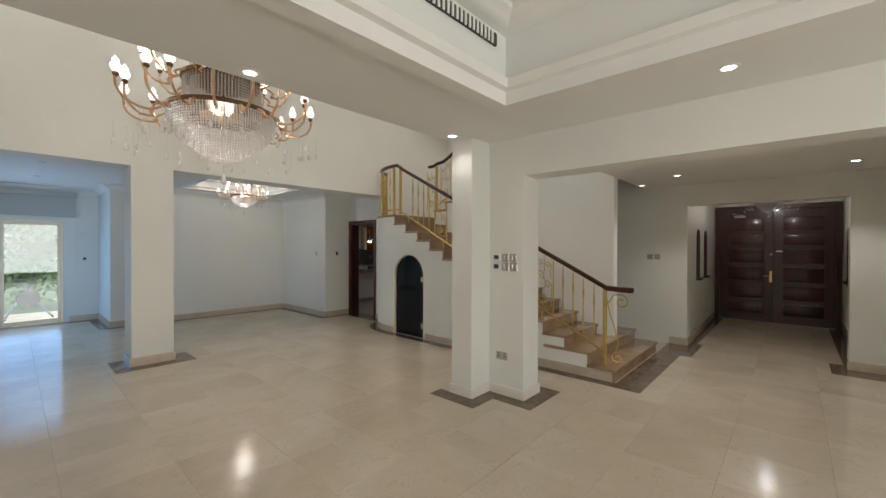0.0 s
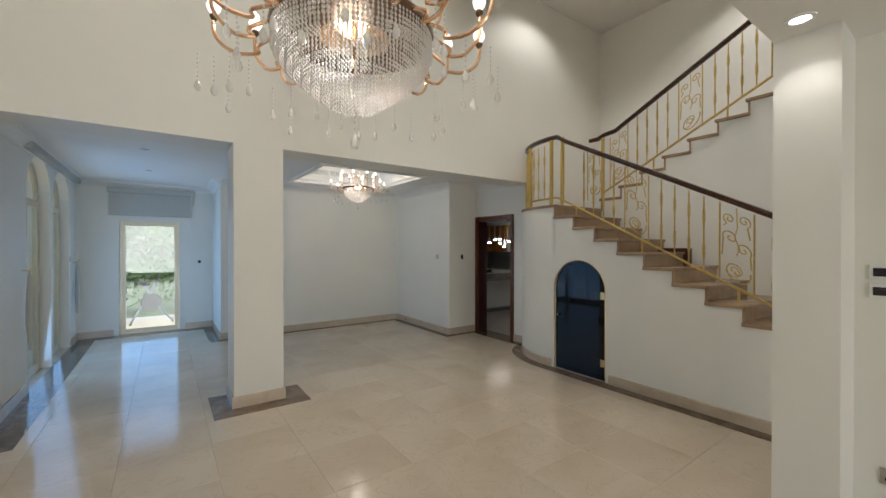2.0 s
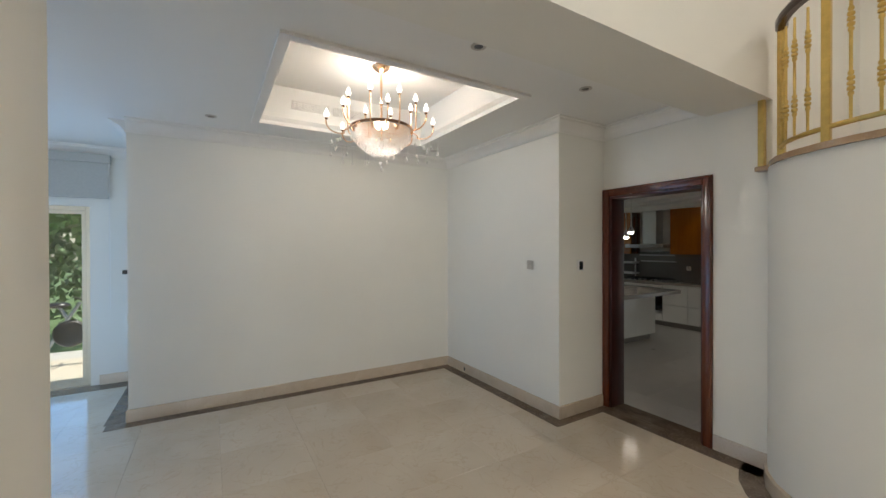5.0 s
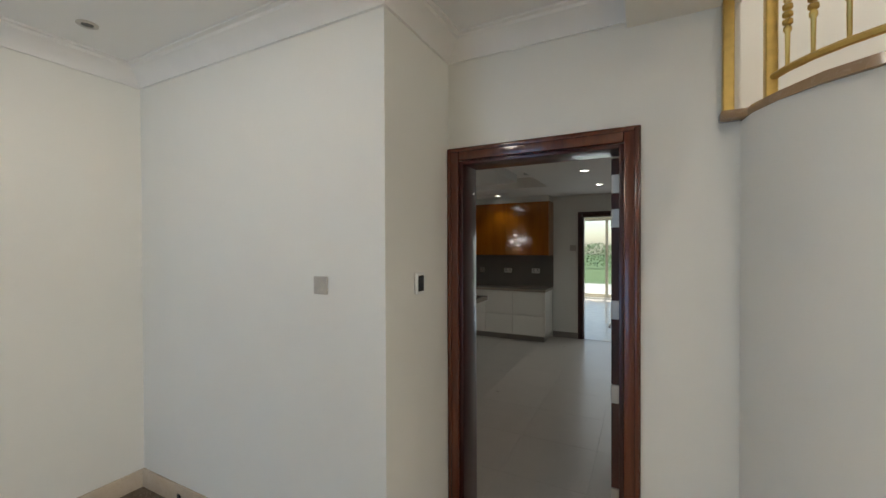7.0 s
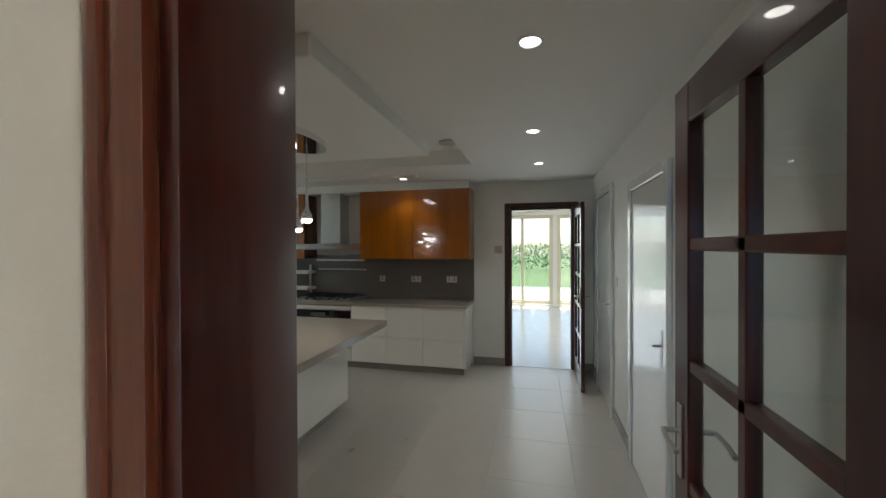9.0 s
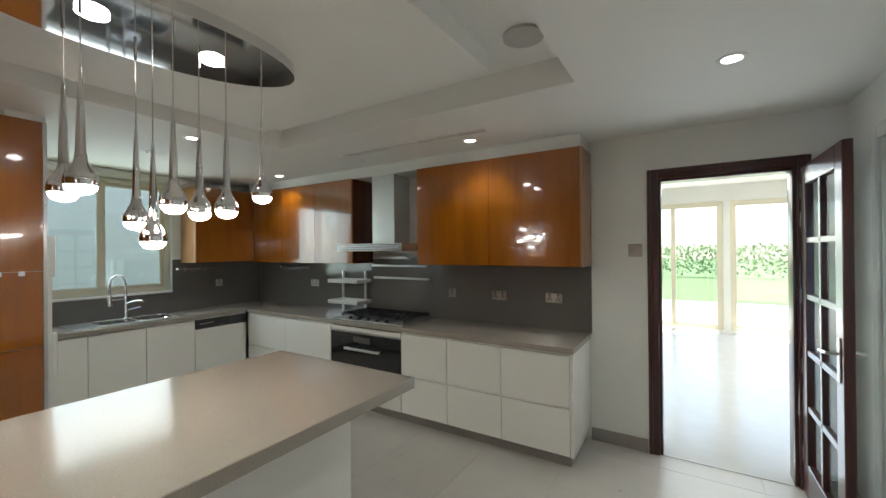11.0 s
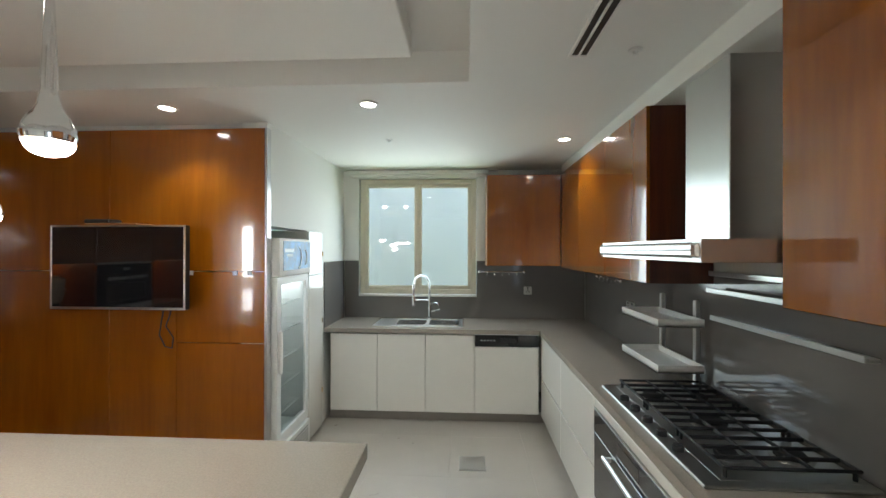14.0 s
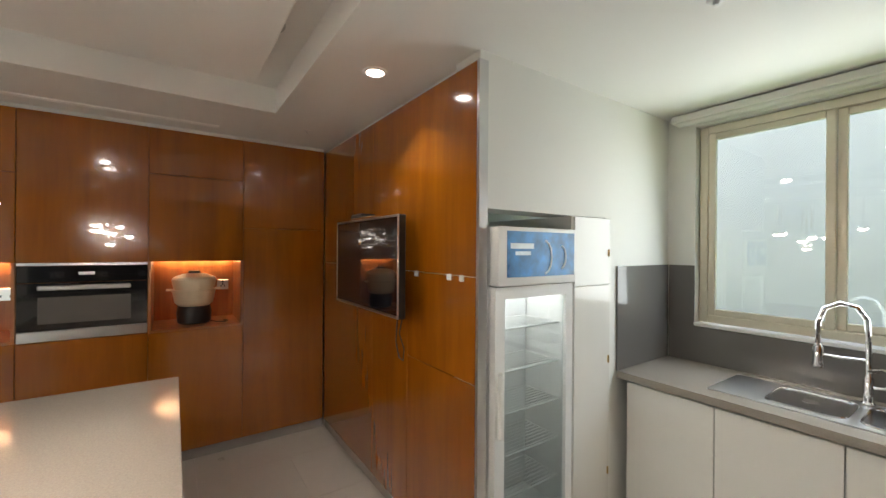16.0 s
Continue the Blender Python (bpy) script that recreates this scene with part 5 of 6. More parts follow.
# ---- ceiling fittings ----
def downlight(x, y, z, lit=True, r=0.05):
    t = thing("downlight", x, y, z, "round recessed ceiling downlight, lit" if lit else "small round recessed ceiling downlight, unlit", "downlight", "ceiling downlights")
    part("ring", lathe(N(), [(r - 0.008, z + 0.004), (r + 0.012, z + 0.004), (r + 0.012, z - 0.004), (r - 0.004, z - 0.007), (r - 0.010, z - 0.002)], (x, y, 0), 20), M_WHITEP if lit else M_NICKEL, t)
    part("lens", cyl(N(), (x, y, z - 0.003), (x, y, z + 0.003), r - 0.008, seg=20), M_LED if lit else M_GLOSSBLACK, t)


for x, y in ((1.05, 2.68), (3.05, 2.65), (3.05, 0.33)):
    downlight(x, y, LIV)
for x, y in ((6.25, 1.25), (6.5, -0.5), (6.9, 2.0 - 0.12)):
    downlight(x, y, ENT)
# the fitting at (6.75, 7.45) is unseen, added to go with its fill beam
for x, y in ((9.25, 7.40), (9.79, 9.08), (8.52, 10.86), (7.28, 10.86), (6.75, 7.45), (8.07, 7.45), (9.86, 11.66)):
    downlight(x, y, KIT)
for x, y in ((1.95, 9.35), (4.30, 9.45), (4.35, 7.25), (2.2, 7.2), (3.3, 7.15), (0.3, 8.0), (0.3, 9.6)):
    downlight(x, y, DIN, False, 0.035)


def grille(x0, x1, y0, y1, z, along, label, slats):
    t = thing("air_vent", (x0 + x1) / 2, (y0 + y1) / 2, z, label, "vent")
    # black sheet paints the dark of the duct behind the slats
    part("backing", box(N(), x0 + 0.004, x1 - 0.004, y0 + 0.004, y1 - 0.004, z - 0.002, z + 0.002), M_BLACK, t)
    part("frame", sweep(N(), ((x0, y0), (x0, y1), (x1, y1), (x1, y0)), ((0, z - 0.009), (0.012, z - 0.009), (0.012, z + 0.002), (0, z + 0.002)), closed=True), M_CROWN, t)
    for k in range(1, slats):
        f = k / slats
        if along == 'y':
            x = x0 + (x1 - x0) * f
            part("slat", box(N(), x - 0.004, x + 0.004, y0 + 0.01, y1 - 0.01, z - 0.009, z - 0.002), M_CROWN, t)
        else:
            y = y0 + (y1 - y0) * f
            part("slat", box(N(), x0 + 0.01, x1 - 0.01, y - 0.004, y + 0.004, z - 0.009, z - 0.002), M_CROWN, t)


grille(9.545, 9.635, 8.83, 10.34, KIT, 'y', "long white linear ceiling air vent", 2)
grille(5.78, 5.83, 8.7, 10.3, KIT, 'y', "long white linear ceiling air vent", 3)
grille(5.0, 5.12, 0.35, 1.0, ENT, 'y', "small ceiling air vent", 5)


def wall_grille(x0, x1, z0, z1, y, label):
    t = thing("air_vent", (x0 + x1) / 2, y, z0, label, "vent")
    # the hollow behind this grille is a black sheet, its dark painted
    part("backing", box(N(), x0, x1, y - 0.004, y, z0, z1), M_BLACK, t)
    for k in range(9):
        z = z0 + (z1 - z0) * k / 8
        part("slat", box(N(), x0, x1, y - 0.014, y - 0.004, z - 0.003, z + 0.003), M_CROWN, t)
    n = 12
    for k in range(n + 1):
        x = x0 + (x1 - x0) * k / n
        part("slat", box(N(), x - 0.003, x + 0.003, y - 0.013, y - 0.004, z0, z1), M_CROWN, t)


for k in range(3):
    wall_grille(2.62 + 0.40 * k, 2.98 + 0.40 * k, DIN + 0.16, DIN + 0.24, DY1 - 0.0, "white slotted air vent in the ceiling tray")
tg = thing("air_vent", 1.6, TY, LIV + 0.2, "long white slotted air vent in the ceiling tray", "vent")
# black sheet in place of a hollow, giving the painted dark between slats
part("backing", box(N(), -0.3, 2.45, TY - 0.022, TY - 0.002, LIV + 0.37, LIV + 0.46), M_BLACK, tg)
for k in range(60):
    x = -0.28 + 2.7 * k / 60
    part("slat", box(N(), x, x + 0.02, TY - 0.030, TY - 0.022, LIV + 0.37, LIV + 0.46), M_CROWN, tg)
sp = thing("ceiling_speaker", 7.15, 10.35, KIT + 0.15, "round grey ceiling speaker in the tray", "speaker")
part("grille", cyl(N(), (7.15, 10.36, KIT + 0.145), (7.15, 10.36, KIT + 0.162), 0.10, seg=28), M_BLIND, sp)
sp2 = thing("ceiling_speaker", 8.97, 8.26, KIT + 0.15, "round grey ceiling speaker in the tray", "speaker")
part("grille", cyl(N(), (8.80, 8.26, KIT + 0.145), (8.80, 8.26, KIT + 0.162), 0.10, seg=28), M_BLIND, sp2)
for x, y in ((9.82, 10.30), (6.08, 10.86), (8.5, 11.6)):
    single("sprinkler_head", lathe(N(), [(0.03, KIT + 0.001), (0.03, KIT - 0.004), (0.012, KIT - 0.008), (0.008, KIT - 0.02), (0.014, KIT - 0.022), (0.001, KIT - 0.024)], (x, y, 0), 14), M_WHITEP, "small white ceiling sprinkler head", "sprinkler")


# ---- kitchen units ----
TOP = 0.88
FX, FY = 9.81, 12.24      # unit fronts on the two runs


def unit(name, x0, x1, y0, y1, z0, z1, label, cat, body, fronts, face, gap=0.0025, group=""):
    """A cabinet: carcass and fronts; fronts are (a0, a1, z0, z1, material, name) on the face '-x', '+x' or '-y'."""
    t = thing(name, (x0 + x1) / 2, (y0 + y1) / 2, z0, label, cat, group)
    part("body", box(N(), x0, x1, y0, y1, z0, z1), body, t)
    for a0, a1, za, zb, m, nm in fronts:
        a0, a1, za, zb = a0 + gap, a1 - gap, za + gap, zb - gap
        if face == '-x':
            bm = box(N(), x0 - 0.02, x0 - 0.001, a0, a1, za, zb, 0.0025)
        elif face == '+x':
            bm = box(N(), x1 + 0.001, x1 + 0.02, a0, a1, za, zb, 0.0025)
        else:
            bm = box(N(), a0, a1, y0 - 0.02, y0 - 0.001, za, zb, 0.0025)
        part(nm, bm, m, t)
    return t


# dark grey of oven parts; also paints the shade of grooves and slots
M_SHADOW = mat("dark_part_and_recess_shade", (0.10, 0.09, 0.08), 0.6, var=0.05)
KB = 0.10
for y0, y1 in ((8.30, 8.83), (8.83, 9.325), (9.325, 9.815), (10.74, 11.47), (11.47, 12.20)):
    unit("base_cabinet", FX, EX - 0.002, y0, y1, KB, 0.85, "white gloss drawer unit under the worktop", "cabinet", M_LACQ, [(y0, y1, KB, 0.437, M_LACQ, "drawer"), (y0, y1, 0.447, 0.825, M_LACQ, "drawer")], '-x', group="white base units")
single("end_panel", box(N(), FX - 0.02, EX - 0.002, 8.275, 8.2985, KB, 0.85, 0.002), M_LACQ, "white gloss end panel of the base units", "panel")
single("kickboard", box(N(), FX + 0.05, EX - 0.002, 8.31, WY - 0.005, 0, KB - 0.002), M_SPLASHP, "grey plinth under the base units", "plinth")
single("kickboard", box(N(), 7.79, FX + 0.045, FY + 0.05, WY - 0.005, 0, KB - 0.002), M_SPLASHP, "grey plinth under the sink units", "plinth")
for x0, x1 in ((7.82, 8.27), (8.27, 8.725), (8.725, 9.18)):
    unit("base_cabinet", x0, x1, FY, WY - 0.002, KB, 0.70, "white gloss sink unit door under the worktop", "cabinet", M_LACQ, [(x0, x1, KB, 0.83, M_LACQ, "door")], '-y', group="white base units")
dw = unit("dishwasher", 9.18, 9.78, FY, WY - 0.002, KB, 0.85, "built-in dishwasher with black control panel and white front", "dishwasher", M_LACQ, [(9.185, 9.775, KB, 0.72, M_LACQ, "door"), (9.185, 9.775, 0.72, 0.845, M_GLOSSBLACK, "control_panel")], '-y')
part("trim_strip", box(N(), 9.188, 9.77, FY - 0.024, FY - 0.02, 0.832, 0.845), M_STEEL, dw)
part("display", box(N(), 9.42, 9.57, FY - 0.0225, FY - 0.0195, 0.76, 0.80), M_BLACK, dw)
for k in range(5):
    part("button", box(N(), 9.24 + 0.03 * k, 9.255 + 0.03 * k, FY - 0.0235, FY - 0.0195, 0.775, 0.785), M_STEEL, dw)

# oven under the hob
ov = thing("built_in_oven", FX, 10.28, 0.35, "built-in black glass oven with a steel handle", "oven")
part("body", box(N(), FX, FX + 0.5, 9.818, 10.737, 0.12, 0.85), M_SHADOW, ov)
part("door", box(N(), FX - 0.022, FX - 0.001, 9.826, 10.729, 0.30, 0.645, 0.003), M_GLOSSBLACK, ov)
part("control_panel", box(N(), FX - 0.022, FX - 0.001, 9.826, 10.729, 0.647, 0.765, 0.003), M_GLOSSBLACK, ov)
part("display", box(N(), FX - 0.024, FX - 0.0215, 10.19, 10.41, 0.68, 0.735), M_SHADOW, ov)
part("trim_strip", box(N(), FX - 0.024, FX - 0.001, 9.824, 10.731, 0.767, 0.777), M_STEEL, ov)
part("lower_trim", box(N(), FX - 0.024, FX - 0.001, 9.826, 10.729, 0.265, 0.299, 0.002), M_STEEL, ov)
part("drawer", box(N(), FX - 0.020, FX - 0.001, 9.824, 10.731, KB, 0.262, 0.002), M_LACQ, ov)
hb = part("handle", box(N(), FX - 0.062, FX - 0.045, 10.05, 10.51, 0.605, 0.63, 0.006), M_STEEL, ov)
for y in (10.07, 10.49):
    part("handle_post", box(N(), FX - 0.047, FX - 0.02, y - 0.008, y + 0.008, 0.608, 0.626), M_STEEL, hb)

part("filler", box(N(), FX - 0.020, FX - 0.001, 9.824, 10.731, 0.78, 0.825, 0.002), M_LACQ, ov)

# worktops
b = prism(N(), ((9.78, 8.27), (EX - 0.001, 8.27), (EX - 0.001, WY - 0.001), (7.765, WY - 0.001), (7.765, 12.205), (9.78, 12.205)), TOP - 0.04, TOP)
single("worktop", b, M_QUARTZ, "taupe quartz worktop running round the corner", "worktop")
b = slab(N(), 'x', EX - 0.012, EX - 0.001, 8.26, WY - 0.013, TOP + 0.001, 1.50)
structure("splashback", b, M_SPLASH, "grey glass splashback behind the hob", "splashback")
b = slab(N(), 'y', WY - 0.012, WY - 0.001, 7.775, EX - 0.013, TOP + 0.001, 1.50, ((7.93, 9.22, 1.11, 1.6),))
structure("splashback_window", b, M_SPLASH, "grey glass splashback round the window", "splashback")
structure("splashback_side", box(N(), 7.762, 7.772, 12.205, WY - 0.013, TOP + 0.001, 1.50), M_SPLASH, "grey glass splashback beside the sink", "splashback")

# wall units
for y0, y1, n in ((8.275, 9.795, 2), (10.66, 12.46, 3)):
    for k in range(n):
        a, c = y0 + (y1 - y0) * k / n, y0 + (y1 - y0) * (k + 1) / n
        unit("wall_cabinet", 10.05, EX - 0.013, a, c, 1.447, 2.37, "glossy walnut veneer wall cabinet without handles", "cabinet", M_VENEERD, [(a, c, 1.447, 2.37, M_VENEER, "door")], '-x', 0.001, "walnut wall units")
single("end_panel", box(N(), 10.03, EX - 0.013, 8.258, 8.2745, 1.445, 2.372, 0.001), M_VENEERX, "light veneer end panel of the wall units", "panel")
unit("wall_cabinet", 9.31, 10.028, 12.47, WY - 0.013, 1.462, 2.36, "glossy dark walnut wall cabinet beside the window", "cabinet", M_VENEERX, [(9.31, 10.025, 1.462, 2.36, M_VENEER, "door")], '-y', 0.001, "walnut wall units")
single("filler_strip", box(N(), 10.07, EX - 0.002, 8.28, 12.6, 2.373, KIT - 0.001), M_KWALL, "white filler between cabinets and ceiling", "filler")

# cooker hood
hd = thing("cooker_hood", 10.0, 10.05, 1.58, "brushed steel chimney cooker hood with a flat canopy", "cooker hood")
part("chimney", box(N(), 10.10, EX - 0.013, 10.13, 10.43, 1.66, 2.44, 0.003), M_STEEL, hd)
b = prism(N(), ((9.785, 9.805), (EX - 0.013, 9.805), (EX - 0.013, 10.65), (9.785, 10.65)), 1.585, 1.655)
bmesh.ops.bevel(b, geom=[e for e in b.edges if all(v.co.x < 9.8 for v in e.verts)], offset=0.02, segments=3, affect='EDGES')
part("canopy", b, M_STEEL, hd)
# grooves are raised dark strips, their shade put into the colour
for z in (1.598, 1.62, 1.642):
    part("groove", box(N(), 9.7835, 9.788, 9.825, 10.63, z - 0.002, z + 0.002), M_SHADOW, hd)
part("filter", box(N(), 9.85, 10.3, 9.88, 10.58, 1.580, 1.586), M_NICKEL, hd)

# steel strips on the splashback
for z, y0, y1 in ((1.50, 10.13, 10.62), (1.415, 9.875, 10.64), (1.28, 9.85, 10.61)):
    sh = thing("rail_shelf", EX - 0.05, 9.9, z, "slim aluminium wall ledge on the splashback", "shelf", "splashback ledges")
    part("ledge", box(N(), EX - 0.06, EX - 0.012, y0, y1, z - 0.008, z + 0.006, 0.003), M_STEEL, sh)
    part("lip", box(N(), EX - 0.064, EX - 0.058, y0, y1, z - 0.008, z + 0.016, 0.002), M_STEEL, sh)
rk = thing("shelf_rack", EX - 0.1, 10.9, TOP, "steel stand with two white tray shelves", "rack")
for y in (10.75, 11.11):
    part("post", box(N(), EX - 0.06, EX - 0.035, y - 0.014, y + 0.014, TOP, 1.35, 0.003), M_STEEL, rk)
for z in (0.99, 1.225):
    b = N()
    box(b, EX - 0.30, EX - 0.07, 10.64, 11.10, z, z + 0.008)
    for x0, x1, y0, y1 in ((EX - 0.30, EX - 0.292, 10.64, 11.10), (EX - 0.078, EX - 0.07, 10.64, 11.10), (EX - 0.292, EX - 0.078, 10.64, 10.648), (EX - 0.292, EX - 0.078, 11.092, 11.10)):
        box(b, x0, x1, y0, y1, z, z + 0.04)
    tray = part("tray", b, M_WHITEP, rk, "white tray shelf")
    for y in (10.75, 11.11):
        part("bracket", box(N(), EX - 0.075, EX - 0.055, y - 0.012, y + 0.012, z, z + 0.03), M_STEEL, tray)


def hook_rail(x0, y0, x1, y1, dx, dy, z):
    t = thing("hook_rail", (x0 + x1) / 2, (y0 + y1) / 2, z, "chrome utensil rail with hooks under the cabinets", "rail")
    part("bar", cyl(N(), (x0, y0, z), (x1, y1, z), 0.007, seg=8), M_CHROME, t)
    for f in (0, 1):
        x, y = x0 + (x1 - x0) * f, y0 + (y1 - y0) * f
        part("bracket", cyl(N(), (x, y, z), (x - dx, y - dy, z), 0.012, seg=8), M_CHROME, t)
        part("end_cap", ball(N(), (x, y, z), 0.019), M_CHROME, t)
    for k in range(5):
        f = (k + 1) / 6
        x, y = x0 + (x1 - x0) * f, y0 + (y1 - y0) * f
        part("hook", tube(N(), [(x, y, z + 0.01), (x + dx * 0.2, y + dy * 0.2, z - 0.01), (x + dx * 0.2, y + dy * 0.2, z - 0.035), (x + dx * 0.5, y + dy * 0.5, z - 0.04)], 0.003, 6), M_CHROME, t)


hook_rail(9.25, WY - 0.06, 9.72, WY - 0.06, 0, -0.048, 1.385)
hook_rail(EX - 0.06, 11.73, EX - 0.06, 12.28, -0.048, 0, 1.38)

# gas hob
hob = thing("gas_hob", 9.98, 10.05, TOP, "steel five-burner gas hob with black cast iron grates", "hob")
part("plate", box(N(), 9.74, 10.20, 9.63, 10.47, TOP, TOP + 0.012, 0.004), M_STEEL, hob)
part("well", box(N(), 9.80, 10.18, 9.66, 10.44, TOP + 0.0121, TOP + 0.014), M_STEEL, hob)
for x, y, r in ((9.90, 9.80, 0.035), (10.09, 9.80, 0.045), (9.99, 10.05, 0.06), (9.90, 10.30, 0.045), (10.09, 10.30, 0.035)):
    bn = part("burner", lathe(N(), [(r, TOP + 0.014), (r, TOP + 0.024), (r * 0.8, TOP + 0.026), (r * 0.8, TOP + 0.034), (r * 0.2, TOP + 0.036)], (x, y, 0), 18), M_IRON, hob)
    part("burner_ring", lathe(N(), [(r + 0.012, TOP + 0.014), (r + 0.012, TOP + 0.018), (r, TOP + 0.02)], (x, y, 0), 18), M_STEEL, bn)
for y0, y1 in ((9.665, 9.92), (9.925, 10.175), (10.18, 10.435)):
    gr = part("grate", tube(N(), [(9.815, y0, TOP + 0.05), (10.17, y0, TOP + 0.05), (10.17, y1, TOP + 0.05), (9.815, y1, TOP + 0.05), (9.815, y0, TOP + 0.05)], 0.006, 6), M_IRON, hob)
    for k in range(1, 4):
        y = y0 + (y1 - y0) * k / 4
        part("bar", box(N(), 9.815, 10.17, y - 0.004, y + 0.004, TOP + 0.042, TOP + 0.056, 0.002), M_IRON, gr)
    for k in (1, 2):
        x = 9.815 + 0.355 * k / 3
        part("bar", box(N(), x - 0.004, x + 0.004, y0, y1, TOP + 0.042, TOP + 0.055, 0.002), M_IRON, gr)
    for x in (9.82, 10.165):
        for y in (y0 + 0.01, y1 - 0.01):
            part("foot", cyl(N(), (x, y, TOP + 0.012), (x, y, TOP + 0.05), 0.006, seg=6), M_IRON, gr)
for k in range(5):
    y = 9.83 + 0.11 * k
    part("knob", lathe(N(), [(0.018, TOP + 0.012), (0.018, TOP + 0.03), (0.014, TOP + 0.034)], (9.772, y, 0), 14), M_IRON, hob)
hob.location.x += 0.125
hob.location.y += 0.235
hob.scale = (1.15, 1.08, 1)

# sink and tap
sk = thing("kitchen_sink", 8.65, 12.4, TOP, "double bowl stainless steel sink with a drainer", "sink")
part("deck", box(N(), 8.18, 9.05, 12.22, 12.62, TOP, TOP + 0.006, 0.003), M_STEEL, sk)
# bowls are flat patches; the shade of their depth is in the darker steel
for x0, x1 in ((8.40, 8.68), (8.72, 9.01)):
    b = N()
    r = 0.05
    ring = []
    for cx, cy, a0 in ((x1 - r, 12.56 - r, 0), (x0 + r, 12.56 - r, 90), (x0 + r, 12.26 + r, 180), (x1 - r, 12.26 + r, 270)):
        ring += [(cx + r * math.cos(radians(a0 + 22.5 * k)), cy + r * math.sin(radians(a0 + 22.5 * k))) for k in range(5)]
    prism(b, ring, TOP + 0.0062, TOP + 0.0075)
    rim = part("bowl", b, mat("bowl_shade_steel", (0.30, 0.30, 0.30), 0.2, 1.0, var=0.1, scale=8) if x0 < 8.5 else bpy.data.materials["bowl_shade_steel"], sk)
    part("bowl_rim", tube(N(), [(x, y, TOP + 0.008) for x, y in ring + ring[:1]], 0.005, 6), M_CHROME, rim)
    part("drain", lathe(N(), [(0.03, TOP + 0.0076), (0.03, TOP + 0.0095), (0.01, TOP + 0.009)], ((x0 + x1) / 2, 12.41, 0), 16), M_CHROME, rim)
tp = thing("kitchen_tap", 8.70, 12.60, TOP, "chrome spring neck kitchen tap", "tap")
part("body", lathe(N(), [(0.026, TOP + 0.006), (0.026, TOP + 0.012), (0.019, TOP + 0.02), (0.019, TOP + 0.13), (0.012, TOP + 0.14), (0.012, TOP + 0.30)], (8.70, 12.595, 0), 16), M_CHROME, tp)
neck = [(8.70, 12.595, TOP + 0.30), (8.695, 12.595, TOP + 0.40), (8.665, 12.58, TOP + 0.455), (8.61, 12.56, TOP + 0.47), (8.56, 12.54, TOP + 0.44), (8.54, 12.53, TOP + 0.37), (8.54, 12.53, TOP + 0.26)]
part("spring_neck", tube(N(), neck, 0.011, 8), M_CHROME, tp)
part("spray_head", lathe(N(), [(0.010, TOP + 0.27), (0.020, TOP + 0.25), (0.022, TOP + 0.18), (0.026, TOP + 0.165), (0.024, TOP + 0.155)], (8.54, 12.53, 0), 14), M_CHROME, tp)
part("lever", tube(N(), [(8.72, 12.59, TOP + 0.09), (8.76, 12.575, TOP + 0.10), (8.82, 12.56, TOP + 0.115)], 0.008, 8), M_CHROME, tp)
part("arm", tube(N(), [(8.70, 12.595, TOP + 0.21), (8.62, 12.56, TOP + 0.21), (8.545, 12.535, TOP + 0.215)], 0.007, 8), M_CHROME, tp)
part("spout", tube(N(), [(8.70, 12.595, TOP + 0.16), (8.76, 12.52, TOP + 0.19), (8.80, 12.46, TOP + 0.19), (8.805, 12.455, TOP + 0.17)], 0.01, 8), M_CHROME, tp)
sk.location.y += 0.10
tp.location.y += 0.10
sk.location.x += 0.02
tp.location.x += 0.02

# kitchen window
glazed("window_4", 'y', WY + 0.08, 7.935, 9.215, 1.135, 2.395, "cream aluminium sliding kitchen window", 2, 0.05)
structure("window_sill", box(N(), 7.932, 9.218, WY - 0.02, WY + 0.045, 1.112, 1.134, 0.004), M_CROWN, "white kitchen window sill", "sill")
rb = thing("blind_box", 8.6, WY, 2.36, "cream roller blind rolled up over the window", "blind")
part("headrail", box(N(), 7.82, 9.345, WY - 0.10, WY - 0.002, 2.425, 2.47, 0.006), M_KWALL, rb)
part("fabric", cyl(N(), (7.85, WY - 0.05, 2.425), (9.31, WY - 0.05, 2.425), 0.022, seg=16), M_KWALL, rb)

# island
isl = thing("kitchen_island", 7.68, 9.42, 0, "kitchen island with white gloss sides and taupe quartz top", "island")
part("body", box(N(), 6.56, 8.60, 9.27, 9.98, KB, TOP - 0.06, 0.002), M_LACQ, isl)
part("plinth", box(N(), 6.60, 8.55, 9.32, 9.93, 0, KB - 0.001), M_SPLASHP, isl)
part("top", box(N(), 6.48, 8.72, 8.88, 10.06, TOP - 0.06, TOP, 0.003), M_QUARTZ, isl)
part("back_panel", box(N(), 6.56, 8.60, 9.252, 9.269, KB + 0.003, TOP - 0.062, 0.002), M_LACQ, isl)
for k in range(4):
    part("front", box(N(), 6.562 + 0.51 * k, 7.068 + 0.51 * k, 9.981, 9.998, KB + 0.003, TOP - 0.065, 0.002), M_LACQ, isl)

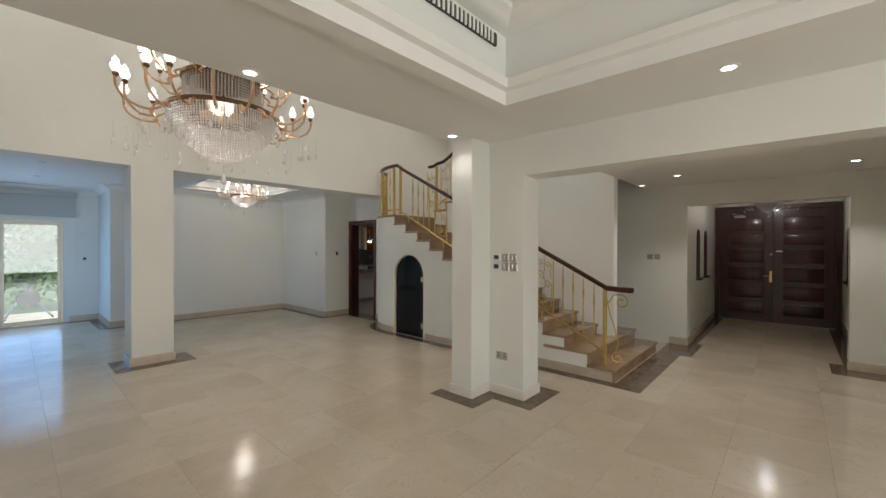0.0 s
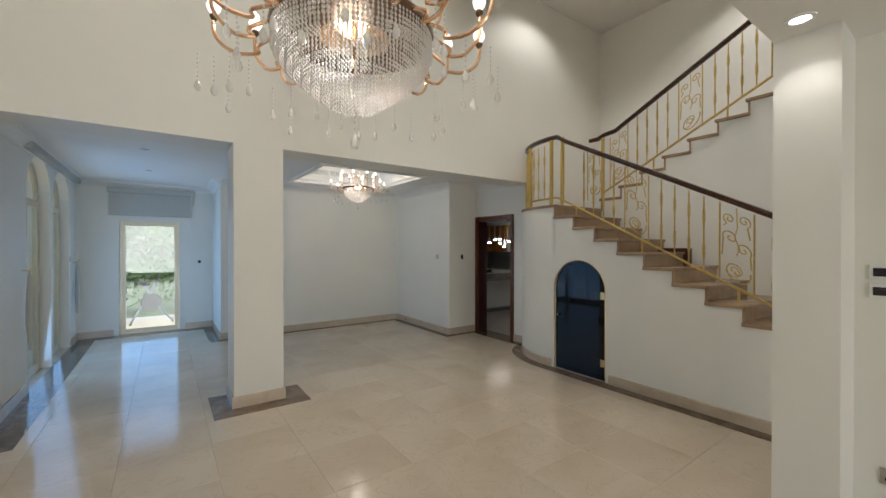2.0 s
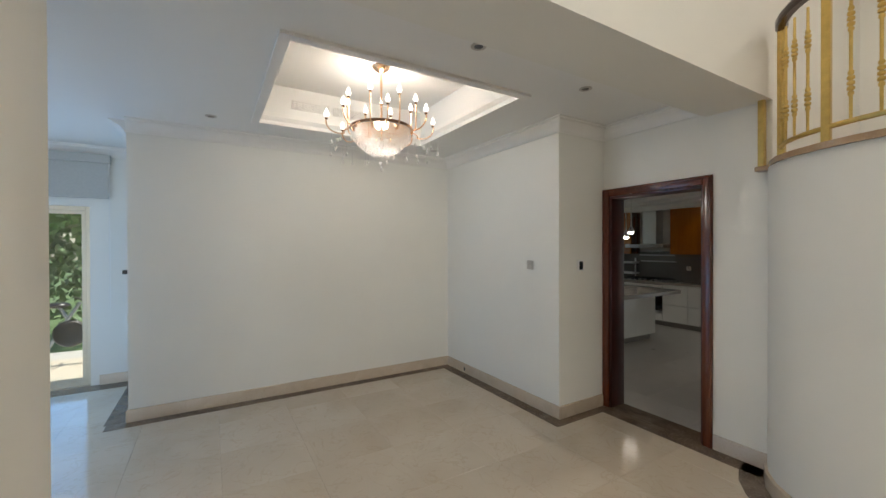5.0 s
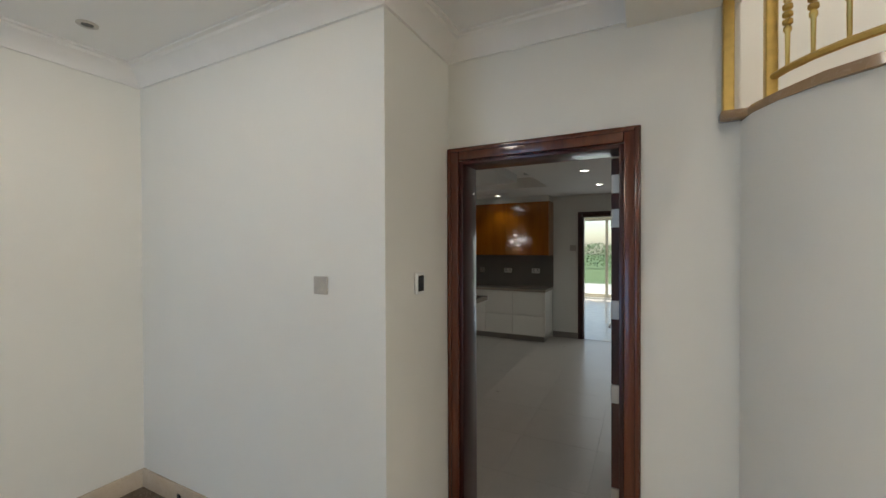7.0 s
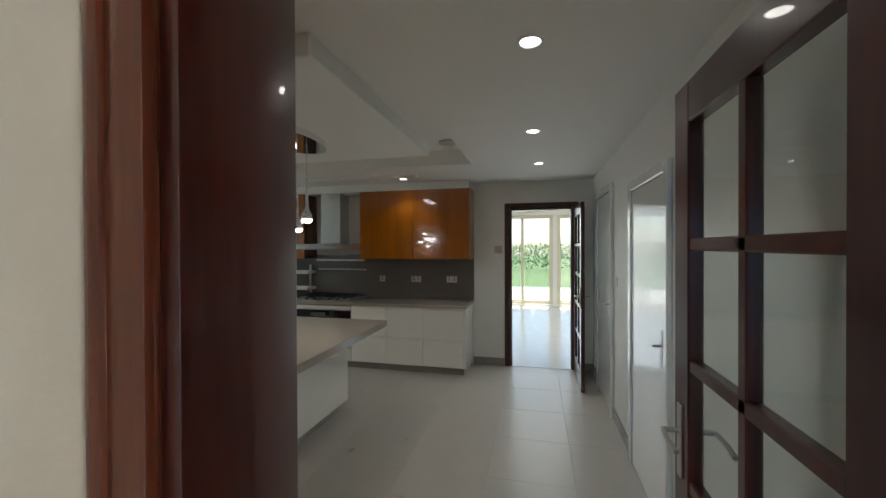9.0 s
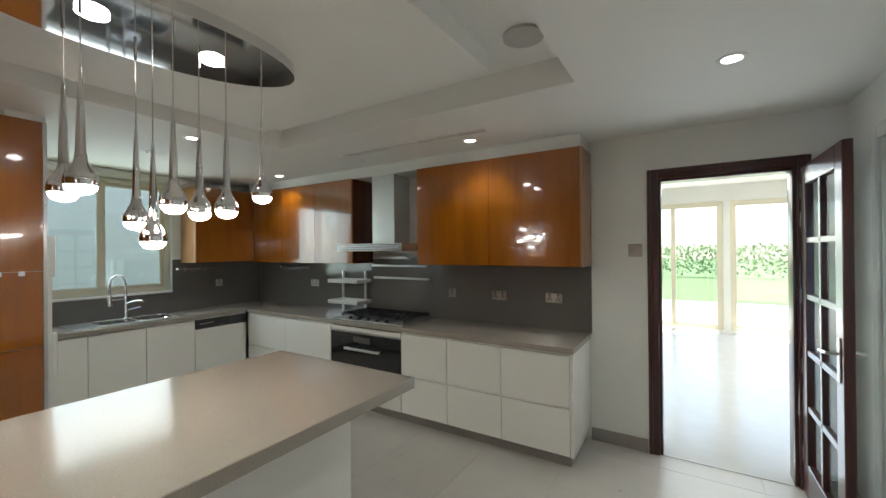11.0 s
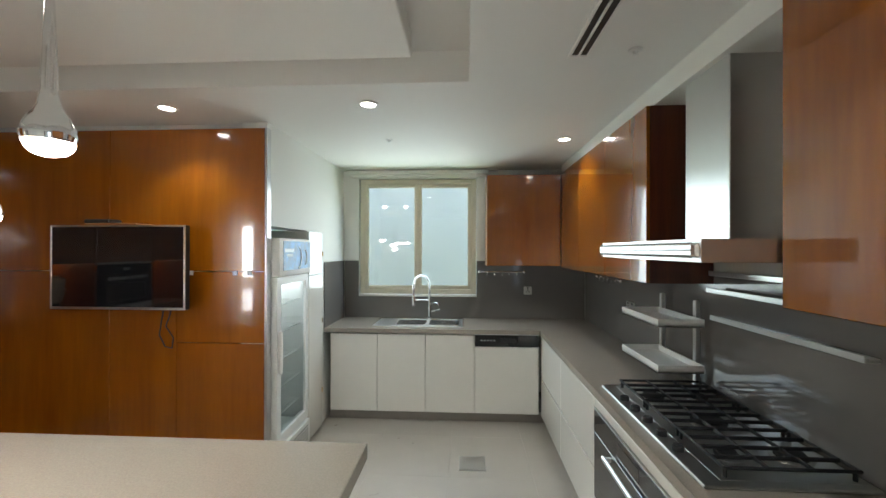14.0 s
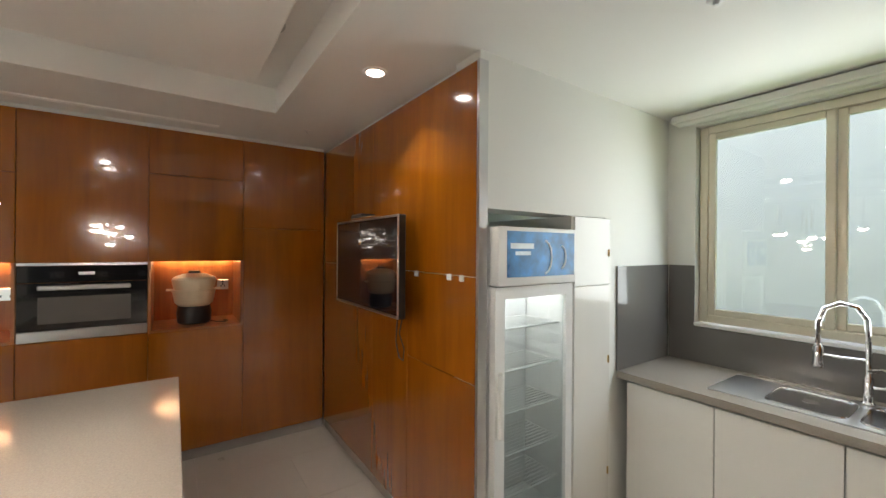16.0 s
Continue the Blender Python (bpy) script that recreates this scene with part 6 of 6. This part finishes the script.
# pendant cluster on a mirrored canopy
pc = thing("pendant_light", 7.76, 9.40, 1.6, "cluster of slim chrome drop pendants on an oval mirrored canopy", "pendant light")
ring = [(7.72 + 0.58 * math.cos(2 * math.pi * k / 40), 9.46 + 0.29 * math.sin(2 * math.pi * k / 40) - 0.12 * math.cos(2 * math.pi * k / 40) * 0.6) for k in range(40)]
part("canopy", prism(N(), ring, RAFT - 0.05, RAFT), M_CHROME, pc, "oval mirror polished canopy")
random.seed(4)
for x, y, zb in ((8.155, 9.41, 1.825), (7.955, 9.375, 1.735), (7.88, 9.46, 1.725), (7.72, 9.335, 1.735), (7.70, 9.465, 1.595), (7.70, 9.625, 1.68), (7.45, 9.38, 1.785), (7.45, 9.56, 1.775), (7.22, 9.52, 1.70)):
    p = part("pendant", lathe(N(), [(0.046, zb + 0.035), (0.050, zb + 0.048), (0.047, zb + 0.068), (0.036, zb + 0.092), (0.022, zb + 0.115), (0.0155, zb + 0.15), (0.013, zb + 0.24), (0.009, zb + 0.36), (0.005, zb + 0.44), (0.003, zb + 0.45)], (x, y, 0), 20), M_CHROME, pc, "polished chrome drop pendant")
    part("lens", lathe(N(), [(0.012, zb + 0.004), (0.030, zb + 0.010), (0.041, zb + 0.022), (0.045, zb + 0.034)], (x, y, 0), 20), M_LEDDIM, p)
    part("cable", cyl(N(), (x, y, zb + 0.445), (x, y, RAFT - 0.05), 0.0022, seg=6), M_NICKEL, p)
    part("cable_stop", cyl(N(), (x, y, RAFT - 0.10), (x, y, RAFT - 0.05), 0.006, seg=8), M_CHROME, p)
for x, y in ((7.50, 9.44), (7.93, 9.44)):
    part("spot", lathe(N(), [(0.05, RAFT - 0.052), (0.05, RAFT - 0.062), (0.03, RAFT - 0.07)], (x, y, 0), 18), M_LED, pc)

# tall units on the west wall
TX1 = 5.60
ft = 0.02
M_NICHEW = wood("niche_veneer", (0.42, 0.17, 0.05), (0.28, 0.10, 0.03), 0.35, 0.2)


def tall(y0, y1, fronts, label, niche=None, group="walnut tall units"):
    t = thing("tall_cabinet", 5.3, (y0 + y1) / 2, 0.08, label, "cabinet", group)
    if niche:
        z0, z1 = niche
        part("body", box(N(), 5.04, TX1, y0, y1, 0.08, z0), M_VENEERX, t)
        part("body", box(N(), 5.04, TX1, y0, y1, z1, 2.45), M_VENEERX, t)
        part("niche_back", box(N(), 5.04, 5.15, y0, y1, z0, z1), M_NICHEW, t)
        for a, c in ((y0, y0 + 0.018), (y1 - 0.018, y1)):
            part("niche_side", box(N(), 5.15, TX1 + ft, a, c, z0, z1), M_NICHEW, t)
        part("niche_floor", box(N(), 5.15, TX1 + ft, y0 + 0.018, y1 - 0.018, z0, z0 + 0.016), M_NICHEW, t)
        part("strip_light", box(N(), 5.17, 5.19, y0 + 0.05, y1 - 0.05, z1 - 0.012, z1 - 0.002), M_NICHE, t, "warm light strip under the cabinet")
    else:
        part("body", box(N(), 5.04, TX1, y0, y1, 0.08, 2.45), M_VENEERX, t)
    for za, zb in fronts:
        part("door", box(N(), TX1 + 0.001, TX1 + ft, y0 + 0.0015, y1 - 0.0015, za + 0.0015, zb - 0.0015, 0.002), M_VENEER, t)
    return t


tall(8.07, 8.66, ((0.08, 1.0), (1.0, 2.45)), "glossy walnut veneer tall cabinet")
tall(8.66, 9.23, ((0.08, 0.99), (1.49, 2.05), (2.05, 2.45)), "glossy walnut tall cabinet with a lit niche", (0.99, 1.49))
ovt = tall(9.23, 9.885, ((0.08, 0.55), (0.55, 0.985), (1.49, 2.45)), "glossy walnut tall cabinet around a built-in oven")
mo = thing("built_in_oven", TX1, 9.55, 1.0, "built-in compact oven with black glass and steel trim", "oven")
part("trim", box(N(), TX1 + 0.001, TX1 + 0.022, 9.235, 9.88, 0.99, 1.055, 0.002), M_STEEL, mo)
part("door", box(N(), TX1 + 0.001, TX1 + 0.022, 9.235, 9.88, 1.058, 1.36, 0.002), M_GLOSSBLACK, mo)
part("window", box(N(), TX1 + 0.0222, TX1 + 0.0235, 9.33, 9.79, 1.10, 1.27, 0), M_SHADOW, mo)
part("control_panel", box(N(), TX1 + 0.001, TX1 + 0.022, 9.235, 9.88, 1.363, 1.47, 0.002), M_GLOSSBLACK, mo)
part("handle", box(N(), TX1 + 0.035, TX1 + 0.055, 9.33, 9.79, 1.315, 1.345, 0.006), M_STEEL, mo, "wide steel bar handle")
part("upper_trim", box(N(), TX1 + 0.001, TX1 + 0.022, 9.235, 9.88, 1.472, 1.488, 0.001), M_STEEL, mo)
part("display", box(N(), TX1 + 0.0222, TX1 + 0.0232, 9.52, 9.60, 1.41, 1.43, 0), M_STEEL, mo)
tall(9.885, 10.49, ((0.08, 0.98), (1.49, 2.12), (2.12, 2.45)), "glossy walnut tall cabinet with a lit niche", (0.98, 1.49))
tall(10.49, 11.135, ((0.08, 1.75), (1.75, 2.45)), "glossy walnut veneer corner cabinet")
single("kickboard", box(N(), 5.04, 5.60, 8.07, 11.135, 0, 0.079), M_SPLASHP, "grey plinth under the tall units", "plinth")
single("filler_strip", box(N(), 5.04, TX1, 8.07, 11.135, 2.451, KIT - 0.001), M_KWALL, "white filler over the tall units", "filler")

# steamer in the niche, socket, cloth
M_CREAMP = mat("cream_plastic", (0.72, 0.60, 0.42), 0.4, var=0.05)
ck = thing("food_steamer", 5.40, 10.17, 0.998, "cream and black electric steamer in the lit niche", "steamer")
part("base", lathe(N(), [(0.10, 0.996), (0.115, 1.01), (0.12, 1.08), (0.11, 1.13), (0.105, 1.135)], (5.40, 10.17, 0), 22), M_BLACK, ck)
part("bowl", lathe(N(), [(0.105, 1.136), (0.13, 1.16), (0.145, 1.24), (0.15, 1.25), (0.15, 1.262)], (5.40, 10.17, 0), 24), M_CREAMP, ck)
part("upper_bowl", lathe(N(), [(0.135, 1.263), (0.145, 1.30), (0.15, 1.33), (0.15, 1.342)], (5.40, 10.17, 0), 24), M_CREAMP, ck)
lid = part("lid", lathe(N(), [(0.15, 1.343), (0.14, 1.36), (0.08, 1.385), (0.03, 1.39)], (5.40, 10.17, 0), 24), M_CREAMP, ck)
part("lid_knob", box(N(), 5.37, 5.43, 10.13, 10.21, 1.388, 1.41, 0.006), M_BLACK, lid)
for s in (-1, 1):
    part("handle", box(N(), 5.38, 5.42, 10.17 + s * 0.145, 10.17 + s * 0.185, 1.255, 1.27, 0.004) if s > 0 else box(N(), 5.38, 5.42, 9.985, 10.025, 1.255, 1.27, 0.004), M_CREAMP, ck)
part("cord", tube(N(), [(5.45, 10.28, 1.01), (5.50, 10.33, 1.002), (5.52, 10.38, 1.004), (5.48, 10.40, 1.004), (5.44, 10.37, 1.004)], 0.005, 6), M_BLACK, ck)
plate('x', 5.15, 1, 10.39, 1.27, 0.086, 0.086, "steel socket in the lit niche", 1, M_STEEL, 1)
plate('x', 5.15, 1, 9.08, 1.26, 0.146, 0.086, "steel socket in the lit niche", 2, M_STEEL, 1)

# panelled wall with the screen
pw = thing("wall_panelling", 6.68, 11.16, 0.08, "glossy walnut veneer wall panelling with fine joints", "panelling")
for x0, x1, z0, z1 in ((5.625, 6.65, 0.08, 1.47), (6.65, 7.13, 0.08, 1.47), (7.13, 7.745, 0.08, 0.985), (7.13, 7.745, 0.985, 1.47), (5.625, 6.65, 1.47, 2.44), (6.65, 7.745, 1.47, 2.44)):
    part("panel", box(N(), x0 + 0.0015, x1 - 0.0015, 11.14, 11.178, z0 + 0.0015, z1 - 0.0015, 0.0015), M_VENEER, pw)
single("kickboard", box(N(), 5.62, 7.745, 11.155, 11.178, 0, 0.079), M_SPLASHP, "grey plinth under the panelling", "plinth")
single("corner_trim", box(N(), 7.746, 7.764, 11.138, 11.19, 0, 2.44, 0.001), M_STEEL, "thin aluminium corner trim of the panelling", "trim")
TVX0, TVX1, TVZ0, TVZ1, TVY = 6.39, 7.305, 1.23, 1.775, 10.985
tv = thing("television", 6.85, 11.0, TVZ0, "flat black television on a wall bracket before the panelling", "television")
part("screen", box(N(), TVX0 + 0.012, TVX1 - 0.012, TVY, TVY + 0.004, TVZ0 + 0.016, TVZ1 - 0.012), M_GLOSSBLACK, tv)
part("case", box(N(), TVX0, TVX1, TVY + 0.004, TVY + 0.045, TVZ0, TVZ1, 0.004), M_BLACK, tv)
for x0, x1, z0, z1 in ((TVX0, TVX0 + 0.011, TVZ0, TVZ1), (TVX1 - 0.011, TVX1, TVZ0, TVZ1), (TVX0 + 0.011, TVX1 - 0.011, TVZ1 - 0.011, TVZ1), (TVX0 + 0.011, TVX1 - 0.011, TVZ0, TVZ0 + 0.015)):
    part("bezel", box(N(), x0, x1, TVY - 0.002, TVY + 0.0045, z0, z1, 0.001), M_STEEL, tv)
part("bracket", box(N(), 6.68, 7.02, TVY + 0.045, 11.14, 1.36, 1.64, 0.004), M_BLACK, tv)
part("cable", tube(N(), [(7.06, 11.12, 1.25), (7.04, 11.12, 1.14), (7.02, 11.125, 1.04), (7.06, 11.125, 0.96), (7.11, 11.125, 0.95), (7.12, 11.125, 1.02), (7.07, 11.12, 1.10), (7.10, 11.12, 1.18), (7.11, 11.12, 1.25)], 0.004, 6), M_BLACK, tv)
sb = thing("set_top_box", 6.6, 11.1, 1.79, "small black box on top of the television", "box")
part("shelf", box(N(), 6.62, 6.97, 10.99, 11.14, 1.777, 1.789, 0.002), M_VENEERX, sb)
part("case", box(N(), 6.60, 6.78, 11.0, 11.10, 1.79, 1.816, 0.008), M_BLACK, sb)
for x in (7.22, 7.53, 7.63):
    single("cabinet_catch", box(N(), x, x + 0.03, 11.130, 11.14, 1.445, 1.475, 0.002), M_WHITEP, "small white catch on the wood panel", "catch")

# drinks fridge and tall white panel
fr = thing("display_fridge", 7.5, 11.47, 0, "tall white glass-door drinks fridge with a blue header", "fridge")
FRX = 7.80
y0, y1 = 11.205, 11.745
part("body", box(N(), 7.13, FRX - 0.31, y0, y1, 0.02, 1.70), M_WHITEP, fr)
for a, c, z0, z1 in ((y0, y0 + 0.03, 0.02, 1.70), (y1 - 0.03, y1, 0.02, 1.70), (y0 + 0.03, y1 - 0.03, 1.42, 1.70), (y0 + 0.03, y1 - 0.03, 0.02, 0.25)):
    part("side_wall", box(N(), FRX - 0.31, FRX - 0.045, a, c, z0, z1), M_WHITEP, fr)
M_BLUE = mat("blue_printed_sign", (0.03, 0.22, 0.52), 0.3, var=0.5, scale=14)
M_FWH = mat("pale_print", (0.75, 0.85, 0.92), 0.35, var=0.1, scale=30)
part("header", box(N(), FRX - 0.045, FRX + 0.02, y0, y1, 1.43, 1.70, 0.008, 2), M_WHITEP, fr)
part("sign", box(N(), FRX + 0.0205, FRX + 0.0225, y0 + 0.05, y1 - 0.02, 1.47, 1.68), M_BLUE, fr, "blue printed header sign")
part("print_bar", box(N(), FRX + 0.0226, FRX + 0.0232, y0 + 0.07, y0 + 0.22, 1.60, 1.625), M_FWH, fr)
part("print_bar", box(N(), FRX + 0.0226, FRX + 0.0232, y0 + 0.10, y0 + 0.20, 1.57, 1.588), M_FWH, fr)
for yy, rr in ((11.50, 0.05), (11.62, 0.035)):
    part("print_swirl", tube(N(), [(FRX + 0.0228, yy + rr * math.cos(a * 0.5), 1.56 + rr * 1.6 * math.sin(a * 0.5)) for a in range(-3, 4)], 0.006, 5), M_FWH, fr)
fdr = part("door", slab(N(), 'x', FRX - 0.042, FRX, y0 + 0.002, y1 - 0.002, 0.24, 1.425, ((y0 + 0.06, y1 - 0.05, 0.31, 1.37),)), M_WHITEP, fr)
part("door_glass", box(N(), FRX - 0.024, FRX - 0.018, y0 + 0.06, y1 - 0.05, 0.31, 1.37), glass("fridge_glass", (0.80, 0.84, 0.84)), fdr)
part("door_handle", box(N(), FRX, FRX + 0.03, y0 + 0.012, y0 + 0.035, 0.75, 1.05, 0.008), M_WHITEP, fdr)
part("interior", box(N(), FRX - 0.30, FRX - 0.29, y0 + 0.001, y1 - 0.04, 0.30, 1.38), mat("fridge_interior", (0.75, 0.76, 0.76), 0.5, var=0.05), fr)
for k in range(5):
    z = 0.42 + 0.2 * k
    sh = part("wire_shelf", tube(N(), [(FRX - 0.05, y0 + 0.05, z), (FRX - 0.05, y1 - 0.05, z), (FRX - 0.28, y1 - 0.05, z), (FRX - 0.28, y0 + 0.05, z), (FRX - 0.05, y0 + 0.05, z)], 0.005, 6), M_WHITEP, fr)
    for j in range(8):
        x = FRX - 0.07 - 0.026 * j
        part("wire", cyl(N(), (x, y0 + 0.05, z), (x, y1 - 0.05, z), 0.0022, seg=5), M_WHITEP, sh)
# unseen glowing strip added to brighten the dark fridge interior
part("interior_light", box(N(), FRX - 0.28, FRX - 0.06, y0 + 0.06, y1 - 0.06, 1.405, 1.415), glow("fridge_fill_glow", (0.95, 0.98, 1.0), 1.0), fr)
part("kick_grille", box(N(), FRX - 0.04, FRX + 0.02, y0, y1, 0.03, 0.235, 0.012, 2), M_WHITEP, fr)
# grille openings drawn as dark strips, the shade inside them painted
for k in range(6):
    part("slot", box(N(), FRX + 0.0195, FRX + 0.0215, y0 + 0.05, y1 - 0.05, 0.06 + 0.026 * k, 0.066 + 0.026 * k), M_SHADOW, fr)
tc = thing("tall_cabinet", 7.5, 11.92, 0.02, "white lacquered tall cabinet with two doors beside the fridge", "cabinet")
part("body", box(N(), 7.13, FRX - 0.022, 11.76, 12.085, 0.02, 1.775), M_LACQ, tc)
for z0, z1 in ((0.03, 1.40), (1.405, 1.77)):
    dr = part("door", box(N(), FRX - 0.021, FRX - 0.002, 11.763, 12.08, z0, z1, 0.002), M_LACQ, tc)
    for z in ((0.35, 0.98) if z0 < 1 else (1.58,)):
        part("hinge", cyl(N(), (FRX, 12.065, z - 0.02), (FRX, 12.065, z + 0.02), 0.006, seg=8), M_BRASS, dr)
single("drain_grate", box(N(), 9.05, 9.25, 11.45, 11.65, 0.0005, 0.005, 0.001), M_STEEL, "square steel floor drain grate", "drain")
structure("baseboard_kitchen", sweep(N(), ((EX, 6.89), (EX, 6.72), (5.62, 6.72)), ((0, 0), (0.012, 0), (0.012, 0.10), (0, 0.10))), M_SPLASHP, "grey tile skirting of the kitchen", "skirting")
structure("baseboard_kitchen_east", sweep(N(), ((EX, 8.27), (EX, 7.85)), ((0, 0), (0.012, 0), (0.012, 0.10), (0, 0.10))), M_SPLASHP, "grey tile skirting of the kitchen", "skirting")

# sun room glazing
for k, (a, c) in enumerate(((4.6, 6.9), (7.0, 8.6), (8.7, 10.4))):
    glazed("window_%d" % (5 + k), 'x', 15.9, a, c, 0.05, 2.45, "pale framed glazed doors of the sun room", 2, 0.06)


# ---- garden outside ----
M_PAVE = mat("pale_terrace_paving", (0.55, 0.52, 0.47), 0.7, var=0.08, scale=3)
M_RENDER = mat("pale_garden_wall", (0.40, 0.385, 0.35), 0.8, var=0.05, scale=2)
M_LEAF = mat("hedge_leaves", (0.10, 0.20, 0.045), 0.55, var=0.4, scale=9)
structure("terrace", box(N(), -6, 6, 11.55, 13.6, -0.148, -0.02), M_PAVE, "pale paved garden terrace", "terrace")
structure("terrace_west", box(N(), -6, WX - 0.26, 4, 11.5, -0.148, -0.02), M_PAVE, "pale paved terrace beside the sliding doors", "terrace")
structure("terrace_east", box(N(), 16.05, 21, 2, 13, -0.148, -0.02), M_PAVE, "pale paved terrace beyond the sun room", "terrace")
structure("garden_wall", box(N(), 6.2, 13.5, 16.2, 16.5, -0.15, 4.6), M_RENDER, "pale rendered neighbouring wall behind the kitchen", "wall")


def hedge(name, x0, x1, y0, y1, h, n, label, seed):
    random.seed(seed)
    vs, fs = [], []
    for i in range(n):
        c = Vector((random.uniform(x0, x1), random.uniform(y0, y1), h * random.random() ** 0.7 + random.gauss(0, 0.08)))
        a = Vector((random.gauss(0, 1), random.gauss(0, 1), random.gauss(0, 1))).normalized()
        d = a.orthogonal().normalized()
        s = random.uniform(0.06, 0.13)
        k = len(vs)
        vs += [c - a * s, c + d * s * 0.5, c + a * s, c - d * s * 0.5]
        fs.append((k, k + 1, k + 2, k + 3))
    me = bpy.data.meshes.new(name)
    me.from_pydata([tuple(v) for v in vs], [], fs)
    me.materials.append(M_LEAF)
    return tagged(new(name, me), label, "hedge", kind="stuff")


hedge("hedge", -7, 5.5, 15.2, 16.2, 2.6, 9000, "dense green garden hedge", 1)
hedge("hedge", -6.8, -6.0, 4, 15, 2.8, 8000, "dense green hedge beside the terrace", 2)
hedge("hedge", 34, 35.2, -8, 24, 1.7, 9000, "green hedge beyond the sun room", 3)
hedge("hedge", 6.4, 12.5, 15.3, 16.0, 0.5, 4000, "low green planting before the pale wall", 5)


def shrub_tree(x, y, h, seed):
    t = thing("tree", x, y, -0.15, "small leafy garden tree", "tree")
    random.seed(seed)
    part("trunk", tube(N(), [(x, y, -0.15), (x + 0.05, y, h * 0.3), (x - 0.04, y + 0.05, h * 0.6), (x, y, h * 0.8)], [0.09, 0.075, 0.06, 0.03], 8), M_MAHOG, t)
    vs, fs = [], []
    for k in range(6):
        a = k * 1.1
        tip = Vector((x + 0.8 * math.cos(a), y + 0.8 * math.sin(a), h * (0.75 + 0.05 * k)))
        part("limb", tube(N(), [(x, y, h * (0.45 + 0.05 * k)), tuple((Vector((x, y, h * 0.7)) + tip) / 2), tuple(tip)], [0.04, 0.03, 0.01], 6), M_MAHOG, t)
        for i in range(500):
            c = tip + Vector((random.gauss(0, 0.38), random.gauss(0, 0.38), random.gauss(0, 0.3)))
            a2 = Vector((random.gauss(0, 1), random.gauss(0, 1), random.gauss(0, 1))).normalized()
            d = a2.orthogonal().normalized()
            n = len(vs)
            vs += [tuple(c - a2 * 0.09), tuple(c + d * 0.045), tuple(c + a2 * 0.09), tuple(c - d * 0.045)]
            fs.append((n, n + 1, n + 2, n + 3))
    me = bpy.data.meshes.new("crown")
    me.from_pydata(vs, [], fs)
    me.materials.append(M_LEAF)
    c = new("crown", me)
    c.parent = t
    c.matrix_parent_inverse = Matrix.Translation(t.location).inverted()


shrub_tree(-4.2, 10.5, 3.4, 11)
shrub_tree(-0.9, 14.6, 3.0, 12)

# exercise bicycle on the terrace
M_BIKE = mat("grey_painted_steel", (0.30, 0.34, 0.38), 0.4, 0.5, var=0.05)
bk = thing("exercise_bike", 0.2, 12.6, -0.02, "grey folding exercise bike on the terrace", "exercise bike")
part("frame", tube(N(), [(-0.10, 12.7, 0.0), (0.12, 12.65, 0.45), (0.36, 12.6, 0.85)], 0.022, 8), M_BIKE, bk)
part("brace", tube(N(), [(0.62, 12.6, 0.0), (0.35, 12.62, 0.35), (0.14, 12.65, 0.78)], 0.022, 8), M_BIKE, bk)
for x in (-0.10, 0.62):
    part("foot", tube(N(), [(x, 12.42, 0.0), (x, 12.88, 0.0)], 0.022, 8), M_BLACK, bk)
part("wheel", lathe(N(), [(0.10, -0.03), (0.17, -0.03), (0.19, 0), (0.17, 0.03), (0.10, 0.03)], (0.25, 12.62, 0.42), 24, Matrix.Rotation(radians(90), 3, 'X')), M_BLACK, bk)
part("handlebar", tube(N(), [(0.34, 12.40, 0.95), (0.38, 12.6, 0.88), (0.34, 12.80, 0.95)], 0.014, 8), M_BLACK, bk)
part("saddle", ball(N(), (0.12, 12.65, 0.82), 0.11, 1.2, 0.9, 0.4), M_BLACK, bk)

# ---- floor tiles ----
def tile_mesh(name, w, d, material):
    return mesh_of(name, box(N(), 0.0004, w - 0.0004, 0.0004, d - 0.0004, -0.012, 0.0, 0.001), material)


def lay(parent, x0, x1, y0, y1, s, material, near):
    """Tiles of side s over a rectangle; those in near are pieces of their own, the others one joined piece."""
    cache, rest = {}, bmesh.new()
    nx, ny = math.ceil((x1 - x0) / s), math.ceil((y1 - y0) / s)
    for i in range(nx):
        for j in range(ny):
            x, y = x0 + i * s, y0 + j * s
            w, d = round(min(s, x1 - x), 4), round(min(s, y1 - y), 4)
            if w < 0.01 or d < 0.01:
                continue
            if near[0] <= x < near[1] and near[2] <= y < near[3]:
                if (w, d) not in cache:
                    cache[(w, d)] = tile_mesh("tile", w, d, material)
                ob = new("tile", cache[(w, d)])
                ob.parent = parent
                ob.matrix_basis = Matrix.Translation((x, y, 0))
            else:
                box(rest, x + 0.0004, x + w - 0.0004, y + 0.0004, y + d - 0.0004, -0.012, 0)
    if rest.verts:
        ob = new("tiles", mesh_of("tiles", rest, material))
        ob.parent = parent
        tagged(ob, kind="stuff")


fl = bpy.data.objects["floor"]
lay(fl, -4.0, KDX, -5.0, 11.55, 0.6, M_FLOOR, (-1.1, 5.2, -1.0, 9.8))
lay(fl, KDX, 11.0, -2.0, 6.57, 0.6, M_FLOOR, (KDX, 10.8, -0.9, 1.6))
kf = structure("floor_kitchen", box(N(), KDX + 0.2, EX, 6.57, 12.9, -0.0119, -0.008), M_GROUT, "bed under the grey porcelain kitchen tiles", "floor")
lay(kf, KDX + 0.0, EX, 6.57, 12.9, 0.6, M_KFLOOR, (5.3, 10.3, 6.5, 12.8))
